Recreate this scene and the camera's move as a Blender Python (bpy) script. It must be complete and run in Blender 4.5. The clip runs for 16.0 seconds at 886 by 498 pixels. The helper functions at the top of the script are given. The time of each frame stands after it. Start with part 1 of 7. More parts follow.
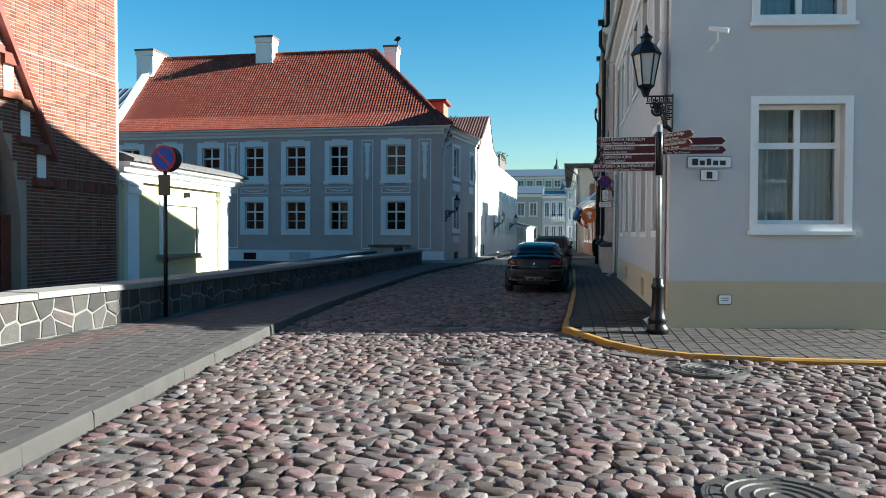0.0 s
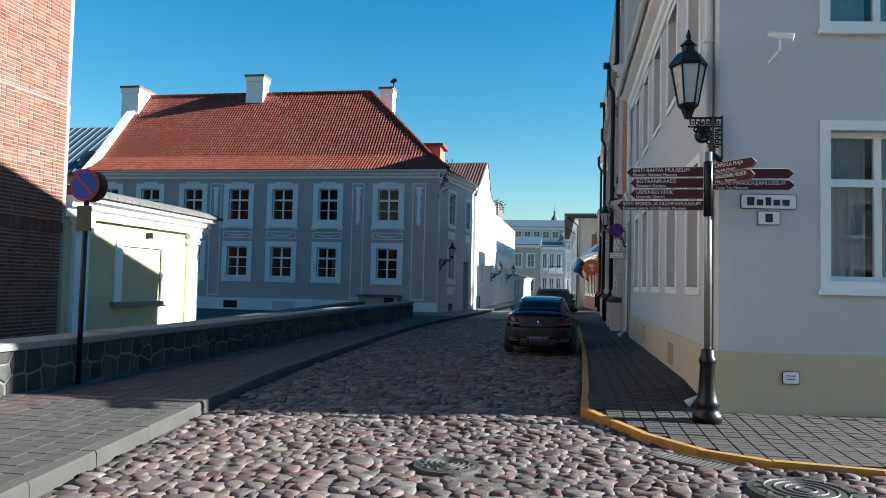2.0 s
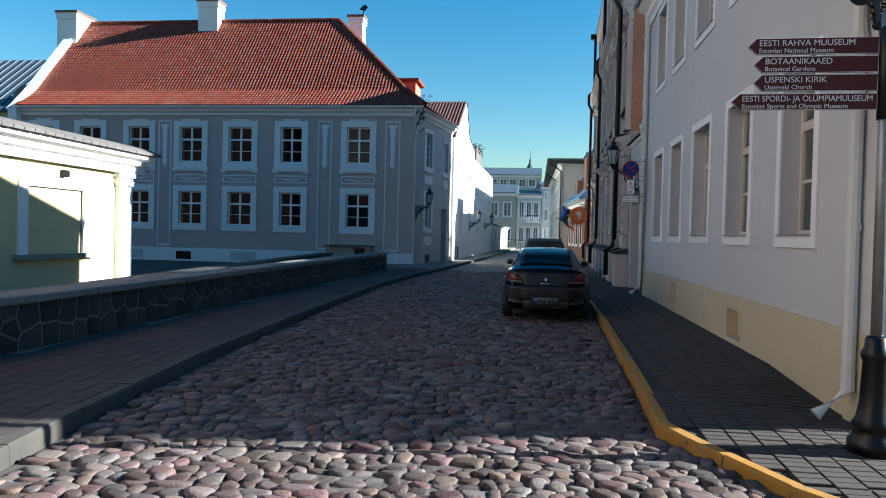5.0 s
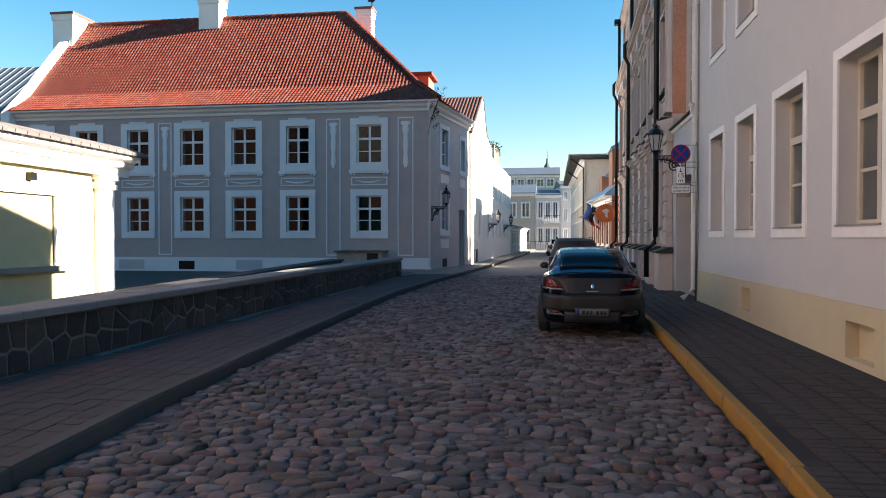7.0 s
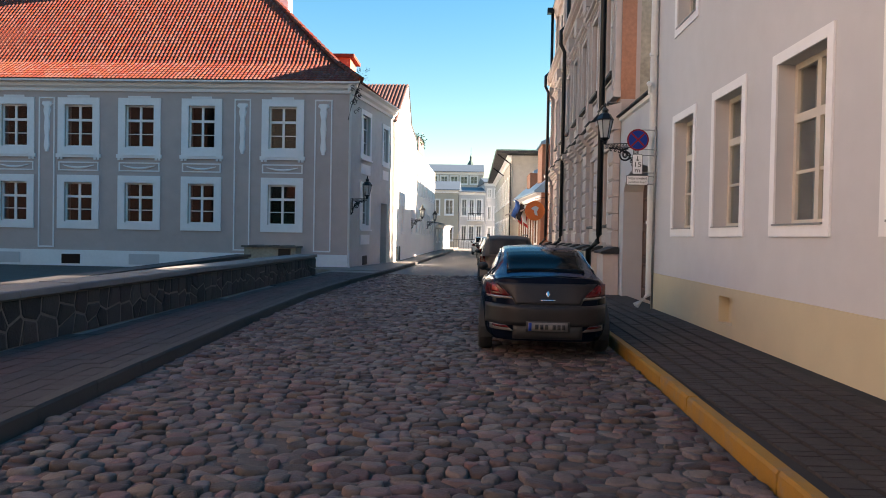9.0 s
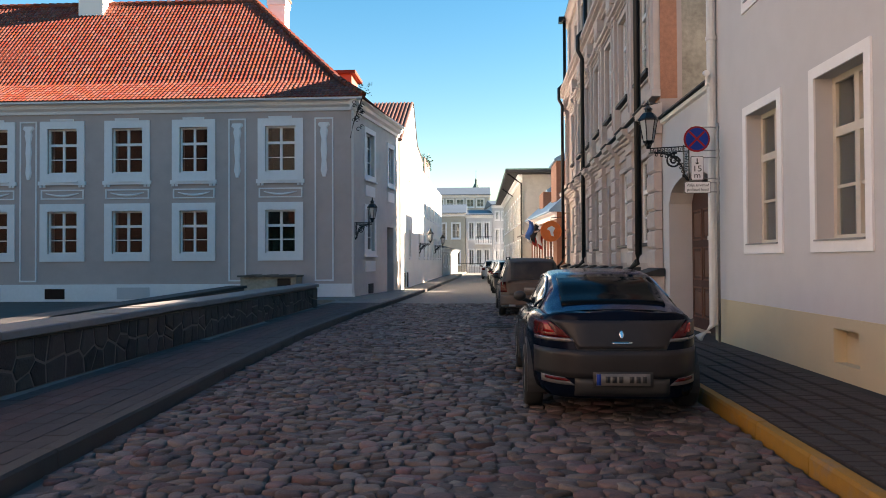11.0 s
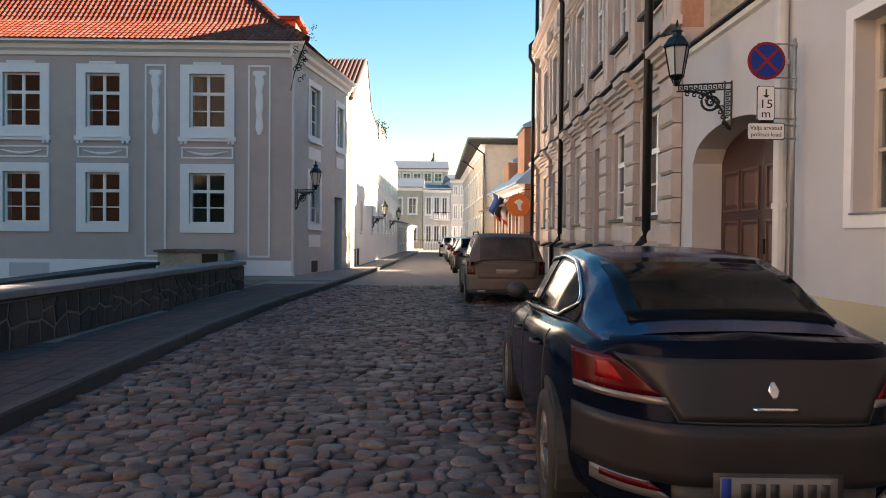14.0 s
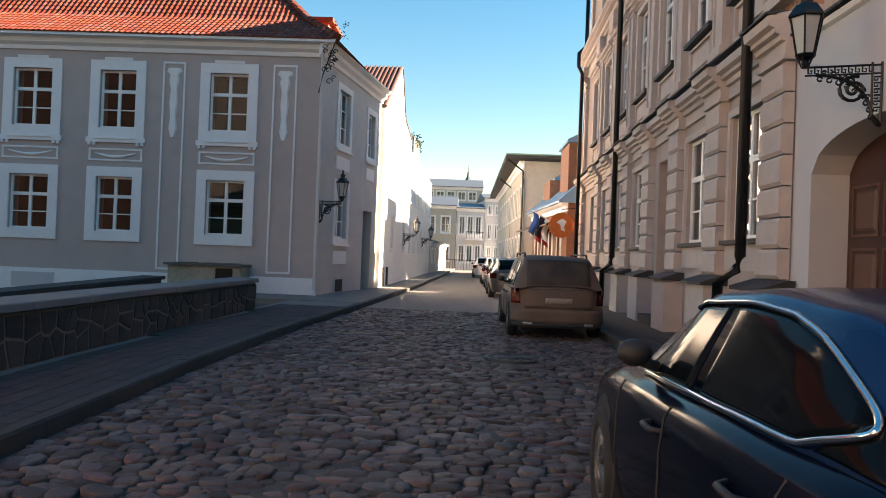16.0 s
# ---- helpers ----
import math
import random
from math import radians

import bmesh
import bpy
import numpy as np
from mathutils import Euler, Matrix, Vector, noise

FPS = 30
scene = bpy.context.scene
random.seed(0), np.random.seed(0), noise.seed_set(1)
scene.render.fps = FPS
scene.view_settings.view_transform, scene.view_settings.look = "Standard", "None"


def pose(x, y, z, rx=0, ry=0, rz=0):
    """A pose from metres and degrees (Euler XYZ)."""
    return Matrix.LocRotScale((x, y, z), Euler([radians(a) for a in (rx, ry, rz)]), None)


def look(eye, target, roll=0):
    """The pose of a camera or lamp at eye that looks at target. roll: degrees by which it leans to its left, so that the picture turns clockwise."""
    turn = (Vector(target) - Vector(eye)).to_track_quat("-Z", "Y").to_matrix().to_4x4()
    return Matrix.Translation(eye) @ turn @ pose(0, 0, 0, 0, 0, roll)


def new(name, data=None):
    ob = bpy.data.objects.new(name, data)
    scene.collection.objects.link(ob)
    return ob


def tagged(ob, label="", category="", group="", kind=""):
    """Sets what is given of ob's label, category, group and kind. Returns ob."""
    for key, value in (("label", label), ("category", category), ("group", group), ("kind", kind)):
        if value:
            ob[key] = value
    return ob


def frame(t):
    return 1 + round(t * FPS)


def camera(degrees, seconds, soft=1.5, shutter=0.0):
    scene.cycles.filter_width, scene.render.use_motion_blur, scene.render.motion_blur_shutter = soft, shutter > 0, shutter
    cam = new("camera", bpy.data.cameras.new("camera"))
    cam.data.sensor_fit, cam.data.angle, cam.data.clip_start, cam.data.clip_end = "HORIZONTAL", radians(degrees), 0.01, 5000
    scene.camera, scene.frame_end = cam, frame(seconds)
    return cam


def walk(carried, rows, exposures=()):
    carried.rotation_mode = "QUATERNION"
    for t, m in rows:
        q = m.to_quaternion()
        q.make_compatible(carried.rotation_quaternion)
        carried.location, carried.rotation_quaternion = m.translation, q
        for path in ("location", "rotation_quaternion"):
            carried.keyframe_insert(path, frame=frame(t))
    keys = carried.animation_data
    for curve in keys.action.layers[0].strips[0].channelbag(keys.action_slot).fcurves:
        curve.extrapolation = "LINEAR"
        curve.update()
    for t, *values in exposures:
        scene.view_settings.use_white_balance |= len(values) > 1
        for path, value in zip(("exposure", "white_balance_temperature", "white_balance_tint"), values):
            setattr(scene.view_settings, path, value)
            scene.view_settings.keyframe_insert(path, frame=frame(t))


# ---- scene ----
cam = camera(63.5, 16.0, soft=0.95)
METRES, EYE, TILT, LEAN, TURN = 18.987, 1.6, 0.0, 0.0, 10.0
ROWS = [
    (0.0, 0.0, 0.0, 0.0, 0.0, -1.19, -0.24),
    (0.5, 0.0008, 0.0341, 0.0007, -0.9, -2.15, 0.05),
    (1.0, 0.004, 0.068, 0.0015, -1.33, -3.38, -0.18),
    (1.5, 0.0031, 0.0973, 0.0032, -0.19, -0.55, -0.74),
    (2.0, 0.006, 0.1329, 0.0018, -0.34, 2.8, -1.34),
    (2.5, 0.0021, 0.1629, 0.002, -1.76, 2.24, -1.11),
    (3.0, 0.0005, 0.1939, 0.0009, -2.75, 1.52, 0.04),
    (3.5, 0.0003, 0.2239, 0.002, -0.8, 1.57, 0.07),
    (4.0, -0.0017, 0.2568, 0.0017, -2.65, 0.2, -1.49),
    (6.5, -0.0053, 0.4058, -0.002, -2.23, -1.53, -0.96),
    (7.0, -0.0044, 0.4408, -0.0026, -1.29, -0.9, -0.02),
    (7.5, -0.004, 0.4725, -0.0038, -3.76, -0.01, -0.87),
    (8.0, -0.002, 0.5052, -0.0063, -5.22, -1.06, -0.85),
    (8.5, -0.001, 0.5383, -0.005, -6.46, -1.84, -1.33),
    (9.0, 0.0011, 0.5695, -0.0056, -7.57, -1.05, -1.05),
    (11.5, 0.0058, 0.7213, -0.0064, -7.05, 1.32, 0.41),
    (12.0, 0.0109, 0.7547, -0.0071, -6.68, 1.85, -1.32),
    (12.5, 0.0151, 0.7833, -0.0066, -8.41, 2.28, -1.8),
    (13.0, 0.0211, 0.8152, -0.0069, -8.09, 1.53, -1.08),
    (13.5, 0.0241, 0.8463, -0.0075, -10.13, -0.58, -1.28),
    (14.0, 0.0288, 0.8767, -0.0087, -10.67, -0.93, -0.48),
    (14.5, 0.0302, 0.9061, -0.0088, -9.72, -0.78, -0.78),
    (15.0, 0.0349, 0.9376, -0.0082, -8.83, 1.38, 0.07),
    (15.5, 0.0391, 0.9659, -0.0079, -7.03, 1.26, -1.52),
    (16.0, 0.0419, 0.9955, -0.0084, -8.17, 0.59, -2.2),
]
walk(cam, [(t, pose(0, 0, EYE, TILT, LEAN, TURN) @ pose(METRES * x, METRES * y, METRES * z, 90 + pitch, roll, yaw)) for t, x, y, z, yaw, pitch, roll in ROWS],
     exposures=[(0.0, 2.23, 5800, 0), (4.2, 2.09, 5500, 0), (6.3, 2.54, 6500, 13), (9.2, 3.04, 7700, 21), (12.0, 2.98, 7900, 21), (14.3, 3.20, 8850, 25), (15.2, 3.00, 8400, 23), (16.0, 3.06, 8700, 25)])

# ---- light ----
SUN_AZ, SUN_EL = 82.8, 22.5     # clockwise from +y; elevation
world = bpy.data.worlds.new("sky_world")
scene.world = world
world.use_nodes = True
wn = world.node_tree
sky = wn.nodes.new("ShaderNodeTexSky")
sky.sky_type = 'NISHITA'
sky.sun_disc = False
sky.sun_elevation, sky.sun_rotation = radians(SUN_EL), radians(SUN_AZ)
sky.altitude, sky.air_density, sky.dust_density, sky.ozone_density = 50, 1.3, 0.05, 3.0
bg = wn.nodes["Background"]
bg.inputs["Strength"].default_value = 0.05
deep = wn.nodes.new("ShaderNodeHueSaturation")      # the deep spring blue of clear northern air
deep.inputs["Saturation"].default_value = 1.42
deep.inputs["Hue"].default_value, deep.inputs["Value"].default_value = 0.493, 0.7
wn.links.new(sky.outputs[0], deep.inputs["Color"])
wn.links.new(deep.outputs[0], bg.inputs[0])
sun = new("sun", bpy.data.lights.new("sun", 'SUN'))
sun.data.energy, sun.data.angle, sun.data.color = 5.0, radians(0.53), (1.0, 0.93, 0.82)
sdir = Vector((math.sin(radians(SUN_AZ)) * math.cos(radians(SUN_EL)), math.cos(radians(SUN_AZ)) * math.cos(radians(SUN_EL)), math.sin(radians(SUN_EL))))
sun.matrix_world = look(sdir * 60, (0, 0, 0))


# ---- materials ----
def mat(name, color, rough=0.8, metal=0.0, var=0.12, scale=6.0, bump=0.0, bscale=60.0, spots=0.0, spot_col=(0.1, 0.09, 0.08), spot_scale=1.2,
        rnd=0.0, hue=0.0, island=False, spec=0.5, coat=0.0):
    """A procedural surface: base colour with two scales of mottling, optional stains, per-piece change and fine relief."""
    m = bpy.data.materials.new(name)
    m.use_nodes = True
    nt = m.node_tree
    N, L = nt.nodes, nt.links
    b = N["Principled BSDF"]
    b.inputs["Roughness"].default_value, b.inputs["Metallic"].default_value = rough, metal
    b.inputs["Specular IOR Level"].default_value = spec
    b.inputs["Coat Weight"].default_value = coat
    geo = N.new("ShaderNodeNewGeometry")
    n1 = N.new("ShaderNodeTexNoise"); n1.inputs["Scale"].default_value = scale; n1.inputs["Detail"].default_value = 5
    n2 = N.new("ShaderNodeTexNoise"); n2.inputs["Scale"].default_value = scale * 0.13; n2.inputs["Detail"].default_value = 3
    for n in (n1, n2):
        L.new(geo.outputs["Position"], n.inputs["Vector"])
    add = N.new("ShaderNodeMath"); add.operation = 'ADD'
    L.new(n1.outputs[0], add.inputs[0]); L.new(n2.outputs[0], add.inputs[1])
    mr = N.new("ShaderNodeMapRange")
    mr.inputs["From Min"].default_value, mr.inputs["From Max"].default_value = 0.65, 1.35
    mr.inputs["To Min"].default_value, mr.inputs["To Max"].default_value = 1 - var, 1 + var
    L.new(add.outputs[0], mr.inputs["Value"])
    hs = N.new("ShaderNodeHueSaturation")
    hs.inputs["Color"].default_value = (*color, 1)
    val = mr.outputs[0]
    if rnd or hue:
        if island:
            r = geo.outputs["Random Per Island"]
        else:
            oi = N.new("ShaderNodeObjectInfo"); r = oi.outputs["Random"]
        m2 = N.new("ShaderNodeMapRange"); m2.inputs["To Min"].default_value, m2.inputs["To Max"].default_value = 1 - rnd, 1 + rnd
        L.new(r, m2.inputs["Value"])
        mul = N.new("ShaderNodeMath"); mul.operation = 'MULTIPLY'
        L.new(val, mul.inputs[0]); L.new(m2.outputs[0], mul.inputs[1])
        val = mul.outputs[0]
        wh = N.new("ShaderNodeTexWhiteNoise"); wh.noise_dimensions = '1D'
        L.new(r, wh.inputs["W"])
        m3 = N.new("ShaderNodeMapRange"); m3.inputs["To Min"].default_value, m3.inputs["To Max"].default_value = 0.5 - hue, 0.5 + hue
        L.new(wh.outputs["Value"], m3.inputs["Value"]); L.new(m3.outputs[0], hs.inputs["Hue"])
        m4 = N.new("ShaderNodeMapRange"); m4.inputs["To Min"].default_value, m4.inputs["To Max"].default_value = 0.4 if hue > 0.015 else 0.85, 1.15
        sep = N.new("ShaderNodeSeparateColor")
        L.new(wh.outputs["Color"], sep.inputs[0]); L.new(sep.outputs[1], m4.inputs["Value"]); L.new(m4.outputs[0], hs.inputs["Saturation"])
    L.new(val, hs.inputs["Value"])
    out = hs.outputs[0]
    if spots:
        n3 = N.new("ShaderNodeTexNoise"); n3.inputs["Scale"].default_value = spot_scale; n3.inputs["Detail"].default_value = 7; n3.inputs["Roughness"].default_value = 0.65
        L.new(geo.outputs["Position"], n3.inputs["Vector"])
        m5 = N.new("ShaderNodeMapRange"); m5.inputs["From Min"].default_value, m5.inputs["From Max"].default_value = 0.52, 0.75
        m5.inputs["To Min"].default_value, m5.inputs["To Max"].default_value = 0, spots
        L.new(n3.outputs[0], m5.inputs["Value"])
        mix = N.new("ShaderNodeMix"); mix.data_type = 'RGBA'
        L.new(m5.outputs[0], mix.inputs["Factor"]); L.new(out, mix.inputs["A"]); mix.inputs["B"].default_value = (*spot_col, 1)
        out = mix.outputs["Result"]
    L.new(out, b.inputs["Base Color"])
    rr = N.new("ShaderNodeMapRange"); rr.inputs["To Min"].default_value, rr.inputs["To Max"].default_value = max(rough - 0.1, 0.02), min(rough + 0.1, 1)
    L.new(n1.outputs[0], rr.inputs["Value"]); L.new(rr.outputs[0], b.inputs["Roughness"])
    if bump:
        n4 = N.new("ShaderNodeTexNoise"); n4.inputs["Scale"].default_value = bscale; n4.inputs["Detail"].default_value = 6
        L.new(geo.outputs["Position"], n4.inputs["Vector"])
        bp = N.new("ShaderNodeBump"); bp.inputs["Strength"].default_value = bump; bp.inputs["Distance"].default_value = 0.02
        L.new(n4.outputs[0], bp.inputs["Height"]); L.new(bp.outputs[0], b.inputs["Normal"])
    return m


def glass_mat(name, tint=(0.75, 0.8, 0.8), rough=0.01):
    m = bpy.data.materials.new(name)
    m.use_nodes = True
    b = m.node_tree.nodes["Principled BSDF"]
    b.inputs["Base Color"].default_value = (*tint, 1)
    b.inputs["Transmission Weight"].default_value = 1.0
    b.inputs["Roughness"].default_value = rough
    b.inputs["IOR"].default_value = 1.5
    nz = m.node_tree.nodes.new("ShaderNodeTexNoise"); nz.inputs["Scale"].default_value = 1.22
    bp = m.node_tree.nodes.new("ShaderNodeBump"); bp.inputs["Strength"].default_value = 0.06; bp.inputs["Distance"].default_value = 0.05
    m.node_tree.links.new(nz.outputs[0], bp.inputs["Height"]); m.node_tree.links.new(bp.outputs[0], b.inputs["Normal"])
    return m


STONE = mat("cobble_stone", (0.096, 0.064, 0.058), 0.62, var=0.25, scale=25, bump=0.45, bscale=70, rnd=0.5, hue=0.035, spec=0.2)
STONE_J = mat("cobble_stone_field", (0.096, 0.064, 0.058), 0.62, var=0.25, scale=25, bump=0.45, bscale=70, rnd=0.5, hue=0.035, island=True, spec=0.2)
GRIT = mat("joint_grit", (0.068, 0.06, 0.057), 0.95, var=0.35, scale=30, bump=0.6, bscale=140)
JOINT = mat("joint_dirt", (0.06, 0.052, 0.046), 0.95, var=0.35, scale=14, bump=0.5, bscale=120)
ASPHALT = mat("asphalt", (0.12, 0.113, 0.107), 0.9, var=0.2, scale=20, bump=0.3, bscale=160, spots=0.4, spot_col=(0.08, 0.076, 0.072))
SOIL = mat("yard_gravel", (0.17, 0.155, 0.12), 0.95, var=0.3, scale=8, bump=0.5, bscale=80)
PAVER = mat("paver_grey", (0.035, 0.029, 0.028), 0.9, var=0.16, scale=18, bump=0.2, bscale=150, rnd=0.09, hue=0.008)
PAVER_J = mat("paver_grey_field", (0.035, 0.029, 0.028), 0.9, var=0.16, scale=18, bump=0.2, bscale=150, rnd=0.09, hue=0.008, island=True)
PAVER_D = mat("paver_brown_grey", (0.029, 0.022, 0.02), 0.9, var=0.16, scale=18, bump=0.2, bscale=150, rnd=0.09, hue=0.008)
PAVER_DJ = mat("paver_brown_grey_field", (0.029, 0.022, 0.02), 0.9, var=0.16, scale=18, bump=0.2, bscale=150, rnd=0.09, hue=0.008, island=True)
PAVER_RED = mat("paver_red", (0.055, 0.031, 0.028), 0.88, var=0.16, scale=18, bump=0.2, bscale=150, rnd=0.14, island=True)
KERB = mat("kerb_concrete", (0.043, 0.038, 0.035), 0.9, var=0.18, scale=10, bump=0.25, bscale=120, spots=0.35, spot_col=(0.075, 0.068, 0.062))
KERB_Y = mat("kerb_yellow_paint", (0.28, 0.135, 0.012), 0.75, var=0.15, scale=12, bump=0.2, bscale=120, spots=0.85, spot_col=(0.15, 0.12, 0.085), spot_scale=4)
PLASTER_W = mat("white_plaster", (0.51, 0.50, 0.50), 0.9, var=0.05, scale=3, bump=0.08, bscale=70, spots=0.12, spot_col=(0.5, 0.48, 0.45), spot_scale=0.8)
PLASTER_BRIGHT = mat("limewash_plaster", (0.78, 0.76, 0.71), 0.9, var=0.05, scale=3, bump=0.1, bscale=60, spots=0.2, spot_col=(0.5, 0.48, 0.42), spot_scale=1.5)
PLASTER_Y = mat("yellow_plaster", (0.48, 0.43, 0.25), 0.9, var=0.06, scale=3, bump=0.08, bscale=70, spots=0.15, spot_col=(0.5, 0.42, 0.25))
PLASTER_CREAM = mat("cream_plaster", (0.5, 0.42, 0.28), 0.9, var=0.06, scale=3, bump=0.08, bscale=70, spots=0.12, spot_col=(0.5, 0.43, 0.3))
PLASTER_G = mat("grey_plaster", (0.455, 0.372, 0.342), 0.92, var=0.07, scale=2.5, bump=0.12, bscale=60, spots=0.15, spot_col=(0.24, 0.21, 0.19))
PLASTER_SIDE = mat("pale_grey_plaster", (0.50, 0.48, 0.45), 0.92, var=0.09, scale=2.5, bump=0.12, bscale=60, spots=0.3, spot_col=(0.34, 0.31, 0.28))
PLASTER_O = mat("beige_plaster", (0.41, 0.325, 0.285), 0.9, var=0.12, scale=3, bump=0.12, bscale=60, spots=0.3, spot_col=(0.33, 0.26, 0.21), spot_scale=2)
PLASTER_O2 = mat("pale_beige_trim", (0.52, 0.435, 0.39), 0.9, var=0.10, scale=4, bump=0.12, bscale=60, spots=0.25, spot_col=(0.3, 0.25, 0.21), spot_scale=2.5)
ROUGH = mat("rough_render", (0.34, 0.30, 0.23), 0.95, var=0.3, scale=9, bump=0.9, bscale=18, spots=0.4, spot_col=(0.2, 0.17, 0.13))
WHITE = mat("white_trim", (0.76, 0.75, 0.74), 0.75, var=0.05, scale=8, bump=0.05, spots=0.12, spot_col=(0.5, 0.48, 0.46), spot_scale=2)
WHITE_FR = mat("white_frame_paint", (0.78, 0.77, 0.74), 0.5, var=0.04, scale=12)
BEIGE_FR = mat("beige_frame_paint", (0.55, 0.50, 0.42), 0.5, var=0.06, scale=12)
BRICK = mat("brick", (0.148, 0.048, 0.029), 0.9, var=0.2, scale=30, bump=0.3, bscale=120, rnd=0.3, hue=0.012)
BRICK_J = mat("brick_field", (0.148, 0.048, 0.029), 0.9, var=0.2, scale=30, bump=0.3, bscale=120, rnd=0.3, hue=0.012, island=True)
MORTAR = mat("mortar", (0.30, 0.24, 0.20), 0.95, var=0.12, scale=14, bump=0.3, bscale=90)
TILE = mat("roof_tile", (0.148, 0.025, 0.0095), 0.8, var=0.16, scale=10, bump=0.15, bscale=80, rnd=0.2, hue=0.008)
TILE_J = mat("roof_tile_field", (0.148, 0.025, 0.0095), 0.8, var=0.16, scale=10, bump=0.15, bscale=80, rnd=0.2, hue=0.008, island=True, spots=0.25, spot_col=(0.25, 0.08, 0.04), spot_scale=0.6)
FSTONE = mat("field_stone", (0.034, 0.027, 0.024), 0.85, var=0.3, scale=18, bump=0.6, bscale=40, rnd=0.5, hue=0.04)
FMORTAR = mat("wall_mortar", (0.13, 0.119, 0.107), 0.95, var=0.2, scale=12, bump=0.4, bscale=60)
CAP = mat("wall_coping", (0.165, 0.152, 0.144), 0.9, var=0.15, scale=8, bump=0.25, bscale=80, spots=0.4, spot_col=(0.22, 0.2, 0.18))
BLACK = mat("black_iron", (0.006, 0.006, 0.007), 0.36, var=0.2, scale=20, spec=0.3)
# brown-red tile with the shade on the gable slope mixed into its colour
TILE_SHADED = mat("shade_darkened_roof_tile", (0.07, 0.022, 0.014), 0.85, var=0.25, scale=10, bump=0.2, bscale=80, rnd=0.25)
DARKTILE = mat("dark_coping_tile", (0.03, 0.028, 0.028), 0.7, var=0.3, scale=12, bump=0.3)
GALV = mat("painted_downpipe", (0.55, 0.55, 0.53), 0.45, var=0.08, scale=8)
STEEL = mat("galvanised_steel", (0.26, 0.26, 0.26), 0.4, metal=0.6, var=0.12, scale=14)
METAL_ROOF = mat("blue_grey_sheet_metal", (0.09, 0.115, 0.14), 0.5, metal=0.4, var=0.12, scale=3)
BLUE_ROOF = mat("blue_sheet_metal", (0.13, 0.26, 0.40), 0.4, metal=0.4, var=0.1, scale=3)
WOOD_BR = mat("brown_painted_wood", (0.058, 0.023, 0.016), 0.55, var=0.2, scale=14, bump=0.15)
WOOD_LT = mat("light_brown_moulding", (0.13, 0.062, 0.04), 0.55, var=0.15, scale=14)
WOOD_OR = mat("orange_board", (0.20, 0.09, 0.055), 0.8, var=0.18, scale=8, bump=0.2)
GLASS = glass_mat("window_glass")
CURTAIN = mat("pale_curtain", (0.55, 0.55, 0.52), 0.95, var=0.1, scale=5)
# near-black albedo puts the dimness of unlit rooms into the colour
DARK_IN = mat("room_dimness", (0.02, 0.018, 0.016), 0.95, var=0.2, scale=4)
RED_SIGN = mat("maroon_sign_face", (0.055, 0.006, 0.008), 0.8, var=0.1, scale=10)
TEXT_W = mat("white_lettering", (0.6, 0.6, 0.58), 0.6, var=0.05, scale=20)
TEXT_K = mat("black_lettering", (0.02, 0.02, 0.02), 0.6, var=0.1, scale=20)
SIGN_W = mat("white_sign_face", (0.75, 0.76, 0.76), 0.45, var=0.05, scale=15, spots=0.15, spot_col=(0.5, 0.5, 0.5))
SIGN_R = mat("red_sign_paint", (0.26, 0.012, 0.016), 0.6, var=0.08, scale=15, spec=0.2)
SIGN_B = mat("blue_sign_paint", (0.006, 0.036, 0.23), 0.6, var=0.08, scale=15, spec=0.2)
ORANGE = mat("orange_sign_paint", (0.75, 0.17, 0.03), 0.55, var=0.12, scale=6)
PLASTIC_W = mat("white_plastic", (0.7, 0.7, 0.68), 0.4, var=0.04, scale=20)


# ---- mesh helpers ----
def F(ox, oy, ux, uy, wx, wy):
    """A wall's own frame: u along it, w out of it, z up."""
    return lambda u, w, z: (ox + ux * u + wx * w, oy + uy * u + wy * w, z)


IDENT = F(0, 0, 1, 0, 0, 1)


def box(bm, f, u0, u1, w0, w1, z0, z1):
    v = [bm.verts.new(f(u, w, z)) for z in (z0, z1) for w in (w0, w1) for u in (u0, u1)]
    for q in ((0, 1, 3, 2), (4, 6, 7, 5), (0, 4, 5, 1), (2, 3, 7, 6), (0, 2, 6, 4), (1, 5, 7, 3)):
        bm.faces.new([v[i] for i in q])


def prism(bm, pts_a, pts_b):
    """A closed solid between two rings of points."""
    a, b = [bm.verts.new(p) for p in pts_a], [bm.verts.new(p) for p in pts_b]
    n = len(a)
    bm.faces.new(a); bm.faces.new(b[::-1])
    for i in range(n):
        bm.faces.new((a[i], b[i], b[(i + 1) % n], a[(i + 1) % n]))


def profile(bm, f, u0, u1, prof):
    """A moulding: the (w, z) outline prof swept from u0 to u1."""
    prism(bm, [f(u0, w, z) for w, z in prof], [f(u1, w, z) for w, z in prof])


def tube(bm, pts, r, n=8):
    """A round bar along the points; r is one radius or one per point."""
    pts = [Vector(p) for p in pts]
    rs = r if isinstance(r, (list, tuple)) else [r] * len(pts)
    rings = []
    for i, p in enumerate(pts):
        d = (pts[min(i + 1, len(pts) - 1)] - pts[max(i - 1, 0)]).normalized()
        a = d.cross(Vector((0, 0, 1)) if abs(d.z) < 0.9 else Vector((1, 0, 0))).normalized()
        b = d.cross(a)
        rings.append([bm.verts.new(p + rs[i] * (math.cos(2 * math.pi * k / n) * a + math.sin(2 * math.pi * k / n) * b)) for k in range(n)])
    for q, s in zip(rings, rings[1:]):
        for k in range(n):
            bm.faces.new((q[k], q[(k + 1) % n], s[(k + 1) % n], s[k]))
    bm.faces.new(rings[0]); bm.faces.new(rings[-1][::-1])


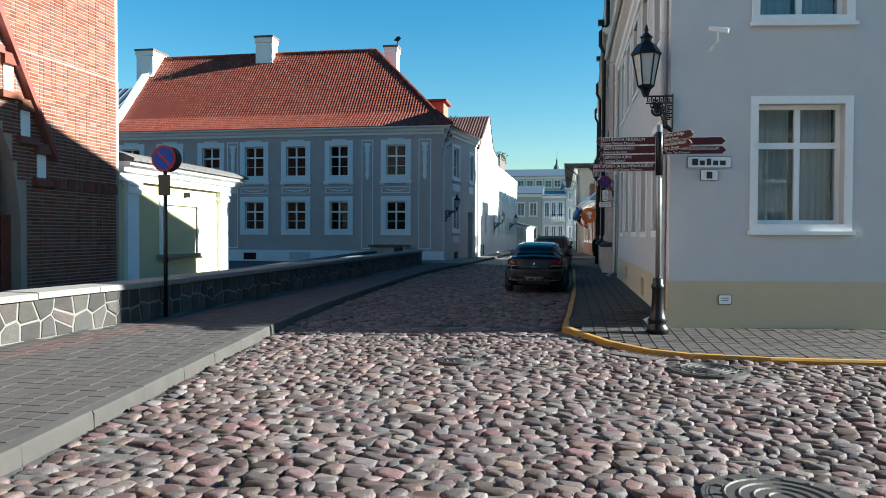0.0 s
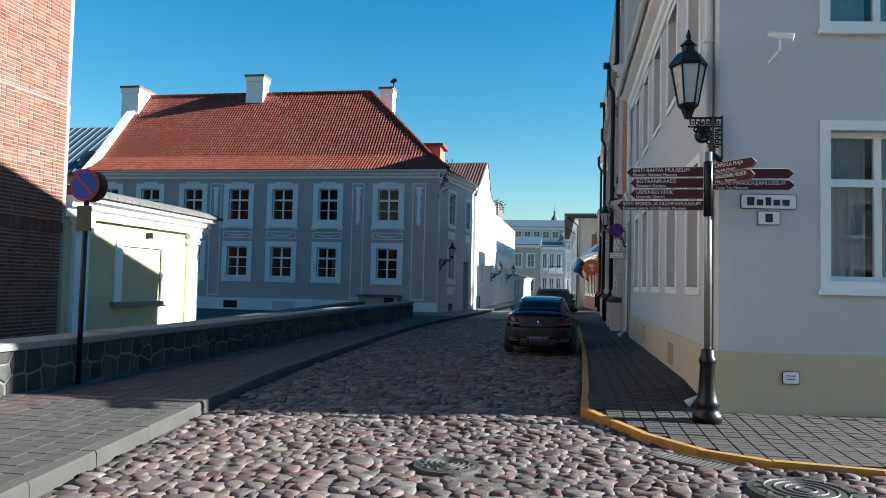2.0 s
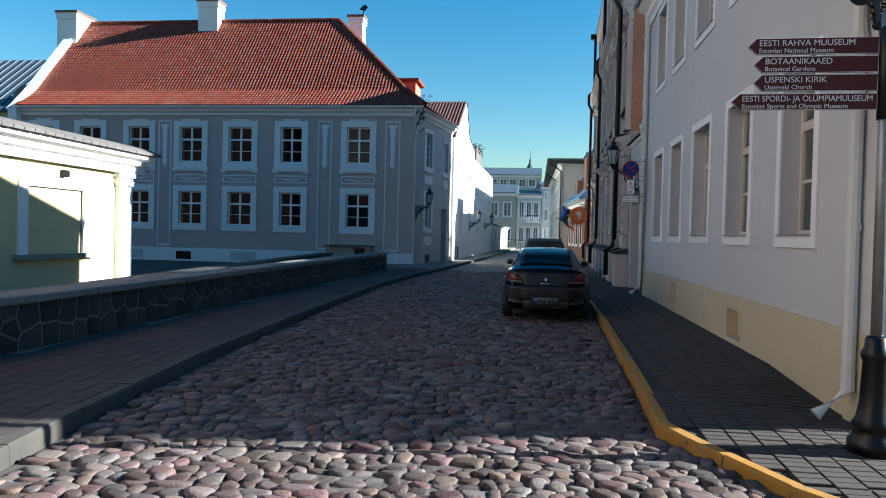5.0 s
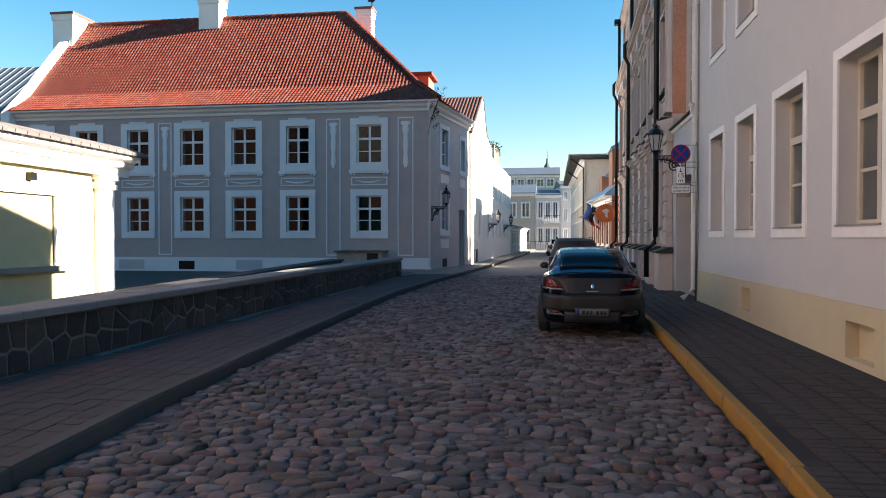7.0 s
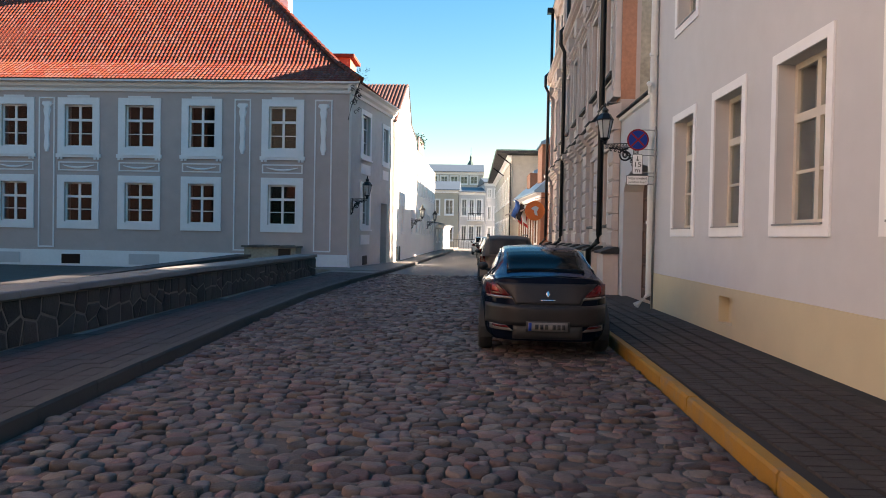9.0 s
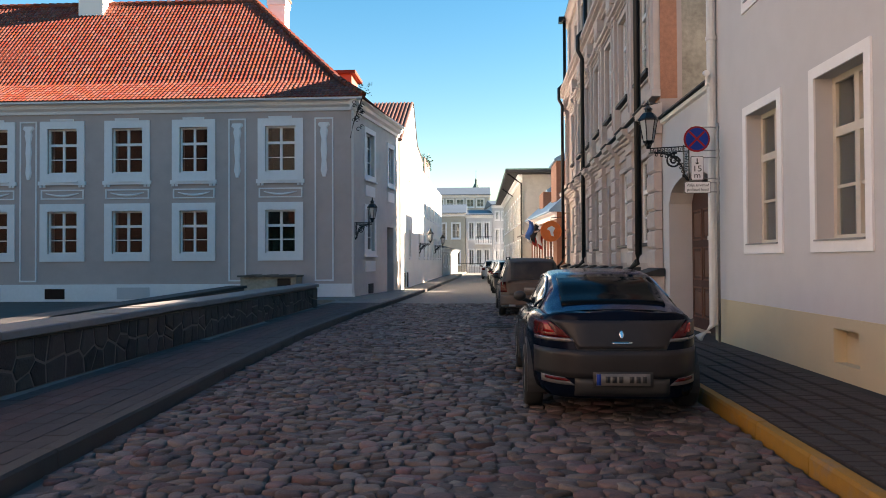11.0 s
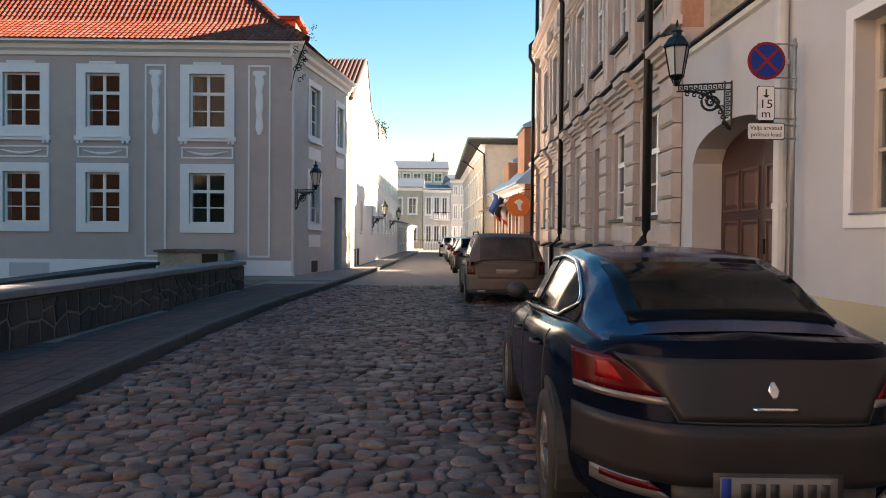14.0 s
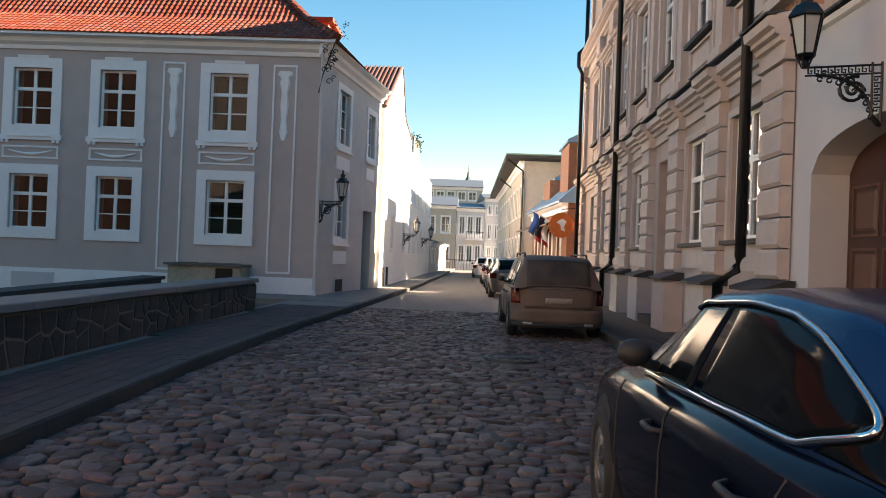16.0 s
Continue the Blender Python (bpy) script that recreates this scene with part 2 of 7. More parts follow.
def lathe(bm, x, y, prof, n=16):
    """A turned upright body: (radius, z) rings round (x, y)."""
    tube(bm, [(x, y, z) for _, z in prof], [max(r, 0.001) for r, _ in prof], n)


def sheet_wall(bm, f, u0, u1, z0, z1, t, holes):
    """A wall t thick, its face at w = 0, with rectangular openings (ua, ub, za, zb) through it."""
    us = sorted({u0, u1, *[h[0] for h in holes], *[h[1] for h in holes]})
    zs = sorted({z0, z1, *[h[2] for h in holes], *[h[3] for h in holes]})
    us, zs = [u for u in us if u0 <= u <= u1], [z for z in zs if z0 <= z <= z1]

    def full(i, j):
        if not (0 <= i < len(us) - 1 and 0 <= j < len(zs) - 1):
            return False
        u, z = (us[i] + us[i + 1]) / 2, (zs[j] + zs[j + 1]) / 2
        return not any(a < u < b and c < z < d for a, b, c, d in holes)

    vs = {}

    def v(i, j, w):
        k = (i, j, w)
        if k not in vs:
            vs[k] = bm.verts.new(f(us[i], w, zs[j]))
        return vs[k]
    for i in range(len(us) - 1):
        for j in range(len(zs) - 1):
            if not full(i, j):
                continue
            for w in (0, -t):
                bm.faces.new((v(i, j, w), v(i + 1, j, w), v(i + 1, j + 1, w), v(i, j + 1, w)))
            for di, dj, a, b in ((-1, 0, (0, 0), (0, 1)), (1, 0, (1, 0), (1, 1)), (0, -1, (0, 0), (1, 0)), (0, 1, (0, 1), (1, 1))):
                if not full(i + di, j + dj):
                    bm.faces.new((v(i + a[0], j + a[1], 0), v(i + b[0], j + b[1], 0), v(i + b[0], j + b[1], -t), v(i + a[0], j + a[1], -t)))


def part(name, bm, material, parent=None, label="", kind="", smooth=False):
    bmesh.ops.recalc_face_normals(bm, faces=bm.faces[:])
    me = bpy.data.meshes.new(name)
    bm.to_mesh(me); bm.free()
    me.materials.append(material)
    if smooth:
        for p in me.polygons:
            p.use_smooth = True
    ob = new(name, me)
    ob.parent = parent
    return tagged(ob, label, kind=kind)


def thing(name, label, category, group="", kind="", at=None):
    return tagged(new(name) if at is None else new(name), label, category, group, kind)


def boxes(name, f, material, parent, *bs, label=""):
    bm = bmesh.new()
    for b in bs:
        box(bm, f, *b)
    return part(name, bm, material, parent, label)


def field(name, verts, faces, material, parent=None, label="", kind="", smooth=False):
    me = bpy.data.meshes.new(name)
    me.from_pydata(verts, [], faces)
    me.materials.append(material)
    if smooth:
        me.polygons.foreach_set("use_smooth", [True] * len(faces))
    me.update()
    ob = new(name, me)
    ob.parent = parent
    return tagged(ob, label, kind=kind)


def poly_x(pts, y):
    """x of a line of (x, y) points at y."""
    for (xa, ya), (xb, yb) in zip(pts, pts[1:]):
        if y <= yb:
            return xa + (xb - xa) * (y - ya) / (yb - ya)
    return pts[-1][0]


def strip(bm, inner, outer, z0, z1, hf=None):
    """A low solid band between two lines with as many points."""
    for i in range(len(inner) - 1):
        a, b, c, d = inner[i], inner[i + 1], outer[i + 1], outer[i]
        prism(bm, [(*p, z0) for p in (a, b, c, d)], [(*p, z1 + (hf(*p) if hf else 0)) for p in (a, b, c, d)])


def lintel(bm, f, uc, half, z_spring, rise, z_top, w0, w1, n=14, pointed=False):
    """The wall above an arched opening, from the arch up to z_top."""
    us = [uc - half + 2 * half * i / n for i in range(n + 1)]

    def za(u):
        s = (u - uc) / half
        if pointed:
            return z_spring + rise * math.sqrt(max(0, 1 - ((abs(s) + 1) / 2) ** 2)) / 0.866
        return z_spring + rise * math.sqrt(max(0, 1 - s * s))
    for a, b in zip(us, us[1:]):
        prism(bm, [f(a, w0, za(a)), f(b, w0, za(b)), f(b, w0, z_top), f(a, w0, z_top)],
              [f(a, w1, za(a)), f(b, w1, za(b)), f(b, w1, z_top), f(a, w1, z_top)])


def window(f, house, u0, u1, z0, z1, surround=0.2, set_in=0.1, frame_mat=None, cols=2, rows=3, trim=None, curtain=False, sill=True, transom=None, proud=0.04, label=""):
    """A casement window in an opening (u0..u1, z0..z1): surround on the wall, frame set into it, panes, sill."""
    frame_mat, trim = frame_mat or WHITE_FR, trim or WHITE
    s = surround
    bm = bmesh.new()
    if s:
        e = 0.005
        o = [(u0 - s, z0 - s), (u1 + s, z0 - s), (u1 + s, z1 + s), (u0 - s, z1 + s)]
        i = [(u0 + e, z0 + e), (u1 - e, z0 + e), (u1 - e, z1 - e), (u0 + e, z1 - e)]
        q = [[bm.verts.new(f(u, w, z)) for u, z in r] for r, w in ((o, 0.002), (o, proud), (i, proud), (i, 0.002))]
        for a in range(4):
            for k in range(4):
                bm.faces.new((q[a][k], q[a][(k + 1) % 4], q[(a + 1) % 4][(k + 1) % 4], q[(a + 1) % 4][k]))
    else:
        box(bm, f, u0 + 0.001, u0 + 0.02, -set_in, -0.004, z0 + 0.001, z1 - 0.001)
    win = part("window", bm, trim, house, label)
    fw, fd = 0.07, 0.06
    a, b = -set_in - fd, -set_in + 0.002
    u0, u1, z0, z1 = u0 + 0.001, u1 - 0.001, z0 + 0.001, z1 - 0.001
    bm = bmesh.new()
    box(bm, f, u0, u0 + fw, a, b, z0, z1); box(bm, f, u1 - fw, u1, a, b, z0, z1)
    box(bm, f, u0 + fw, u1 - fw, a, b, z0, z0 + fw); box(bm, f, u0 + fw, u1 - fw, a, b, z1 - fw, z1)
    zt = z0 + (z1 - z0) * transom if transom else None
    for c in range(1, cols):
        u = u0 + (u1 - u0) * c / cols
        box(bm, f, u - 0.045, u + 0.045, a, b + 0.005, z0 + fw, z1 - fw)
    if zt:
        box(bm, f, u0 + fw, u1 - fw, a, b + 0.009, zt - 0.05, zt + 0.05)
        zs = [z0 + (zt - z0) * k / rows for k in range(1, rows)]
    else:
        zs = [z0 + (z1 - z0) * k / rows for k in range(1, rows)]
    for z in zs:
        box(bm, f, u0 + fw, u1 - fw, a + 0.02, b - 0.01, z - 0.018, z + 0.018)
    part("window_frame", bm, frame_mat, win)
    pane = boxes("pane", f, GLASS, win, (u0 + fw - 0.01, u1 - fw + 0.01, a + 0.022, a + 0.028, z0 + fw - 0.01, z1 - fw + 0.01))
    pane.visible_shadow = False
    if sill:
        boxes("window_sill", f, trim, win, (u0 - s - 0.03, u1 + s + 0.03, proud - 0.01, proud + 0.06, z0 - s - 0.05, z0 - s + 0.01))
    if curtain:
        bm = bmesh.new()
        n = 22
        for side in (0, 1):
            ua, ub = (u0 + 0.05, u0 + (u1 - u0) * 0.46) if side == 0 else (u0 + (u1 - u0) * 0.54, u1 - 0.05)
            pts = [(ua + (ub - ua) * k / n, -set_in - 0.2 + 0.02 * math.sin(k * 1.7)) for k in range(n + 1)]
            for (p, q), (r, s2) in zip(pts, pts[1:]):
                prism(bm, [f(p, q, z0), f(r, s2, z0), f(r, s2 - 0.01, z0), f(p, q - 0.01, z0)], [f(p, q, z1), f(r, s2, z1), f(r, s2 - 0.01, z1), f(p, q - 0.01, z1)])
        part("curtain", bm, CURTAIN, win, "pale grey closed curtain behind the glass")
    return win


# ---- ground ----
KL = [(-2.4, -14.0), (-3.0, -2.0), (-3.72, 4.35), (-4.3, 8.2), (-4.75, 11.3), (-5.05, 14.0), (-5.3, 18.0), (-5.5, 22.0), (-5.66, 27.0), (-5.55, 32.0), (-5.15, 38.0), (-4.85, 44.0), (-4.45, 55.0), (-4.0, 70.0), (-3.5, 100.0)]
KR = [(-0.11, 11.95), (-0.04, 14.0), (0.06, 18.0), (0.11, 21.0), (0.15, 30.0), (0.2, 60.0), (0.4, 100.0)]
COB_END = 37.6
PAVE_Z = 0.12


def pave_h(x, y):
    """Height of the right-hand pavement, lower at the crossing and rising towards the house."""
    rise = min(1, max(0, (x - 0.2) / 1.3)) * min(1, max(0, (y - 12.6) / 1.0)) * (1 - 0.5 * min(1, max(0, (y - 23) / 3)))
    return 0.055 + (PAVE_Z - 0.055) * min(1, max(0, (y - 10.6) / 2.2)) + 0.11 * rise



bm = bmesh.new()
nx = [-900, -150, -40, -12, -6, 0, 6, 12, 40, 150, 900]
ny = [-900, -100, -20, 0, 12, 24, 36, 48, 70, 110, 300, 900]
g = [[bm.verts.new((x, y, -0.045)) for x in nx] for y in ny]
for j in range(len(ny) - 1):
    for i in range(len(nx) - 1):
        bm.faces.new((g[j][i], g[j][i + 1], g[j + 1][i + 1], g[j + 1][i]))
ground = part("ground", bm, JOINT, None, "dark sandy earth under the street and yards", "structure")
tagged(ground, category="ground")

bm = bmesh.new()
ys = [COB_END] + [p[1] for p in KL if p[1] > COB_END]
strip(bm, [(poly_x(KL, y) + 0.02, y) for y in ys], [(poly_x(KR, y) - 0.02, y) for y in ys], -0.04, 0.0)
road = part("road", bm, ASPHALT, None, "worn light-grey asphalt of the far street", "structure")
tagged(road, category="road")


def offset_line(pts, d):
    """The line shifted d to its right."""
    out = []
    for i, p in enumerate(pts):
        a, b = pts[max(i - 1, 0)], pts[min(i + 1, len(pts) - 1)]
        t = Vector((b[0] - a[0], b[1] - a[1])).normalized()
        out.append((p[0] + t.y * d, p[1] - t.x * d))
    return out


# left pavement: concrete bed, kerb stones
WL = -7.16     # face of the rubble wall
bm = bmesh.new()
ys = [-14, -2, 4.35, 8.2, 11.3, 14, 18, 22, 27, 32, 36, 38]
strip(bm, [(poly_x(KL, y) - 0.14, y) for y in ys], [(WL - 0.1 - 0.035 * max(0, 12 - y), y) for y in ys], -0.04, PAVE_Z - 0.022)
ys = [38, 40.2, 44, 46.5, 55, 70, 100]
strip(bm, [(poly_x(KL, y) - 0.14, y) for y in ys], [(-9 if y < 40.5 else -6.4 + (y - 44) * 0.02, y) for y in ys], -0.04, PAVE_Z - 0.002)
pave_l = part("pavement", bm, mat("paving_bed", (0.15, 0.14, 0.125), 0.95, var=0.2, scale=14), None, "grey concrete-paver pavement beside the rubble wall", "structure")
tagged(pave_l, category="pavement")

# right pavement with its rounded corner
CORNER = [(14.0, 10.2), (9.0, 10.0), (6.0, 9.8), (3.85, 9.58), (2.5, 9.53), (1.6, 9.65), (1.0, 9.98), (0.5, 10.65), (0.22, 11.2), (0.05, 11.55)]
RLINE = CORNER + KR
bm = bmesh.new()
inner = offset_line(RLINE, 0.105)
outer = [(14, 13.75), (9, 13.1), (6, 12.75), (3.85, 12.48), (2.6, 12.32), (1.9, 12.25), (1.8, 12.3), (1.75, 12.4), (1.75, 12.5), (1.75, 12.6)] + [(1.75, y + 0.7) for _, y in KR]
strip(bm, inner, outer, -0.04, -0.022, pave_h)
pave_r = part("pavement", bm, mat("paving_bed_dark", (0.02, 0.017, 0.015), 0.95, var=0.2, scale=14), None, "grey concrete-paver pavement along the house fronts", "structure")
tagged(pave_r, category="pavement")


def kerb(line, material, label, length=0.98, hf=lambda x, y: PAVE_Z, wide=0.14):
    k = tagged(new("kerb"), label, "kerb", kind="structure")
    pts = [Vector(p) for p in line]
    seg, acc = [], 0.0
    for a, b in zip(pts, pts[1:]):
        n = max(1, round((b - a).length / length))
        for i in range(n):
            seg.append((a + (b - a) * (i / n), a + (b - a) * ((i + 1) / n)))
    for a, b in seg:
        t = (b - a).normalized()
        nrm = Vector((t.y, -t.x))
        a2, b2 = a + t * 0.004, b - t * 0.004
        bm = bmesh.new()
        o1, o2 = random.uniform(-0.006, 0.006), random.uniform(-0.004, 0.004)
        def prof(p):
            h = hf(p.x, p.y)
            return [(0.0, -0.06), (0.005 + o1, h - 0.02), (0.02 + o1, h + 0.004 + o2), (wide, h + 0.004 + o2), (wide, -0.06)]
        prism(bm, [(*(a2 + nrm * w), z) for w, z in prof(a2)], [(*(b2 + nrm * w), z) for w, z in prof(b2)])
        part("kerb_stone", bm, material, k)
    return k


kerb([p for p in RLINE if p[1] < 31] + [(0.15, 31)], KERB_Y, "kerb of concrete blocks with worn yellow paint", hf=pave_h, wide=0.105)
kerb([(0.15, 31), (0.17, 44), (0.2, 60)], KERB, "plain grey concrete kerb")
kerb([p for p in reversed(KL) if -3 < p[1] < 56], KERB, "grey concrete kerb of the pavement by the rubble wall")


def gutter_eave(name, pts, r, material, parent):
    bm = bmesh.new()
    tube(bm, pts, r, 8)
    return part(name, bm, material, parent, smooth=True)


def downpipe(parent, x, y, z0, z1, material, r=0.055, foot=(-0.25, 0.0), label=""):
    bm = bmesh.new()
    tube(bm, [(x + foot[0], y + foot[1], z0), (x, y, z0 + 0.22), (x, y, z1)], r, 10)
    for k in range(1, int((z1 - z0) / 1.6) + 1):
        tube(bm, [(x, y, z0 + k * 1.6 - 0.03), (x, y, z0 + k * 1.6 + 0.03)], r * 1.25, 10)
    return part("downpipe", bm, material, parent, label, smooth=False)


# ---- corner house with pale plaster ----
h7 = thing("corner_house", "pale plastered two-storey corner house with cream plinth", "house")
X7, Y7, Y7B, EZ = 1.6, 12.1, 24.62, 7.45
fs = F(X7, 0, 0, 1, -1, 0)
FT = math.atan(0.125)
ff = F(X7, Y7, math.cos(FT), math.sin(FT), math.sin(FT), -math.cos(FT))    # front, u from the corner
S7 = 0.12
win7 = [(13.33, 14.55), (15.52, 16.88), (17.74, 19.16), (19.98, 21.28), (22.04, 23.34)]
holes = [(a + S7, b - S7, 1.555 + S7, 3.64 - S7) for a, b in win7] + [(a + S7, b - S7, 5.0 + S7, 6.95 - S7) for a, b in win7]
vents = [(15.78, 16.48, 0.27, 0.665), (20.26, 20.78, 0.37, 0.735)]
bm = bmesh.new()
sheet_wall(bm, fs, Y7 + 0.44, Y7B, 0.86, EZ, 0.42, holes)
box(bm, fs, Y7 + 0.01, Y7 + 0.44, -0.05, 0, 0.86, EZ)
part("wall", bm, PLASTER_W, h7)
bm = bmesh.new()
sheet_wall(bm, F(X7 - 0.02, 0, 0, 1, -1, 0), Y7 + 0.44, Y7B, 0.0, 0.86, 0.4, vents)
box(bm, F(X7 - 0.02, 0, 0, 1, -1, 0), Y7 - 0.012, Y7 + 0.44, -0.05, 0, 0.0, 0.86)
part("plinth", bm, PLASTER_CREAM, h7, "cream-painted plinth")
for a, b, c, d in vents:
    boxes("vent_recess", fs, PLASTER_CREAM, h7, (a, b, -0.2, -0.12, c, d))
boxes("plinth_foot", ff, DARKTILE, h7, (0.0, 14.4, 0.021, 0.05, 0, 0.085), label="dark tarred strip at the foot of the plinth")
FW = [(1.27, 2.88), (5.0, 6.5), (8.6, 10.1)]
fh = [(a + S7, b - S7, 1.66 + S7, 3.84 - S7) for a, b in FW] + [(a + S7, b - S7, 5.0 + S7, 6.95 - S7) for a, b in FW]
bm = bmesh.new()
sheet_wall(bm, ff, 0.004, 14.4, 0.86, EZ, 0.42, fh)
part("wall", bm, PLASTER_W, h7)
boxes("plinth", ff, PLASTER_CREAM, h7, (0.0, 14.4, -0.4, 0.02, 0, 0.86), label="cream-painted plinth")
boxes("wall", IDENT, PLASTER_W, h7, (X7 + 0.42, 16, Y7B - 0.4, Y7B - 0.002, 0, EZ), (15.4, 15.8, Y7 + 2.3, Y7B - 0.42, 0, EZ))
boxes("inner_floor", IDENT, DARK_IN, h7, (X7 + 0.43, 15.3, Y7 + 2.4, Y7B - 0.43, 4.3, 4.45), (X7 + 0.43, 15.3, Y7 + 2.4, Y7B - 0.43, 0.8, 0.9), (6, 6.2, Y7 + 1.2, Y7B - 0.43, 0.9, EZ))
for (a, b) in win7:
    for z0, z1 in ((1.555, 3.64), (5.0, 6.95)):
        window(fs, h7, a + S7, b - S7, z0 + S7, z1 - S7, S7, 0.19, BEIGE_FR, 2, 2, curtain=z0 < 3 and a > 15, transom=0.66, proud=0.025, sill=False)
        boxes("window_sill", fs, STEEL, h7, (a + S7 + 0.002, b - S7 - 0.002, -0.185, 0.045, z0 + S7 + 0.002, z0 + S7 + 0.022), label="thin sheet-metal sill")
for (a, b) in FW:
    for z0, z1 in ((1.66, 3.84), (5.0, 6.95)):
        window(ff, h7, a + S7, b - S7, z0 + S7, z1 - S7, S7, 0.16, WHITE_FR, 2, 1, curtain=True, transom=0.66, proud=0.025)
CORN = [(0, -0.5), (0.05, -0.5), (0.06, -0.36), (0.12, -0.3), (0.14, -0.18), (0.3, -0.1), (0.34, 0.06), (0, 0.06)]
bm = bmesh.new()
profile(bm, fs, Y7 - 0.34, Y7B, [(w, EZ + z) for w, z in CORN])
part("cornice", bm, WHITE, h7)
bm = bmesh.new()
profile(bm, ff, 0.0, 14.4, [(w - 0.003, EZ + z) for w, z in CORN])
part("cornice", bm, WHITE, h7)
bm = bmesh.new()
e = [(X7 - 0.4, Y7 - 0.4, EZ + 0.07), (X7 - 0.4, Y7B + 0.1, EZ + 0.07), (16.2, Y7B + 0.1, EZ + 0.07), (16.2, Y7 + 1.4, EZ + 0.07)]
r1, r2 = (6.4, 16.6, 12.5), (16.2, 16.6, 12.5)
v = [bm.verts.new(p) for p in e + [r1, r2]]
for q in ((0, 1, 4), (1, 2, 5, 4), (0, 4, 5, 3), (2, 3, 5), (3, 2, 1, 0)):
    bm.faces.new([v[i] for i in q])
part("roof", bm, METAL_ROOF, h7, "grey sheet-metal hipped roof")
downpipe(h7, X7 - 0.08, 24.5, 0.22, EZ, GALV, 0.07, label="pale painted downpipe")
downpipe(h7, X7 - 0.09, 12.32, 0.15, EZ, GALV, label="pale painted downpipe")
gutter_eave("gutter", [(X7 - 0.42, Y7 - 0.4, EZ + 0.06), (X7 - 0.42, Y7B, EZ + 0.04)], 0.07, GALV, h7)

# ---- gate wall with arched carriage door ----
gate = tagged(new("gate_wall"), "white plastered gate wall with segmental carriage arch and tile coping", "wall", kind="structure")
fg = F(1.62, 0, 0, 1, -1, 0)
GT = 0.8
bm = bmesh.new()
box(bm, fg, Y7B, 24.68, -GT, 0, 0, 4.35)
box(bm, fg, 27.5, 28.0, -GT, 0, 0, 4.35)
lintel(bm, fg, 26.09, 1.41, 2.6, 0.46, 4.35, -GT, 0, 18)
part("wall", bm, PLASTER_W, gate)
bm = bmesh.new()
profile(bm, fg, Y7B + 0.01, 28.0, [(0.0, 4.28), (0.06, 4.3), (0.08, 4.36), (-GT, 4.37), (-GT, 4.28)])
part("cornice", bm, WHITE, gate)
for k in range(16):
    u = Y7B + 0.02 + k * 0.21
    bm = bmesh.new()
    profile(bm, fg, u, u + 0.2, [(0.14, 4.38), (0.14, 4.41), (-GT / 2, 4.72), (-GT - 0.05, 4.5), (-GT - 0.05, 4.38)])
    part("coping_tile", bm, DARKTILE, gate)
door = tagged(new("carriage_door"), "brown panelled double carriage door, closed, with lighter mouldings", "door", kind="structure")
fd = F(1.62 + 0.45, 0, 0, 1, -1, 0)
for s in (0, 1):
    u0, u1 = (24.69, 26.085) if s == 0 else (26.095, 27.49)
    bm = bmesh.new()
    box(bm, fd, u0, u1, -0.08, 0, 0.14, 2.6)
    n = 8
    for k in range(n):
        a, b = u0 + (u1 - u0) * k / n, u0 + (u1 - u0) * (k + 1) / n
        za, zb = [2.6 + 0.45 * math.sqrt(max(0, 1 - ((u - 26.09) / 1.41) ** 2)) for u in (a, b)]
        prism(bm, [fd(a, 0, 2.6), fd(b, 0, 2.6), fd(b, 0, zb), fd(a, 0, za)], [fd(a, -0.08, 2.6), fd(b, -0.08, 2.6), fd(b, -0.08, zb), fd(a, -0.08, za)])
    leaf = part("door_leaf", bm, WOOD_BR, door)
    for c in range(2):
        ua = u0 + 0.1 + c * 0.64
        for z0, z1 in ((0.35, 0.95), (1.08, 1.72), (1.85, 2.45)):
            bm = bmesh.new()
            for q in ((ua, ua + 0.55, 0, 0.02, z0, z0 + 0.03), (ua, ua + 0.55, 0, 0.02, z1 - 0.03, z1), (ua, ua + 0.03, 0, 0.02, z0 + 0.03, z1 - 0.03), (ua + 0.52, ua + 0.55, 0, 0.02, z0 + 0.03, z1 - 0.03)):
                box(bm, fd, *q)
            prism(bm, [fd(ua + 0.07, 0, z0 + 0.07), fd(ua + 0.48, 0, z0 + 0.07), fd(ua + 0.48, 0, z1 - 0.07), fd(ua + 0.07, 0, z1 - 0.07)],
                  [fd(ua + 0.1, 0.018, z0 + 0.1), fd(ua + 0.45, 0.018, z0 + 0.1), fd(ua + 0.45, 0.018, z1 - 0.1), fd(ua + 0.1, 0.018, z1 - 0.1)])
            part("door_panel", bm, WOOD_LT, leaf)
boxes("door_lock", fd, BLACK, door, (25.97, 26.05, 0, 0.05, 1.25, 1.45))
boxes("yard_back_wall", IDENT, PLASTER_W, gate, (6.0, 6.3, Y7B, 28.0, 0, 3.0))

# ---- ornate beige house ----
orn = thing("ornate_house", "beige two-storey town house with rusticated ground floor and pilasters", "house")
XO, YO, YOE = 1.6, 28.02, 47.35
fo = F(XO - 0.7, 0, 0.025, 1, -1, 0.025)
BAY = 2.47
bays = [29.55 + BAY * k for k in range(7)]
low = [(c - 0.66, c + 0.66, 1.86, 3.8) for c in bays]
low[2] = (bays[2] - 0.5, bays[2] + 0.5, 0.35, 3.72)
upp = [(c - 0.56, c + 0.56, 5.75, 7.9) for c in bays]
att = []
bm = bmesh.new()
sheet_wall(bm, fo, YO, YOE, 0, 9.3, 0.45, low + upp)
part("wall", bm, PLASTER_O, orn)
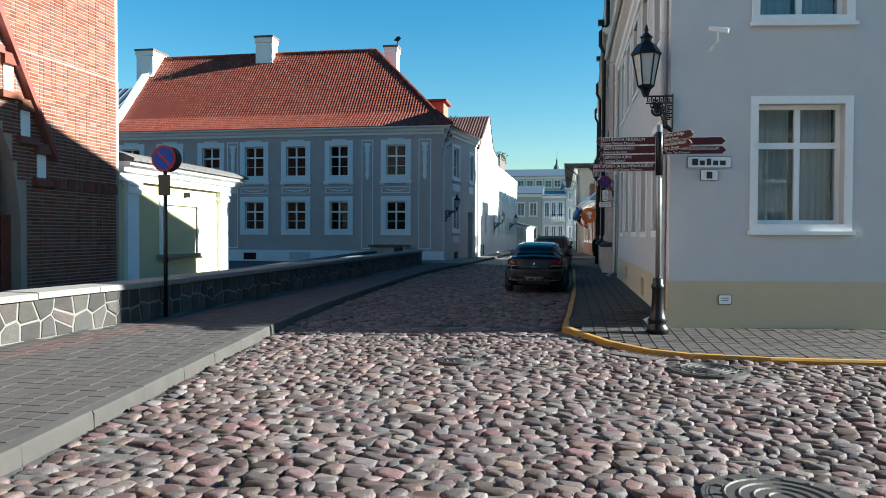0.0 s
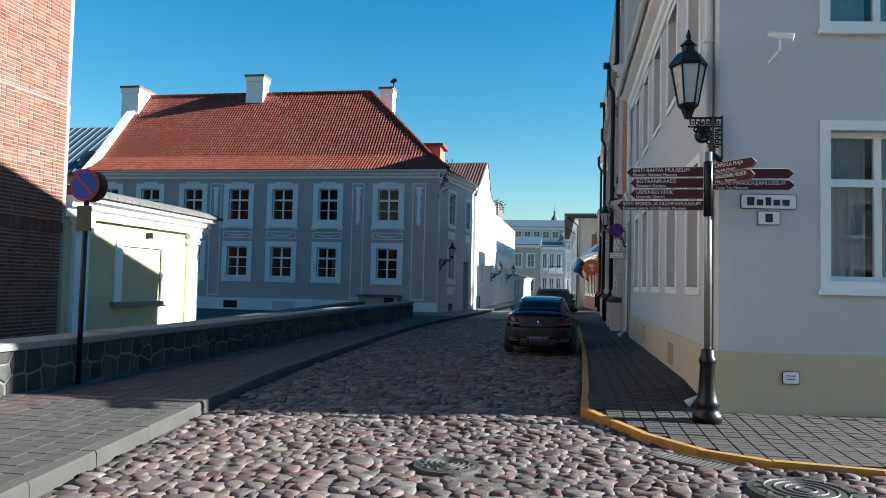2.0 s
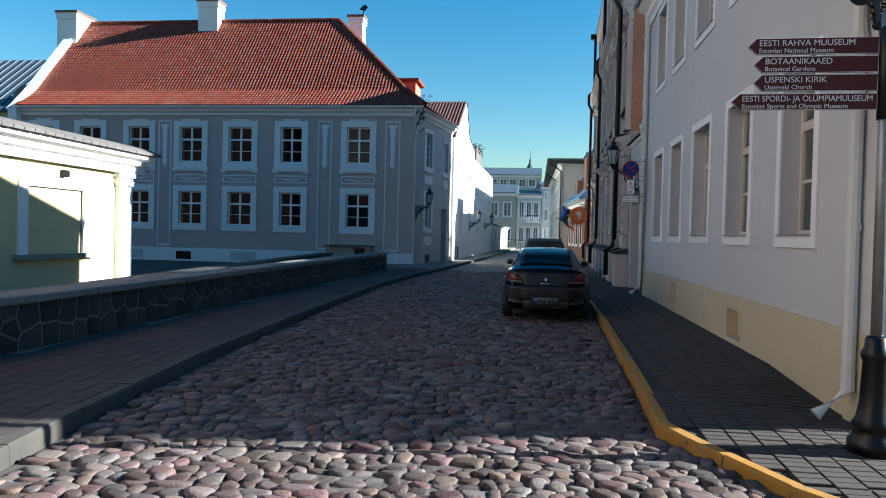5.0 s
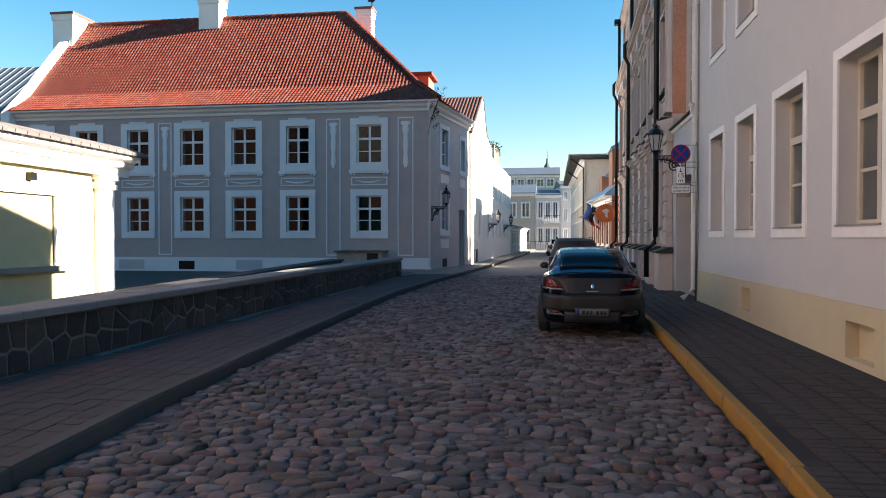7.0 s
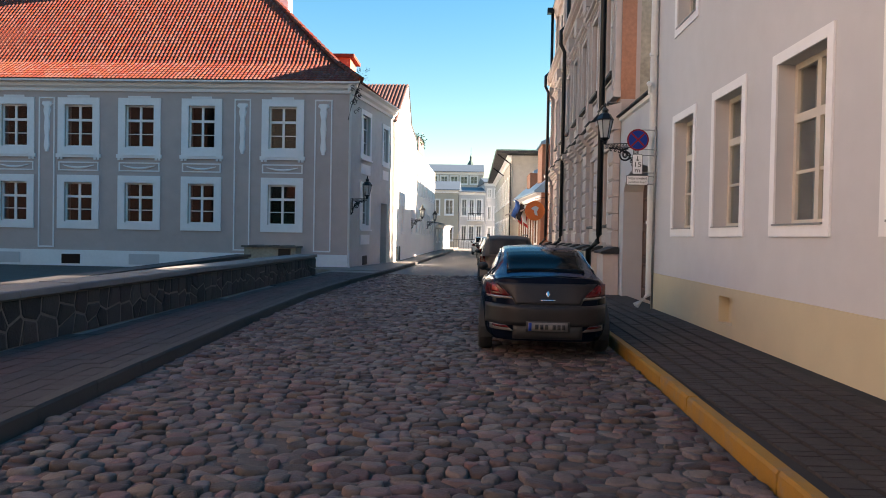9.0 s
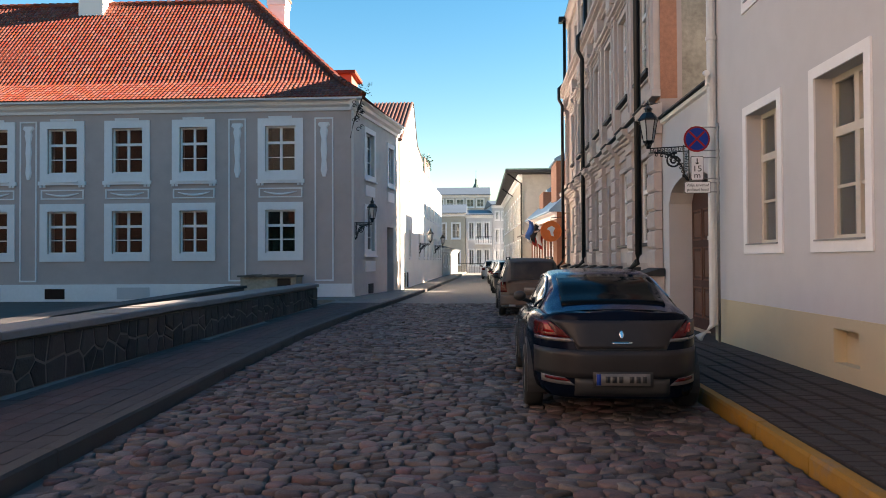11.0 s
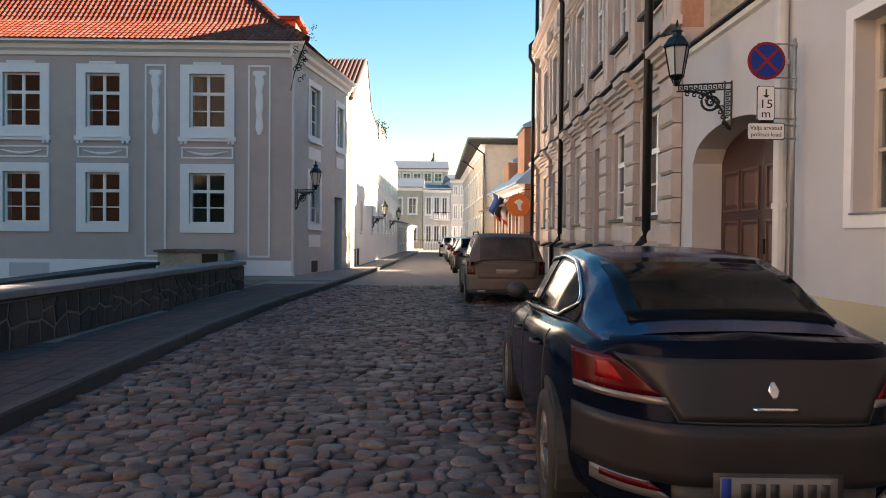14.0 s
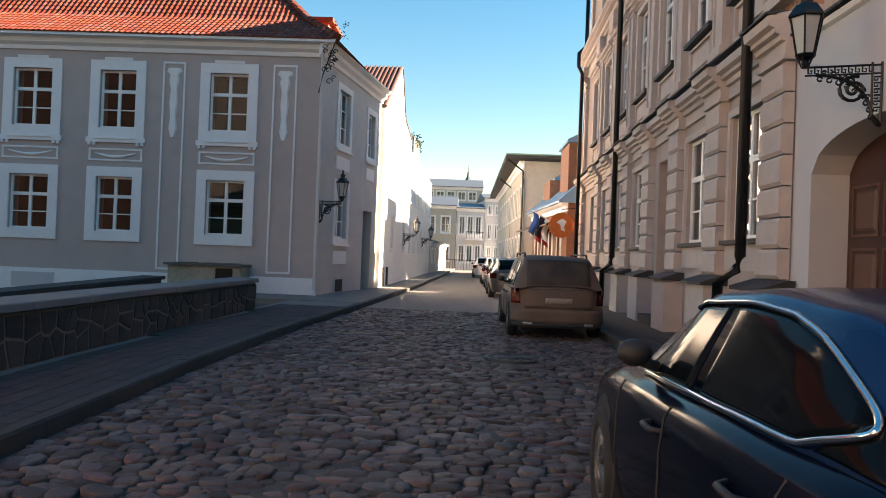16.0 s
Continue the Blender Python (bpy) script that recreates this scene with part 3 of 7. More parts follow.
boxes("wall", IDENT, PLASTER_O, orn, (XO + 0.95, 13, YOE - 0.45, YOE - 0.001, 0, 9.3), (12.6, 13, YO + 0.45, YOE - 0.46, 0, 9.3))
bm = bmesh.new()
box(bm, IDENT, XO + 0.35, 13, YO, YO + 0.44, 0, 9.3)
box(bm, IDENT, XO + 0.55, 13, YO + 0.02, YO + 0.4, 9.3, 12.88)
part("gable_wall", bm, ROUGH, orn, "rough unpainted render on the end wall")
boxes("brick_edge", IDENT, mat("bare_brick_edge", (0.38, 0.17, 0.1), 0.9, var=0.25, scale=12, bump=0.4), orn, (XO + 0.002, XO + 0.35, YO - 0.012, YO + 0.44, 4.85, 9.3), label="strip of bare brick at the corner")
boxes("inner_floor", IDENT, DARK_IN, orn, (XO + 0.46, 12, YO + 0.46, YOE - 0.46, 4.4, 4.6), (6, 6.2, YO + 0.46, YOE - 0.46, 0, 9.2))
for c, h in zip(bays, low):
    if h[2] > 1:
        window(fo, orn, h[0], h[1], h[2], h[3], 0.0, 0.07, WHITE_FR, 2, 2, PLASTER_O2, sill=False, transom=0.62)
        bm = bmesh.new()
        box(bm, fo, h[0] - 0.12, h[0], 0, 0.05, h[2], h[3] + 0.12); box(bm, fo, h[1], h[1] + 0.12, 0, 0.05, h[2], h[3] + 0.12)
        box(bm, fo, h[0], h[1], 0, 0.05, h[3], h[3] + 0.12)
        part("architrave", bm, PLASTER_O2, orn)
        boxes("window_sill", fo, DARKTILE, orn, (h[0] - 0.14, h[1] + 0.14, 0, 0.12, h[2] - 0.07, h[2]))
        boxes("apron_panel", fo, PLASTER_O2, orn, (h[0] - 0.1, h[1] + 0.1, 0, 0.04, 1.4, h[2] - 0.08))
    else:
        boxes("door_leaf", fo, PLASTER_O2, orn, (h[0], h[1], -0.44, -0.38, 0.35, h[3]), label="plain beige recessed entrance door")
        boxes("doorstep", fo, KERB, orn, (h[0] - 0.1, h[1] + 0.1, -0.3, 0.35, 0.1, 0.33))
for c, h in zip(bays, upp):
    window(fo, orn, h[0], h[1], h[2], h[3], 0.0, 0.06, WHITE_FR, 2, 2, PLASTER_O2, sill=False, transom=0.66)
    bm = bmesh.new()
    box(bm, fo, h[0] - 0.17, h[0], 0, 0.08, h[2] - 0.05, h[3] + 0.15); box(bm, fo, h[1], h[1] + 0.17, 0, 0.08, h[2] - 0.05, h[3] + 0.15)
    box(bm, fo, h[0], h[1], 0, 0.08, h[3], h[3] + 0.15)
    part("architrave", bm, PLASTER_O2, orn)
    bm = bmesh.new()
    profile(bm, fo, h[0] - 0.28, h[1] + 0.28, [(0, 8.08), (0.1, 8.08), (0.1, 8.14), (0.17, 8.16), (0.17, 8.21), (0.25, 8.24), (0.26, 8.32), (0, 8.4)])
    part("window_hood", bm, PLASTER_O2, orn)
    bm = bmesh.new()
    box(bm, fo, h[0] - 0.22, h[1] + 0.22, 0, 0.14, h[2] - 0.13, h[2] - 0.05)
    part("window_sill", bm, DARKTILE, orn)
    bm = bmesh.new()
    for q in ((h[0] - 0.1, h[1] + 0.1, 0, 0.05, 4.98, 5.03), (h[0] - 0.1, h[1] + 0.1, 0, 0.05, 5.52, 5.57), (h[0] - 0.1, h[0] - 0.04, 0, 0.05, 5.03, 5.52), (h[1] + 0.04, h[1] + 0.1, 0, 0.05, 5.03, 5.52), (h[0] + 0.06, h[1] - 0.06, 0, 0.03, 5.12, 5.44)):
        box(bm, fo, *q)
    part("apron_panel", bm, PLASTER_O2, orn)
pil = [YO + 0.3] + [c + BAY / 2 for c in bays]
pil[-1] = YOE - 0.3
for i, c in enumerate(pil):
    hw = 0.36
    bm = bmesh.new()
    box(bm, fo, c - hw - 0.14, c + hw + 0.14, 0, 0.36, 0, 1.14)
    part("pedestal", bm, PLASTER_O2, orn)
    bm = bmesh.new()
    profile(bm, fo, c - hw - 0.2, c + hw + 0.2, [(0, 1.14), (0.43, 1.14), (0.43, 1.19), (0.1, 1.3), (0, 1.3)])
    part("pedestal_cap", bm, DARKTILE, orn, "black sheet-metal cap")
    for k in range(7):
        z0 = 1.3 + k * 0.4
        bm = bmesh.new()
        profile(bm, fo, c - hw, c + hw, [(0, z0 + 0.015), (0.12, z0 + 0.015), (0.16, z0 + 0.06), (0.16, z0 + 0.35), (0.12, z0 + 0.395), (0, z0 + 0.395)])
        part("rustic_block", bm, PLASTER_O2, orn)
    # upper pilaster with base and capital
    bm = bmesh.new()
    box(bm, fo, c - 0.26, c + 0.26, 0, 0.1, 5.05, 8.2)
    for q in ((c - 0.26, c - 0.19, 0.1, 0.13, 5.05, 8.2), (c + 0.19, c + 0.26, 0.1, 0.13, 5.05, 8.2), (c - 0.19, c + 0.19, 0.1, 0.13, 5.05, 5.15), (c - 0.19, c + 0.19, 0.1, 0.13, 8.1, 8.2)):
        box(bm, fo, *q)
    box(bm, fo, c - 0.32, c + 0.32, 0, 0.18, 4.9, 5.05)
    profile(bm, fo, c - 0.34, c + 0.34, [(0, 8.2), (0.16, 8.2), (0.16, 8.24), (0.13, 8.25), (0.13, 8.38), (0.19, 8.4), (0.19, 8.46), (0.25, 8.5), (0.27, 8.6), (0, 8.6)])
    part("pilaster", bm, PLASTER_O2, orn)
    bm = bmesh.new()
    profile(bm, fo, c - hw - 0.08, c + hw + 0.08, [(0, 4.1), (0.19, 4.1), (0.19, 4.14), (0.17, 4.15), (0.17, 4.33), (0.23, 4.34), (0.24, 4.41), (0.31, 4.43), (0.31, 4.49), (0.39, 4.52), (0.4, 4.64), (0, 4.74)])
    part("cornice_break", bm, PLASTER_O2, orn)
    boxes("cornice_flashing", fo, DARKTILE, orn, (c - hw - 0.11, c + hw + 0.11, 0.301, 0.44, 4.655, 4.68))
    bm = bmesh.new()
    profile(bm, fo, c - 0.36, c + 0.36, [(0, 8.62), (0.26, 8.62), (0.26, 9.0), (0, 9.0)])
    part("cornice_break", bm, PLASTER_O2, orn)
bm = bmesh.new()
profile(bm, fo, YO + 0.001, YOE - 0.002, [(0, 4.12), (0.06, 4.12), (0.06, 4.16), (0.04, 4.17), (0.04, 4.33), (0.1, 4.34), (0.11, 4.42), (0.18, 4.44), (0.18, 4.5), (0.26, 4.53), (0.26, 4.66), (0, 4.74)])
part("string_course", bm, PLASTER_O2, orn)
boxes("cornice_flashing", fo, DARKTILE, orn, (YO, YOE - 0.003, 0.001, 0.3, 4.742, 4.765))
bm = bmesh.new()
profile(bm, fo, YO - 0.05, YOE, [(0, 8.64), (0.08, 8.64), (0.08, 8.7), (0.05, 8.71), (0.05, 8.96), (0.14, 8.98), (0.14, 9.05), (0.22, 9.08), (0.22, 9.2), (0.34, 9.24), (0.34, 9.3), (0.42, 9.34), (0.42, 9.46), (0, 9.5)])
part("cornice", bm, PLASTER_O2, orn)
AT = 12.9
fa = F(XO - 0.7 + 0.12, 0, 0.025, 1, -1, 0.025)
aw = [(c - 0.45, c + 0.45, 10.3, 11.9) for c in bays]
bm = bmesh.new()
sheet_wall(bm, fa, YO, YOE, 9.5, AT, 0.4, aw)
part("attic_wall", bm, PLASTER_O, orn)
for w in aw:
    window(fa, orn, *w, 0.12, 0.1, WHITE_FR, 2, 2, PLASTER_O2, sill=False)
for c in pil:
    boxes("attic_pier", fa, PLASTER_O2, orn, (c - 0.28, c + 0.28, 0, 0.1, 9.5, AT - 0.4))
bm = bmesh.new()
profile(bm, fa, YO, YOE, [(0, AT - 0.4), (0.12, AT - 0.38), (0.2, AT - 0.2), (0.3, AT - 0.1), (0.3, AT), (0, AT)])
part("cornice", bm, PLASTER_O2, orn)
boxes("wall", IDENT, PLASTER_O, orn, (XO + 1.0, 13, YOE - 0.45, YOE - 0.001, 9.3, AT), (12.6, 13, YO + 0.45, YOE - 0.46, 9.3, AT))
bm = bmesh.new()
v = [bm.verts.new(p) for p in [(XO - 0.2, YO - 0.1, AT), (XO + 0.28, YOE, AT), (13, YOE, AT), (13, YO - 0.1, AT), (7, YO - 0.1, AT + 0.7), (7, YOE, AT + 0.7)]]
for q in ((0, 1, 5, 4), (3, 4, 5, 2), (0, 4, 3), (1, 2, 5), (0, 3, 2, 1)):
    bm.faces.new([v[i] for i in q])
part("roof", bm, METAL_ROOF, orn)
for y in (28.78, 38.7, 46.55):
    XO = 0.9 + 0.025 * y
    bm = bmesh.new()
    tube(bm, [(XO - 0.54, y + 0.25, 0.45), (XO - 0.54, y + 0.25, 1.2), (XO - 0.36, y + 0.05, 1.42), (XO - 0.33, y, 1.6), (XO - 0.33, y, 8.7), (XO - 0.48, y, 9.0), (XO - 0.48, y, 9.5), (XO - 0.2, y, 9.8), (XO - 0.2, y, 12.7)], 0.075, 10)
    part("downpipe", bm, BLACK, orn, "black downpipe bent round the cornices", smooth=True)
    boxes("gutter_head", IDENT, BLACK, orn, (XO - 0.46, XO - 0.16, y - 0.16, y + 0.16, 12.6, 12.86))

# ---- red-roofed grey house ----
red = thing("red_roofed_house", "grey plastered two-storey house with red pantile hipped roof", "house")
YR, XL, XR = 40.2, -28.0, -7.05
fr = F(0, YR, 1, 0, 0, -1)
cols = [(-10.76, -8.95), (-14.15, -12.4), (-16.85, -15.0), (-19.45, -17.62), (-22.2, -20.43), (-24.9, -23.1), (-27.5, -25.7)]
SR = 0.31
holes = []
for a, b in cols:
    holes += [(a + SR, b - SR, 1.5 + SR, 3.8 - SR), (a + SR, b - SR, 4.66 + 0.3, 7.05 - SR)]
bm = bmesh.new()
sheet_wall(bm, fr, XL, XR, 0.62, 7.7, 0.5, holes)
part("wall", bm, PLASTER_G, red)
boxes("plinth", F(0, YR - 0.06, 1, 0, 0, -1), WHITE, red, (XL, XR, -0.5, 0, -0.05, 0.62), label="white plinth")
boxes("cellar_window", fr, BLACK, red, (-19.2, -18.4, 0.061, 0.07, 0.05, 0.45))
for c in (-22.3, -16.3):
    boxes("cellar_panel", fr, PLASTER_W, red, (c, c + 1.3, 0.06, 0.085, 0.05, 0.5))
for a, b in cols:
    window(fr, red, a + SR, b - SR, 1.5 + SR, 3.8 - SR, SR - 0.02, 0.1, WHITE_FR, 2, 2, transom=0.64, sill=False, proud=0.05)
    w = window(fr, red, a + SR, b - SR, 4.66 + 0.3, 7.05 - SR, SR - 0.02, 0.1, WHITE_FR, 2, 2, transom=0.64, sill=False, proud=0.05)
    bm = bmesh.new()
    profile(bm, fr, a + 0.45, b - 0.45, [(0.03, 7.03), (0.06, 7.03), (0.07, 7.08), (0.07, 7.11), (0.03, 7.12)])
    part("crown_mould", bm, WHITE, w)
    bm = bmesh.new()
    box(bm, fr, a - 0.04, b + 0.04, 0.0, 0.075, 4.52, 4.67)
    for u in (a + 0.06, a + 0.2, b - 0.2, b - 0.06):
        box(bm, fr, u - 0.045, u + 0.045, 0.02, 0.07, 4.43, 4.52)
    box(bm, fr, a + 0.25, b - 0.25, 0.076, 0.11, 4.62, 4.66)
    part("sill_frieze", bm, WHITE, w)
    bm = bmesh.new()
    u0, u1, z0, z1 = a + 0.05, b - 0.05, 3.96, 4.34
    for q in ((u0, u1, 0, 0.03, z0, z0 + 0.05), (u0, u1, 0, 0.03, z1 - 0.05, z1), (u0, u0 + 0.05, 0, 0.03, z0 + 0.05, z1 - 0.05), (u1 - 0.05, u1, 0, 0.03, z0 + 0.05, z1 - 0.05)):
        box(bm, fr, *q)
    panel = part("apron_panel", bm, WHITE, red)
    bm = bmesh.new()
    pts = [fr(u0 + 0.2 + (u1 - u0 - 0.4) * k / 12, 0.02, 4.2 - 0.11 * math.sin(math.pi * k / 12)) for k in range(13)]
    tube(bm, pts, [0.015 + 0.035 * math.sin(math.pi * k / 12) for k in range(13)], 6)
    part("festoon", bm, WHITE, panel, "moulded plaster festoon")
for a, b in ((-20.26, -19.57), (-11.9, -11.21), (-8.52, -7.79), (-27.95, -27.6)):
    bm = bmesh.new()
    for q in ((a, b, 0, 0.03, 0.72, 0.78), (a, b, 0, 0.03, 6.98, 7.04), (a, a + 0.05, 0, 0.03, 0.78, 6.98), (b - 0.05, b, 0, 0.03, 0.78, 6.98)):
        box(bm, fr, *q)
    lis = part("pilaster_strip", bm, WHITE, red, "flat pilaster strip outlined in white")
    bm = bmesh.new()
    m = (a + b) / 2
    prof = [(0.2, 6.85), (0.24, 6.75), (0.13, 6.65), (0.16, 6.5), (0.1, 6.2), (0.13, 5.8), (0.09, 5.4), (0.13, 5.0), (0.06, 4.75)]
    prism(bm, [fr(m - r, 0, z) for r, z in prof] + [fr(m + r, 0, z) for r, z in prof[::-1]], [fr(m - r * 0.7, 0.05, z) for r, z in prof] + [fr(m + r * 0.7, 0.05, z) for r, z in prof[::-1]])
    part("plaster_ornament", bm, WHITE, lis, "hanging plaster ornament")
bm = bmesh.new()
CR = [(0, 7.3), (0.06, 7.3), (0.08, 7.42), (0.2, 7.5), (0.22, 7.62), (0.36, 7.7), (0.36, 7.78), (0, 7.78)]
profile(bm, fr, XL, XR + 0.3, CR)
part("cornice", bm, WHITE, red)
# side along the street
sx, sy = XR, YR
ex, ey = -6.0, 46.55
L = math.hypot(ex - sx, ey - sy)
ux, uy = (ex - sx) / L, (ey - sy) / L
fsd = F(sx, sy, ux, uy, uy, -ux)
sh = [(1.6, 2.7, 1.9, 3.6), (1.6, 2.7, 5.0, 6.75), (4.8, 5.6, 5.0, 6.6), (4.6, 5.6, 0.1, 3.0)]
bm = bmesh.new()
sheet_wall(bm, fsd, 0.003, L, 0, 7.7, 0.5, sh)
part("wall", bm, PLASTER_SIDE, red)
for h in sh[:3]:
    window(fsd, red, *h, 0.2, 0.12, WHITE_FR, 2, 3, proud=0.04)
boxes("side_door", fsd, WOOD_BR, red, (4.6, 5.6, -0.45, -0.35, 0.1, 3.0))
for h in sh[:3]:
    boxes("apron_panel", fsd, WHITE, red, (h[0] - 0.1, h[1] + 0.1, 0, 0.03, h[2] - 0.85, h[2] - 0.42))
boxes("cellar_window", fsd, DARKTILE, red, (1.9, 2.5, 0.002, 0.03, 0.15, 0.55))
bm = bmesh.new()
profile(bm, fsd, -0.3, L, [(w, z - 0.004) for w, z in CR])
part("cornice", bm, WHITE, red)
boxes("wall", IDENT, PLASTER_G, red, (XL, XL + 0.5, YR + 0.5, 51.0, 0, 7.7), (XL, -6.5, 50.6, 51.0, 0, 7.7))
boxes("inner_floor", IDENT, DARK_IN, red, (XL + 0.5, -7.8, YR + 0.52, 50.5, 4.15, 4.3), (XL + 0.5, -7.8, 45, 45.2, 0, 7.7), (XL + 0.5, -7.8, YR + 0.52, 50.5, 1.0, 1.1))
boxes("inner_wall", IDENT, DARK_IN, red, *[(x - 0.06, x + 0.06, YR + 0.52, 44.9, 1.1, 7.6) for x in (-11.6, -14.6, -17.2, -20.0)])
downpipe(red, -7.02, YR - 0.1, 0.1, 7.4, GALV, 0.05, (0.05, -0.1))

# roof body (tiles are laid on it further down)
EY, EZR, KY, KZ, RY, RZ = YR - 0.42, 7.76, YR + 1.0, 8.75, 45.5, 13.55
RXL, RXR = XL, -12.5
bm = bmesh.new()
P = {"e0": (XL, EY, EZR), "e1": (-6.55, EY, EZR), "k0": (XL, KY, KZ), "k1": (-7.75, KY + 0.15, KZ), "r0": (XL, RY, RZ), "r1": (RXR, RY, RZ),
     "s1": (-5.75, 46.5, EZR), "sk": (-7.35, 46.5, 8.5), "b1": (-7.4, 50.9, EZR), "b0": (XL, 51.2, EZR), "g0": (XL, EY, EZR - 0.08), "g1": (-6.55, EY, EZR - 0.08)}
V = {k: bm.verts.new(p) for k, p in P.items()}
for q in (("e0", "e1", "k1", "k0"), ("k0", "k1", "r1", "r0"), ("e1", "s1", "sk", "k1"), ("k1", "sk", "r1"), ("s1", "b1", "sk"), ("sk", "b1", "r1"), ("b1", "b0", "r0", "r1"), ("e0", "k0", "r0", "b0"), ("e0", "b0", "b1", "s1", "e1")):
    bm.faces.new([V[i] for i in q])
roof = part("roof", bm, TILE, red, "red clay pantile roof with flared eaves")
boxes("gutter_board", fr, WHITE, red, (XL, -6.6, 0.36, 0.44, 7.66, 7.755))


def chimney(x, y, z0, z1, w, d, house=None):
    bm = bmesh.new()
    box(bm, IDENT, x - w / 2, x + w / 2, y - d / 2, y + d / 2, z0, z1 - 0.45)
    box(bm, IDENT, x - w / 2 - 0.05, x + w / 2 + 0.05, y - d / 2 - 0.05, y + d / 2 + 0.05, z1 - 0.45, z1 - 0.12)
    ch = part("chimney", bm, PLASTER_BRIGHT, house, "white plastered chimney")
    boxes("chimney_cap", IDENT, WOOD_LT, ch, (x - w / 2 - 0.1, x + w / 2 + 0.1, y - d / 2 - 0.1, y + d / 2 + 0.1, z1 - 0.12, z1))
    return ch


chimney(-20.0, 45.3, 12.6, 14.68, 1.15, 0.9, red)
chimney(-28.2, 45.0, 9.0, 13.95, 1.2, 1.7, red)
chimney(-11.6, 46.2, 11.6, 13.95, 0.8, 0.8, red)
vane = thing("weather_vane", "small black iron weather vane on the chimney", "weather vane")
bm = bmesh.new()
tube(bm, [(-11.2, 46.0, 13.93), (-11.2, 46.0, 14.55)], 0.03, 6)
part("spindle", bm, BLACK, vane)
bm = bmesh.new()
q = [(-11.45, 14.3), (-11.15, 14.22), (-10.95, 14.42), (-11.1, 14.58), (-11.3, 14.48)]
prism(bm, [(a, 45.98, b) for a, b in q], [(a, 46.02, b) for a, b in q])
part("vane_blade", bm, BLACK, vane)
boxes("verge_wall", IDENT, PLASTER_BRIGHT, red, (XL - 0.35, XL - 0.003, YR + 0.2, 45, 7.0, 7.9))
bm = bmesh.new()
prism(bm, [(XL - 0.35, EY, EZR - 0.1), (XL - 0.35, KY, KZ + 0.3), (XL - 0.35, RY, RZ + 0.35), (XL - 0.35, RY, 7), (XL - 0.35, EY, 7)], [(XL + 0.12, EY, EZR - 0.1), (XL + 0.12, KY, KZ + 0.3), (XL + 0.12, RY, RZ + 0.35), (XL + 0.12, RY, 7), (XL + 0.12, EY, 7)])
part("verge_wall", bm, PLASTER_BRIGHT, red, "white plastered verge wall beside the tiles")
bm = bmesh.new()
box(bm, IDENT, -10.4, -8.05, 45.7, 47.4, 8.6, 10.15)
dormer = part("dormer", bm, mat("red_dormer_board", (0.4, 0.1, 0.06), 0.8, var=0.15, scale=8), red, "red boarded roof dormer")
boxes("dormer_roof", IDENT, TILE, dormer, (-10.6, -7.85, 45.5, 47.6, 10.152, 10.3))

# ---- small yellow gate house ----
wb = thing("yellow_outbuilding", "single-storey yellow outbuilding with white pilasters and cornice", "house")
XB = -12.65
fb = F(XB, 0, 0, 1, 1, 0)
bm = bmesh.new()
sheet_wall(bm, fb, 18.3, 25.05, -0.3, 3.1, 0.4, [(20.85, 22.85, 0.92, 2.5)])
part("wall", bm, PLASTER_Y, wb)
boxes("wall", IDENT, PLASTER_Y, wb, (-16.5, XB - 0.4, 24.65, 25.049, -0.3, 3.5), (-16.5, -16.1, 18.3, 24.6, -0.3, 3.5))
boxes("blind_panel", fb, PLASTER_Y, wb, (20.85, 22.85, -0.2, -0.03, 0.92, 2.5))
boxes("window_surround", fb, WHITE, wb, (20.55, 20.85, -0.1, 0.05, 0.92, 2.75), (22.85, 23.1, -0.1, 0.05, 0.92, 2.75), (20.85, 22.85, -0.1, 0.05, 2.5, 2.75))
boxes("window_sill", fb, mat("green_grey_sill", (0.2, 0.21, 0.17), 0.7), wb, (20.4, 23.25, 0, 0.16, 0.8, 0.92))
for a, b in ((18.75, 19.3), (24.3, 24.95)):
    bm = bmesh.new()
    box(bm, fb, a, b, 0, 0.12, -0.3, 2.75); box(bm, fb, a - 0.05, b + 0.05, 0, 0.18, 2.75, 2.88); box(bm, fb, a - 0.08, b + 0.08, 0, 0.2, 2.98, 3.1); box(bm, fb, a, b, 0, 0.14, 2.88, 2.98)
    part("pilaster", bm, WHITE, wb)
bm = bmesh.new()
profile(bm, fb, 18.3, 25.5, [(-0.4, 3.1), (0.16, 3.1), (0.18, 3.3), (0.3, 3.34), (0.34, 3.46), (0.5, 3.52), (0.52, 3.62), (-0.4, 3.62)])
part("cornice", bm, WHITE, wb)
bm = bmesh.new()
box(bm, IDENT, -16.5, XB - 0.4, 18.3, 25.4, 3.5, 3.6)
part("roof", bm, DARKTILE, wb)
n = 22
for k in range(n):
    u = 18.3 + k * 7.3 / n
    bm = bmesh.new()
    profile(bm, fb, u, u + 7.3 / n - 0.02, [(0.62, 3.63), (0.64, 3.7), (0.3, 3.84), (-0.4, 4.0), (-0.4, 3.63)])
    part("coping_tile", bm, mat("weathered_grey_tile", (0.11, 0.1, 0.095), 0.85, var=0.3, scale=10) if k == 0 else bpy.data.materials["weathered_grey_tile"], wb)
boxes("wall_lamp", fb, BLACK, wb, (22.0, 22.15, 0.0, 0.15, 2.78, 2.95))

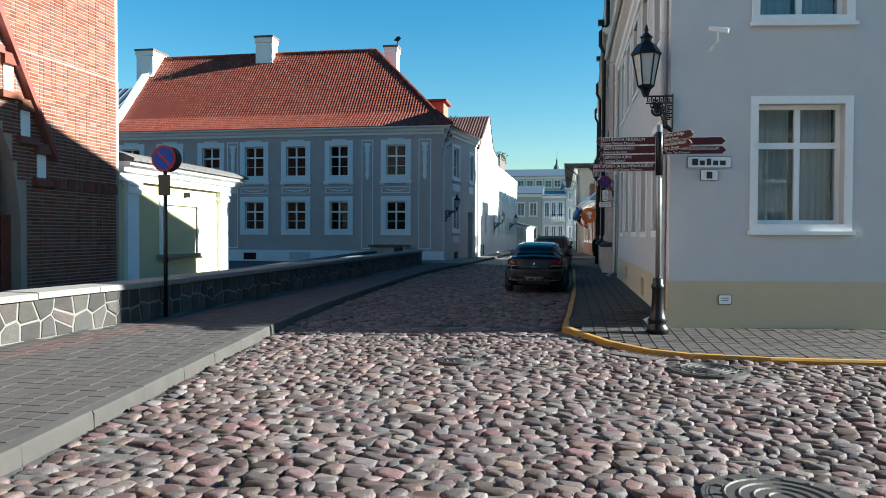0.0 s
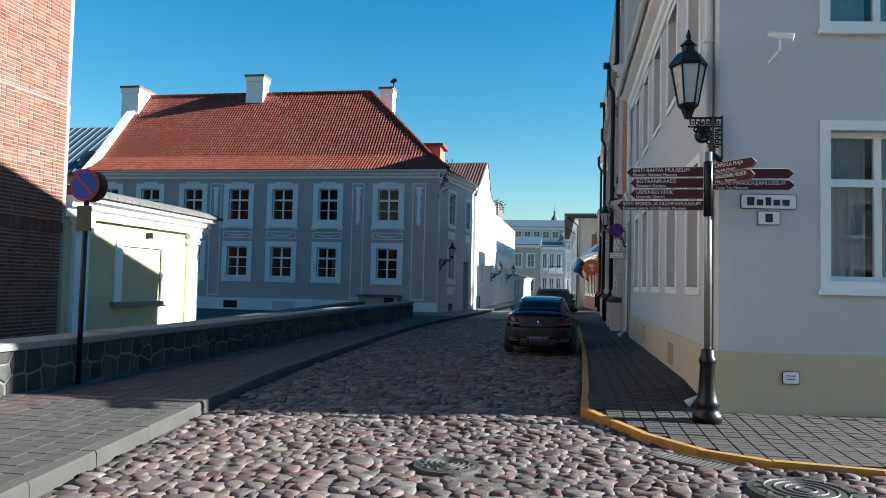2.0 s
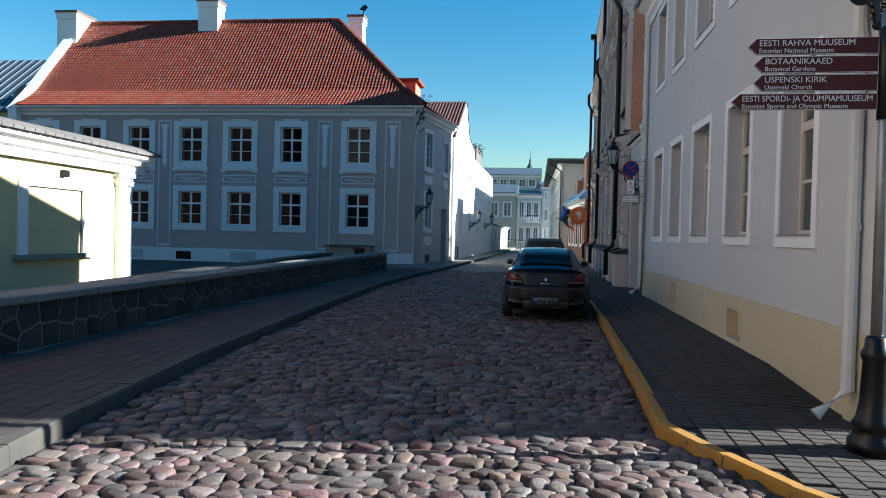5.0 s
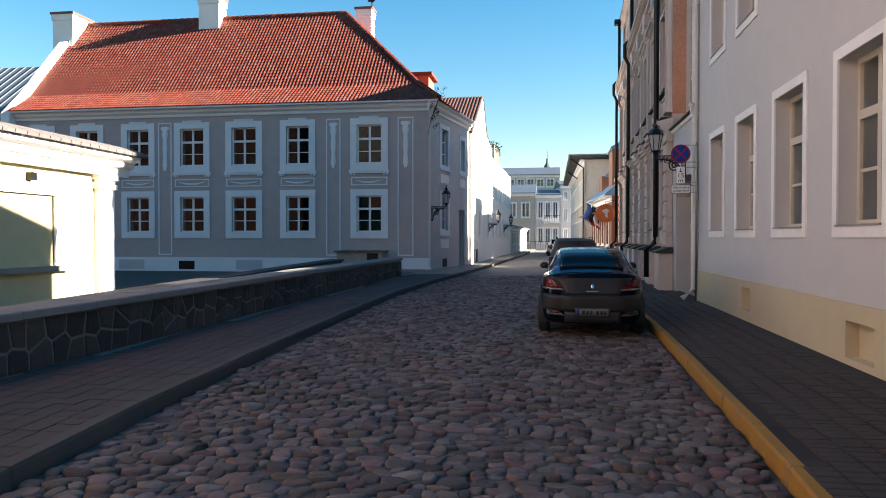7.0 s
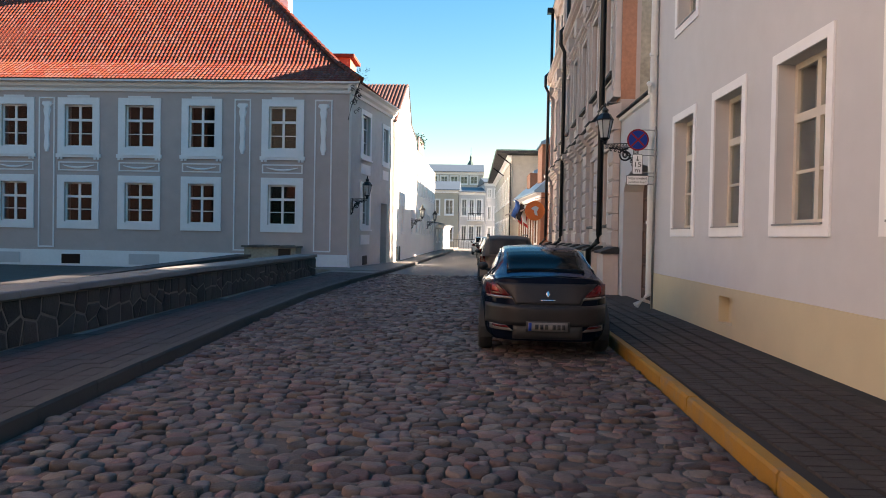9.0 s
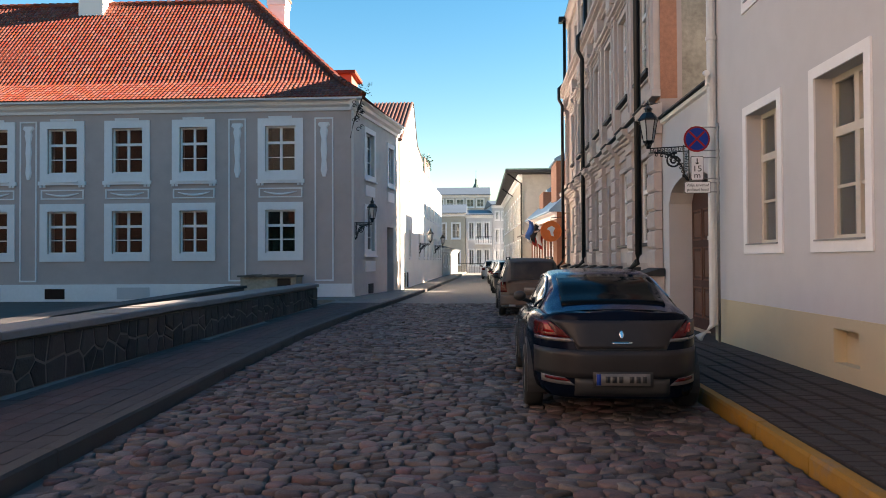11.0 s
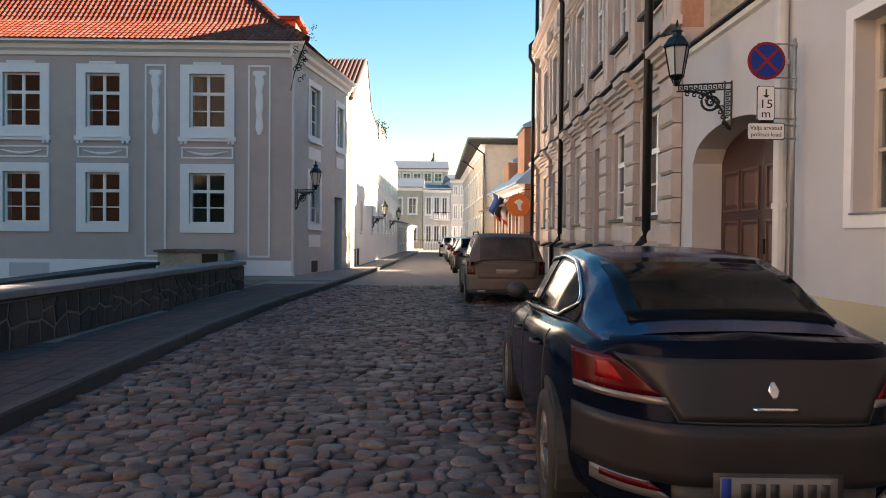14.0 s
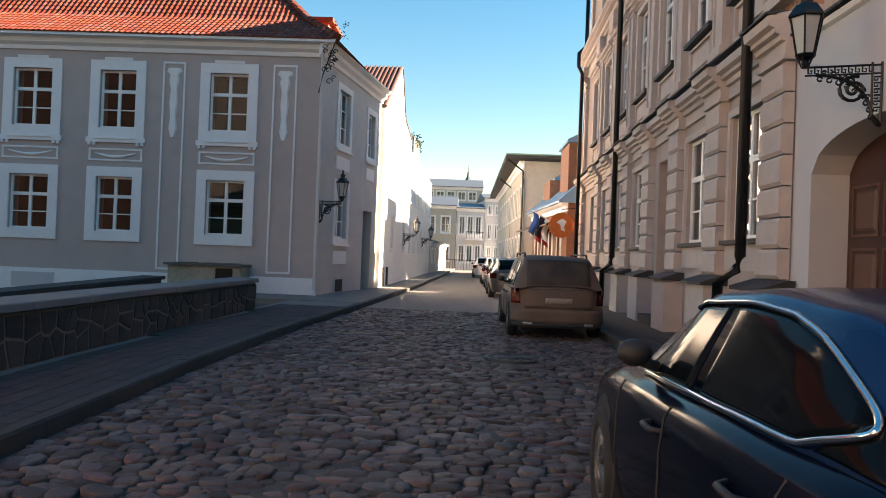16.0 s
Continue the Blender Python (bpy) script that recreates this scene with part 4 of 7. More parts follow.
# ---- brick church ----
church = thing("brick_church", "tall medieval red-brick church with recessed pointed portal under a gable", "church")
XC = -12.4
fc = F(XC, 0, 0, 1, 1, 0)
PC, PH = 12.3, 2.2       # portal centre and half-width
bm = bmesh.new()
box(bm, fc, PC + PH, 18.15, -3, 0, -0.3, 5.8)
box(bm, fc, -5, PC - PH, -3, 0, -0.3, 5.8)
lintel(bm, fc, PC, PH, 2.0, 3.4, 5.8, -3, 0, 20, pointed=True)
box(bm, fc, -5, 18.15, -6, -0.02, 5.8, 14)
box(bm, fc, -5, 18.1, -8, -3.01, -0.3, 5.79)
part("wall", bm, MORTAR, church, "red brick laid in pale mortar")
boxes("buttress", fc, BRICK, church, (18.151, 18.5, -3, -0.45, -0.3, 5.6))
# nave colour dulled so its reflection in the house windows stays dark
boxes("nave", fc, mat("dull_nave_brick", (0.11, 0.055, 0.042), 0.9, var=0.35, scale=3, bump=0.3), church, (-5, 18.0, -30, -8.01, -0.3, 15), (-5, 18.149, -8.0, -6.01, 5.81, 13.9))
for s, (hw, w) in enumerate(((1.9, -0.25), (1.6, -0.5), (1.3, -0.75))):
    bm = bmesh.new()
    box(bm, fc, PC + hw, PC + PH - 0.002, w - 0.25, w, -0.3, 2.0)
    box(bm, fc, PC - PH + 0.002, PC - hw, w - 0.25, w, -0.3, 2.0)
    lintel(bm, fc, PC, hw, 2.0, 3.4 * hw / PH, 5.3, w - 0.25, w, 20, pointed=True)
    part("portal_order", bm, BRICK, church)
boxes("portal_recess", fc, BRICK, church, (PC - 2, PC + 2, -1.3, -1.05, -0.3, 4.9))
bm = bmesh.new()
for s in (1, -1):
    prism(bm, [fc(PC + s * 3.2, 0.001, 3.3), fc(PC + s * 3.2, 0.001, 3.5), fc(PC, 0.001, 9.2), fc(PC, 0.001, 8.9)], [fc(PC + s * 3.2, 0.2, 3.3), fc(PC + s * 3.2, 0.2, 3.5), fc(PC, 0.2, 9.2), fc(PC, 0.2, 8.9)])
part("portal_gable", bm, BRICK, church, "projecting moulded brick gable edge over the portal")
for k in range(4):
    u, z = PC + 2.85 - k * 0.5, 2.75 + k * 0.95
    boxes("gable_niche", fc, PLASTER_BRIGHT, church, (u - 0.14, u + 0.14, 0.0, 0.03, z + 0.1, z + 0.7), label="small whitewashed blind niche")
    boxes("niche_ledge", fc, BRICK, church, (u - 0.28, u + 0.28, 0.0, 0.14, z - 0.06, z + 0.1))
    boxes("niche_block", fc, BRICK, church, (u - 0.2, u + 0.22, 0.0, 0.12, z + 0.7, z + 0.95))
for k in range(42):
    u = PC + PH + 0.4 + k * 0.075
    if u < 18.1:
        boxes("soldier_brick", fc, BRICK, church, (u, u + 0.062, 0.0, 0.035, 2.66, 2.9))

# ---- white house in the sun ----
wh = thing("white_house", "bright white plastered house in full sun", "house")
WA, WBq = (-5.87, 46.6), (-5.4, 75.0)
GABLE = [(0.0, 7.101), (0.0, 7.15), (0.5, 7.45), (5.0, 10.0), (5.4, 10.1), (7.4, 8.1), (11.0, 7.6), (11.0, 7.101)]    # street gable: u, z
Lw = math.dist(WA, WBq)
ux, uy = (WBq[0] - WA[0]) / Lw, (WBq[1] - WA[1]) / Lw
fw = F(*WA, ux, uy, uy, -ux)
wins = [(c, c + 0.75, 1.7, 3.1) for c in (3.2, 8.2, 11.4, 14.0, 16.4, 18.8, 21.2, 23.6, 26.0)] + [(c, c + 0.75, 4.4, 5.7) for c in (3.2, 8.2, 11.4, 14.0, 16.4, 18.8, 21.2, 23.6, 26.0)]
bm = bmesh.new()
sheet_wall(bm, fw, 0, Lw, 0, 7.1, 0.4, wins)
part("wall", bm, PLASTER_BRIGHT, wh)
boxes("wall", fw, PLASTER_BRIGHT, wh, (Lw - 0.4, Lw, -9, -0.41, 0, 7.1))
bm = bmesh.new()
prism(bm, [fw(u, 0, z) for u, z in GABLE], [fw(u, -0.35, z) for u, z in GABLE])
part("gable_wall", bm, PLASTER_BRIGHT, wh, "white street gable above the eaves")
boxes("wall", fw, PLASTER_BRIGHT, wh, (0.0, 0.4, -8, -0.41, 0, 7.1))
VERGE = [(0.0, 7.16), (0.5, 7.46), (5.0, 10.01), (5.4, 10.11), (7.4, 8.11), (11.0, 7.61)]
bm = bmesh.new()
for (ua, za), (ub, zb) in zip(VERGE, VERGE[1:]):
    prism(bm, [fw(ua, 0.06, za), fw(ub, 0.06, zb), fw(ub, 0.06, zb + 0.07), fw(ua, 0.06, za + 0.07)], [fw(ua, -7, za), fw(ub, -7, zb), fw(ub, -7, zb + 0.07), fw(ua, -7, za + 0.07)])
groof = part("gable_roof", bm, DARKTILE, wh, "brown-red tiled roof, coloured darker for shade, running back from the street gable")
# dark base and browned rolls carry the shade lying on this slope
for k in range(34):
    w = 0.0 - k * 0.2
    bm = bmesh.new()
    tube(bm, [fw(0.0, w, 7.24), fw(0.5, w, 7.54), fw(5.0, w, 10.09)], 0.06, 6)
    part("roll_tile", bm, TILE_SHADED, groof)
for w in wins:
    window(fw, wh, *w, 0.1, 0.1, WHITE_FR, 2, 2, proud=0.02)
bm = bmesh.new()
prism(bm, [fw(11.01, -0.06, 7.1), fw(11.01, -0.06, 7.14), fw(11.01, -4, 8.1), fw(11.01, -8, 7.1)], [fw(Lw, -0.06, 7.1), fw(Lw, -0.06, 7.14), fw(Lw, -4, 8.1), fw(Lw, -8, 7.1)])
part("roof", bm, METAL_ROOF, wh)
for u in (0.9, 2.1):
    boxes("cellar_hatch", fw, DARKTILE, wh, (u, u + 0.4, 0.002, 0.05, 0.15, 0.9))

# ---- grey metal-roofed building behind ----
back = thing("metal_roofed_building", "building with blue-grey standing-seam metal roof", "house")
boxes("wall", IDENT, PLASTER_Y, back, (-60, -28.6, 47, 58, 0, 8.6))
bm = bmesh.new()
prism(bm, [(-60, 46.6, 8.6), (-60, 52.5, 13.2), (-60, 58.4, 8.6)], [(-28.5, 46.6, 8.6), (-28.5, 52.5, 13.2), (-28.5, 58.4, 8.6)])
roofb = part("roof", bm, METAL_ROOF, back)
for k in range(24):
    x = -28.8 - k * 0.6
    bm = bmesh.new()
    prism(bm, [(x, 46.6, 8.6), (x, 46.6, 8.68), (x, 52.5, 13.28), (x, 52.5, 13.2)], [(x + 0.05, 46.6, 8.6), (x + 0.05, 46.6, 8.68), (x + 0.05, 52.5, 13.28), (x + 0.05, 52.5, 13.2)])
    part("seam", bm, METAL_ROOF, roofb)
bm = bmesh.new()
prism(bm, [(-33.2 + 1.0 * math.cos(a), 47.4, 9.3 + 1.1 * math.sin(a)) for a in [math.pi * k / 10 for k in range(11)]], [(-33.2 + 1.0 * math.cos(a), 49.5, 9.3 + 1.1 * math.sin(a)) for a in [math.pi * k / 10 for k in range(11)]])
part("dormer", bm, METAL_ROOF, back)
bm = bmesh.new()
prism(bm, [(-33.2 + 0.7 * math.cos(a), 47.36, 9.35 + 0.8 * math.sin(a)) for a in [math.pi * k / 10 for k in range(11)]], [(-33.2 + 0.7 * math.cos(a), 47.41, 9.35 + 0.8 * math.sin(a)) for a in [math.pi * k / 10 for k in range(11)]])
part("dormer_window", bm, WOOD_BR, back)


# ---- cars ----
def lerp(tab, y):
    """Rows (y, a, b, ...) read between two rows."""
    if y <= tab[0][0]:
        return tab[0][1:]
    for p, q in zip(tab, tab[1:]):
        if y <= q[0]:
            k = (y - p[0]) / (q[0] - p[0])
            k = k * k * (3 - 2 * k) * 0.5 + k * 0.5
            return tuple(a + (b - a) * k for a, b in zip(p[1:], q[1:]))
    return tab[-1][1:]


def paint(name, base, dust, amount, rough=0.32, coat=0.5, spec=0.5):
    m = mat(name, base, rough, metal=0.25, var=0.06, scale=5, spots=amount, spot_col=dust, spot_scale=0.9, coat=coat, spec=spec)
    for n in m.node_tree.nodes:
        if n.type == 'MAP_RANGE' and abs(n.inputs["From Min"].default_value - 0.52) < 1e-4:
            n.inputs["From Min"].default_value, n.inputs["From Max"].default_value = 0.3, 0.62
    return m


TYRE = mat("tyre_rubber", (0.018, 0.018, 0.018), 0.85, var=0.3, scale=30)
RIM = mat("alloy_rim", (0.17, 0.165, 0.16), 0.45, metal=0.6, var=0.15, scale=20, spots=0.4, spot_col=(0.15, 0.13, 0.11))
CHROME = mat("chrome_trim", (0.7, 0.7, 0.7), 0.15, metal=1.0, var=0.05, scale=20)
LAMP_R = mat("red_lamp_lens", (0.075, 0.002, 0.003), 0.25, var=0.35, scale=7, spec=0.2)
LAMP_R2 = mat("bright_red_lamp_lens", (0.24, 0.005, 0.007), 0.25, var=0.2, scale=9, spec=0.2)
LAMP_W = mat("clear_lamp_lens", (0.12, 0.10, 0.09), 0.2, var=0.15, scale=25, coat=0.5)
CAR_GLASS = mat("dark_car_glass", (0.004, 0.005, 0.006), 0.05, var=0.1, scale=3, spec=0.05)
DARK_PL = mat("dark_plastic", (0.02, 0.02, 0.02), 0.6, var=0.2, scale=20)
PLATE = mat("white_plate", (0.125, 0.12, 0.115), 0.5, var=0.1, scale=20, spots=0.3, spot_col=(0.17, 0.155, 0.14))


def grid(bm, rows, close=False):
    vs = [[bm.verts.new(p) for p in r] for r in rows]
    for a, b in zip(vs, vs[1:]):
        for i in range(len(a) - 1):
            bm.faces.new((a[i], a[i + 1], b[i + 1], b[i]))
    return vs


def solid_patch(fn, us, vs, depth, bm=None):
    """A thin shell over fn(u, v) -> (point, outward), depth thick."""
    bm = bm or bmesh.new()
    top = [[fn(u, v) for u in us] for v in vs]
    A = grid(bm, [[p for p, _ in r] for r in top])
    B = grid(bm, [[Vector(p) - Vector(n) * depth for p, n in r] for r in top])
    def edge(x, y):
        for (a, b), (c, d) in zip(zip(x, x[1:]), zip(y, y[1:])):
            bm.faces.new((a, b, d, c))
    edge(A[0], B[0]); edge(A[-1], B[-1]); edge([r[0] for r in A], [r[0] for r in B]); edge([r[-1] for r in A], [r[-1] for r in B])
    return bm


def lin(a, b, n):
    return [a + (b - a) * k / n for k in range(n + 1)]


def make_car(name, label, body, green, belt, lean, paint_body, paint_roof, wheels, windows, rear, seed=0, plan=0.27):
    """A car pointing along +y from its tail at y = 0. body rows: y, half-width, underside z, top z, shoulder z.
    green rows: y, half-width at the belt, belt z, half-width at the roof edge, roof z."""
    car = thing(name, label, "car", "parked cars")

    def ring(y):
        w, zb, zt, zs = lerp(body, y)
        return [(0.0, zb), (w * 0.86, zb), (w * 0.95, zb + 0.05), (w * 0.985, zb + 0.14), (w, zb + (zs - zb) * 0.45), (w * 0.995, zb + (zs - zb) * 0.75), (w * 0.975, zs - 0.04),
                (w * 0.945, zs), (w * 0.88, zs + (zt - zs) * 0.55), (w * 0.72, zs + (zt - zs) * 0.88), (w * 0.4, zt), (0.0, zt + 0.012)]
    L = body[-1][0]
    y0, y1 = plan + 0.03, L - 0.4

    def tail(x, z):
        """y of the rear surface."""
        w = lerp(body, y0)[0]
        return y0 * min(1, abs(x) / w) ** 4.5 + lean(z) * (1 - 0.55 * min(1, abs(x) / w) ** 3)
    rows = []
    for s in (0, 0.35, 0.6, 0.78, 0.9, 0.96):
        rows.append([(x * s, tail(x * s, z) if i not in (0,) else tail(x * s, z), z) for i, (x, z) in enumerate(ring(y0))])
    for y in lin(y0, y1, 26):
        rows.append([(x, max(y, tail(x, z)), z) for x, z in ring(y)])
    for s in (0.95, 0.85, 0.7, 0.4, 0):
        rows.append([(x * s, y1 + 0.4 * (1 - s ** 4), z * (0.97 if z > 0.5 else 1)) for x, z in ring(y1)])
    bm = bmesh.new()
    grid(bm, rows)
    grid(bm, [[(-x, y, z) for x, y, z in r] for r in rows])
    bmesh.ops.remove_doubles(bm, verts=bm.verts[:], dist=0.002)
    shell = part("body", bm, paint_body, car, smooth=True)

    # cabin
    def gp(y, s):
        """The cabin's right flank: s from belt to roof edge."""
        wb, zb, wr, zr = lerp(green, y)
        top = max(zr - 0.05, zb)
        return wb + (wr - wb) * (s ** 1.25), zb + (top - zb) * s
    bm = bmesh.new()
    gy0, gy1 = green[0][0], green[-1][0]
    rows = []
    for y in lin(gy0, gy1, 34):
        wb, zb, wr, zr = lerp(green, y)
        r = [(wb, zb - 0.1)] + [gp(y, s) for s in (0, 0.25, 0.5, 0.75, 1)] + [(wr * 0.95, zr - 0.018), (wr * 0.82, zr), (wr * 0.5, zr + 0.012), (0, zr + 0.018)]
        rows.append([(x, y, z) for x, z in r])
    grid(bm, rows); grid(bm, [[(-x, y, z) for x, y, z in r] for r in rows])
    bmesh.ops.remove_doubles(bm, verts=bm.verts[:], dist=0.002)
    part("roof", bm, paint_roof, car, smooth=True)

    for side in (1, -1):
        def flank(y, s, off=0.006):
            x, z = gp(y, s)
            return Vector((side * (x + off), y, z + off * 0.3)), Vector((side, 0, 0.3)).normalized()
        for (ya, yb, s0, s1, slant_a, slant_b, bulge) in windows:
            def fn(u, v):
                sa = s0 + (s1 - s0) * v
                ua, ub = ya + slant_a * v ** 3 - bulge * math.sin(math.pi * v ** 1.15), yb + slant_b * v
                return flank(ua + (ub - ua) * u, sa)
            win = part("side_window", solid_patch(fn, lin(0, 1, 10), lin(0, 1, 14), 0.01), CAR_GLASS, car, smooth=True)
        # bright line round the side windows
        if rear.get("chrome"):
            a, b = windows[-1], windows[0]
            path = [flank(y, 0.035, 0.012)[0] for y in lin(a[0] + 0.02, b[1], 16)]
            top = [flank(y, 0.97, 0.012)[0] for y in lin(a[0] + a[4] + 0.05, b[1] + b[5], 22)]
            bend = [flank(a[0] + a[4] * v ** 3 - a[6] * math.sin(math.pi * v ** 1.15), v, 0.012)[0] for v in lin(0.05, 0.97, 26)]
            bm = bmesh.new()
            tube(bm, path[::-1] + bend + top, 0.012, 8)
            part("window_trim", bm, CHROME, car, "bright chrome window trim", smooth=True)
        # mirror
        ym = rear["mirror"]
        x, z = gp(ym, 0.1)
        bm = bmesh.new()
        bmesh.ops.create_uvsphere(bm, u_segments=14, v_segments=9, radius=1, matrix=Matrix.Translation((side * (x + 0.125), ym, z + 0.09)) @ Matrix.Diagonal((0.09, 0.07, 0.07, 1)))
        tube(bm, [(side * x, ym + 0.03, z + 0.02), (side * (x + 0.1), ym + 0.02, z + 0.05)], 0.03, 6)
        part("wing_mirror", bm, DARK_PL, car, smooth=True)
        for yd in rear["handles"]:
            w, zb, zt, zs = lerp(body, yd)
            bm = bmesh.new()
            tube(bm, [(side * (w * 0.985), yd - 0.1, zs - 0.1), (side * (w + 0.03), yd - 0.06, zs - 0.1), (side * (w + 0.03), yd + 0.06, zs - 0.1), (side * (w * 0.985), yd + 0.1, zs - 0.1)], 0.014, 6)
            part("door_handle", bm, DARK_PL, car, smooth=True)
        for yd in rear["gaps"]:
            bm = bmesh.new()
            pts = []
            for k in range(7):
                r = ring(yd)[2 + k] if k < 6 else ring(yd)[7]
                pts.append((side * (r[0] + 0.0015), yd + rear.get("gap_lean", 0.0) * k / 6, r[1]))
            tube(bm, pts, 0.005, 4)
            part("door_gap", bm, DARK_PL, car)
        # wheels
        for yw, rad in wheels:
            w = lerp(body, yw)[0]
            bm = bmesh.new()
            zb = 0.0
            pts = [(side * (w + 0.002), yw + (rad + 0.065) * math.cos(a), rad + (rad + 0.065) * math.sin(a)) for a in lin(-0.35, math.pi + 0.35, 20)]
            prism(bm, pts, [(side * (w - 0.25), p[1], p[2]) for p in pts])
            part("wheel_arch", bm, DARK_PL, car)
            bm = bmesh.new()
            xs = side * (w - 0.17)
            prof = [(0.62, 0), (0.93, 0.0), (1.0, 0.03), (1.0, 0.17), (0.93, 0.2), (0.64, 0.195), (0.60, 0.15)]
            n = 26
            rs = [[(xs + side * d, yw + rad * r * math.cos(2 * math.pi * k / n), rad + rad * r * math.sin(2 * math.pi * k / n)) for k in range(n + 1)] for r, d in prof]
            grid(bm, rs)
            bmesh.ops.remove_doubles(bm, verts=bm.verts[:], dist=0.001)
            tyre = part("wheel", bm, TYRE, car, smooth=True)
            bm = bmesh.new()
            for k in range(5):
                a = 2 * math.pi * k / 5
                for off in (-0.17, 0.17):
                    p0 = (xs + side * 0.17, yw + rad * 0.1 * math.cos(a), rad + rad * 0.1 * math.sin(a))
                    p1 = (xs + side * 0.165, yw + rad * 0.62 * math.cos(a + off), rad + rad * 0.62 * math.sin(a + off))
                    tube(bm, [p0, p1], [0.03, 0.022], 6)
            tube(bm, [(xs + side * 0.14, yw, rad), (xs + side * 0.185, yw, rad)], [0.06, 0.05], 12)
            ringp = [(xs + side * 0.17, yw + rad * 0.62 * math.cos(a), rad + rad * 0.62 * math.sin(a)) for a in lin(0, 2 * math.pi, 24)]
            tube(bm, ringp, 0.018, 6)
            part("rim", bm, RIM, tyre, smooth=True)

    # rear window and windscreen
    def glassy(ya, yb, f):
        def fn(u, v):
            y = ya + (yb - ya) * v
            wb, zb, wr, zr = lerp(green, y)
            x = (2 * u - 1) * wr * f
            zz = zr + 0.018 * (1 - (2 * u - 1) ** 2) + 0.006
            return Vector((x, y, zz)), Vector((0, -0.5 if yb > ya else 0.5, 0.85))
        return solid_patch(fn, lin(0, 1, 12), lin(0, 1, 8), 0.012)
    part("rear_window", glassy(*rear["glass"]), CAR_GLASS, car, smooth=True)
    part("windscreen", glassy(*rear["screen"]), CAR_GLASS, car, smooth=True)

    def on_tail(x, z, off=0.006):
        return Vector((x, tail(x, z) - off, z)), Vector((0, -1, 0))

    def tail_part(pname, fnx, z0, z1, material, off=0.006, depth=0.02, nu=14, nv=6, parent=car, label=""):
        """fnx(v) -> (x0, x1) at height v of the way from z0 to z1."""
        def fn(u, v):
            xa, xb = fnx(v)
            return on_tail(xa + (xb - xa) * u, z0 + (z1 - z0) * v, off)
        return part(pname, solid_patch(fn, lin(0, 1, nu), lin(0, 1, nv), depth), material, parent, label, smooth=True)
    rear["build"](car, tail_part, on_tail, ring, tail)
    return car


# dusty dark-blue saloon
def saloon_rear(car, tail_part, on_tail, ring, tail):
    dusty = bpy.data.materials["dusty_grey_paint"]
    tail_part("rear_bumper", lambda v: (-0.835, 0.835), 0.44, 0.705, dusty, 0.022, 0.03, 26, 5)
    lid = tail_part("boot_lid", lambda v: (-0.43 - 0.24 * v ** 1.3, 0.43 + 0.24 * v ** 1.3), 0.72, 0.985, dusty, 0.012, 0.03, 20, 8)
    bm = bmesh.new()
    pts = [on_tail(-0.67, 0.985, 0.0)[0]] + [on_tail(-0.43 - 0.24 * v ** 1.3, 0.715 + 0.27 * v, 0.004)[0] for v in lin(1, 0, 8)] + [on_tail(x, 0.713, 0.004)[0] for x in lin(-0.36, 0.36, 6)] + [on_tail(0.43 + 0.24 * v ** 1.3, 0.715 + 0.27 * v, 0.004)[0] for v in lin(0, 1, 8)]
    tube(bm, pts, 0.007, 5)
    part("lid_gap", bm, DARK_PL, car)
    for s in (1, -1):
        def lens(a, b):
            return lambda v: (s * (a + 0.2 * v ** 1.2), s * b)
        lamp = tail_part("tail_lamp", lens(0.49, 0.83), 0.815, 0.972, LAMP_R, 0.018, 0.04, 12, 6, label="dark red tail lamp")
        tail_part("bright_segment", lambda v: (s * (0.64 + 0.06 * v), s * 0.75), 0.86, 0.95, LAMP_R2, 0.022, 0.008, 6, 4, lamp)
        tail_part("clear_strip", lambda v: (s * (0.46 + 0.02 * v), s * 0.83), 0.782, 0.815, LAMP_W, 0.018, 0.03, 12, 2, lamp, "clear strip under the red lens")
        tail_part("exhaust_trim", lambda v: (s * (0.46 + 0.1 * v), s * 0.77), 0.37, 0.44, RIM, 0.03, 0.03, 10, 3, label="dull chrome exhaust trim")
        tail_part("reflector", lambda v: (s * (0.5 + 0.05 * v), s * 0.74), 0.405, 0.435, LAMP_R, 0.034, 0.008, 8, 2)
    tail_part("diffuser", lambda v: (-0.46, 0.46), 0.26, 0.44, DARK_PL, 0.012, 0.03, 14, 3)
    tail_part("plate_recess", lambda v: (-0.29, 0.29), 0.36, 0.505, DARK_PL, 0.024, 0.02, 8, 3)
    plate = tail_part("number_plate", lambda v: (-0.26, 0.26), 0.375, 0.487, PLATE, 0.032, 0.008, 8, 2)
    tail_part("plate_band", lambda v: (-0.257, -0.215), 0.378, 0.484, SIGN_B, 0.034, 0.004, 2, 2, plate)
    for x0, x1 in ((-0.17, -0.125), (-0.105, -0.06), (-0.04, 0.0), (0.06, 0.105), (0.125, 0.165), (0.185, 0.225)):
        tail_part("plate_bar", lambda v: (x0, x1), 0.40, 0.462, TEXT_K, 0.034, 0.004, 2, 2, plate)
    badge = tail_part("badge", lambda v: (-0.026 + 0.036 * abs(v - 0.5), 0.026 - 0.036 * abs(v - 0.5)), 0.818, 0.892, CHROME, 0.022, 0.014, 4, 6, lid, "plain chrome badge")
    tail_part("badge_bar", lambda v: (-0.1, 0.1), 0.768, 0.782, CHROME, 0.018, 0.006, 6, 1, lid)


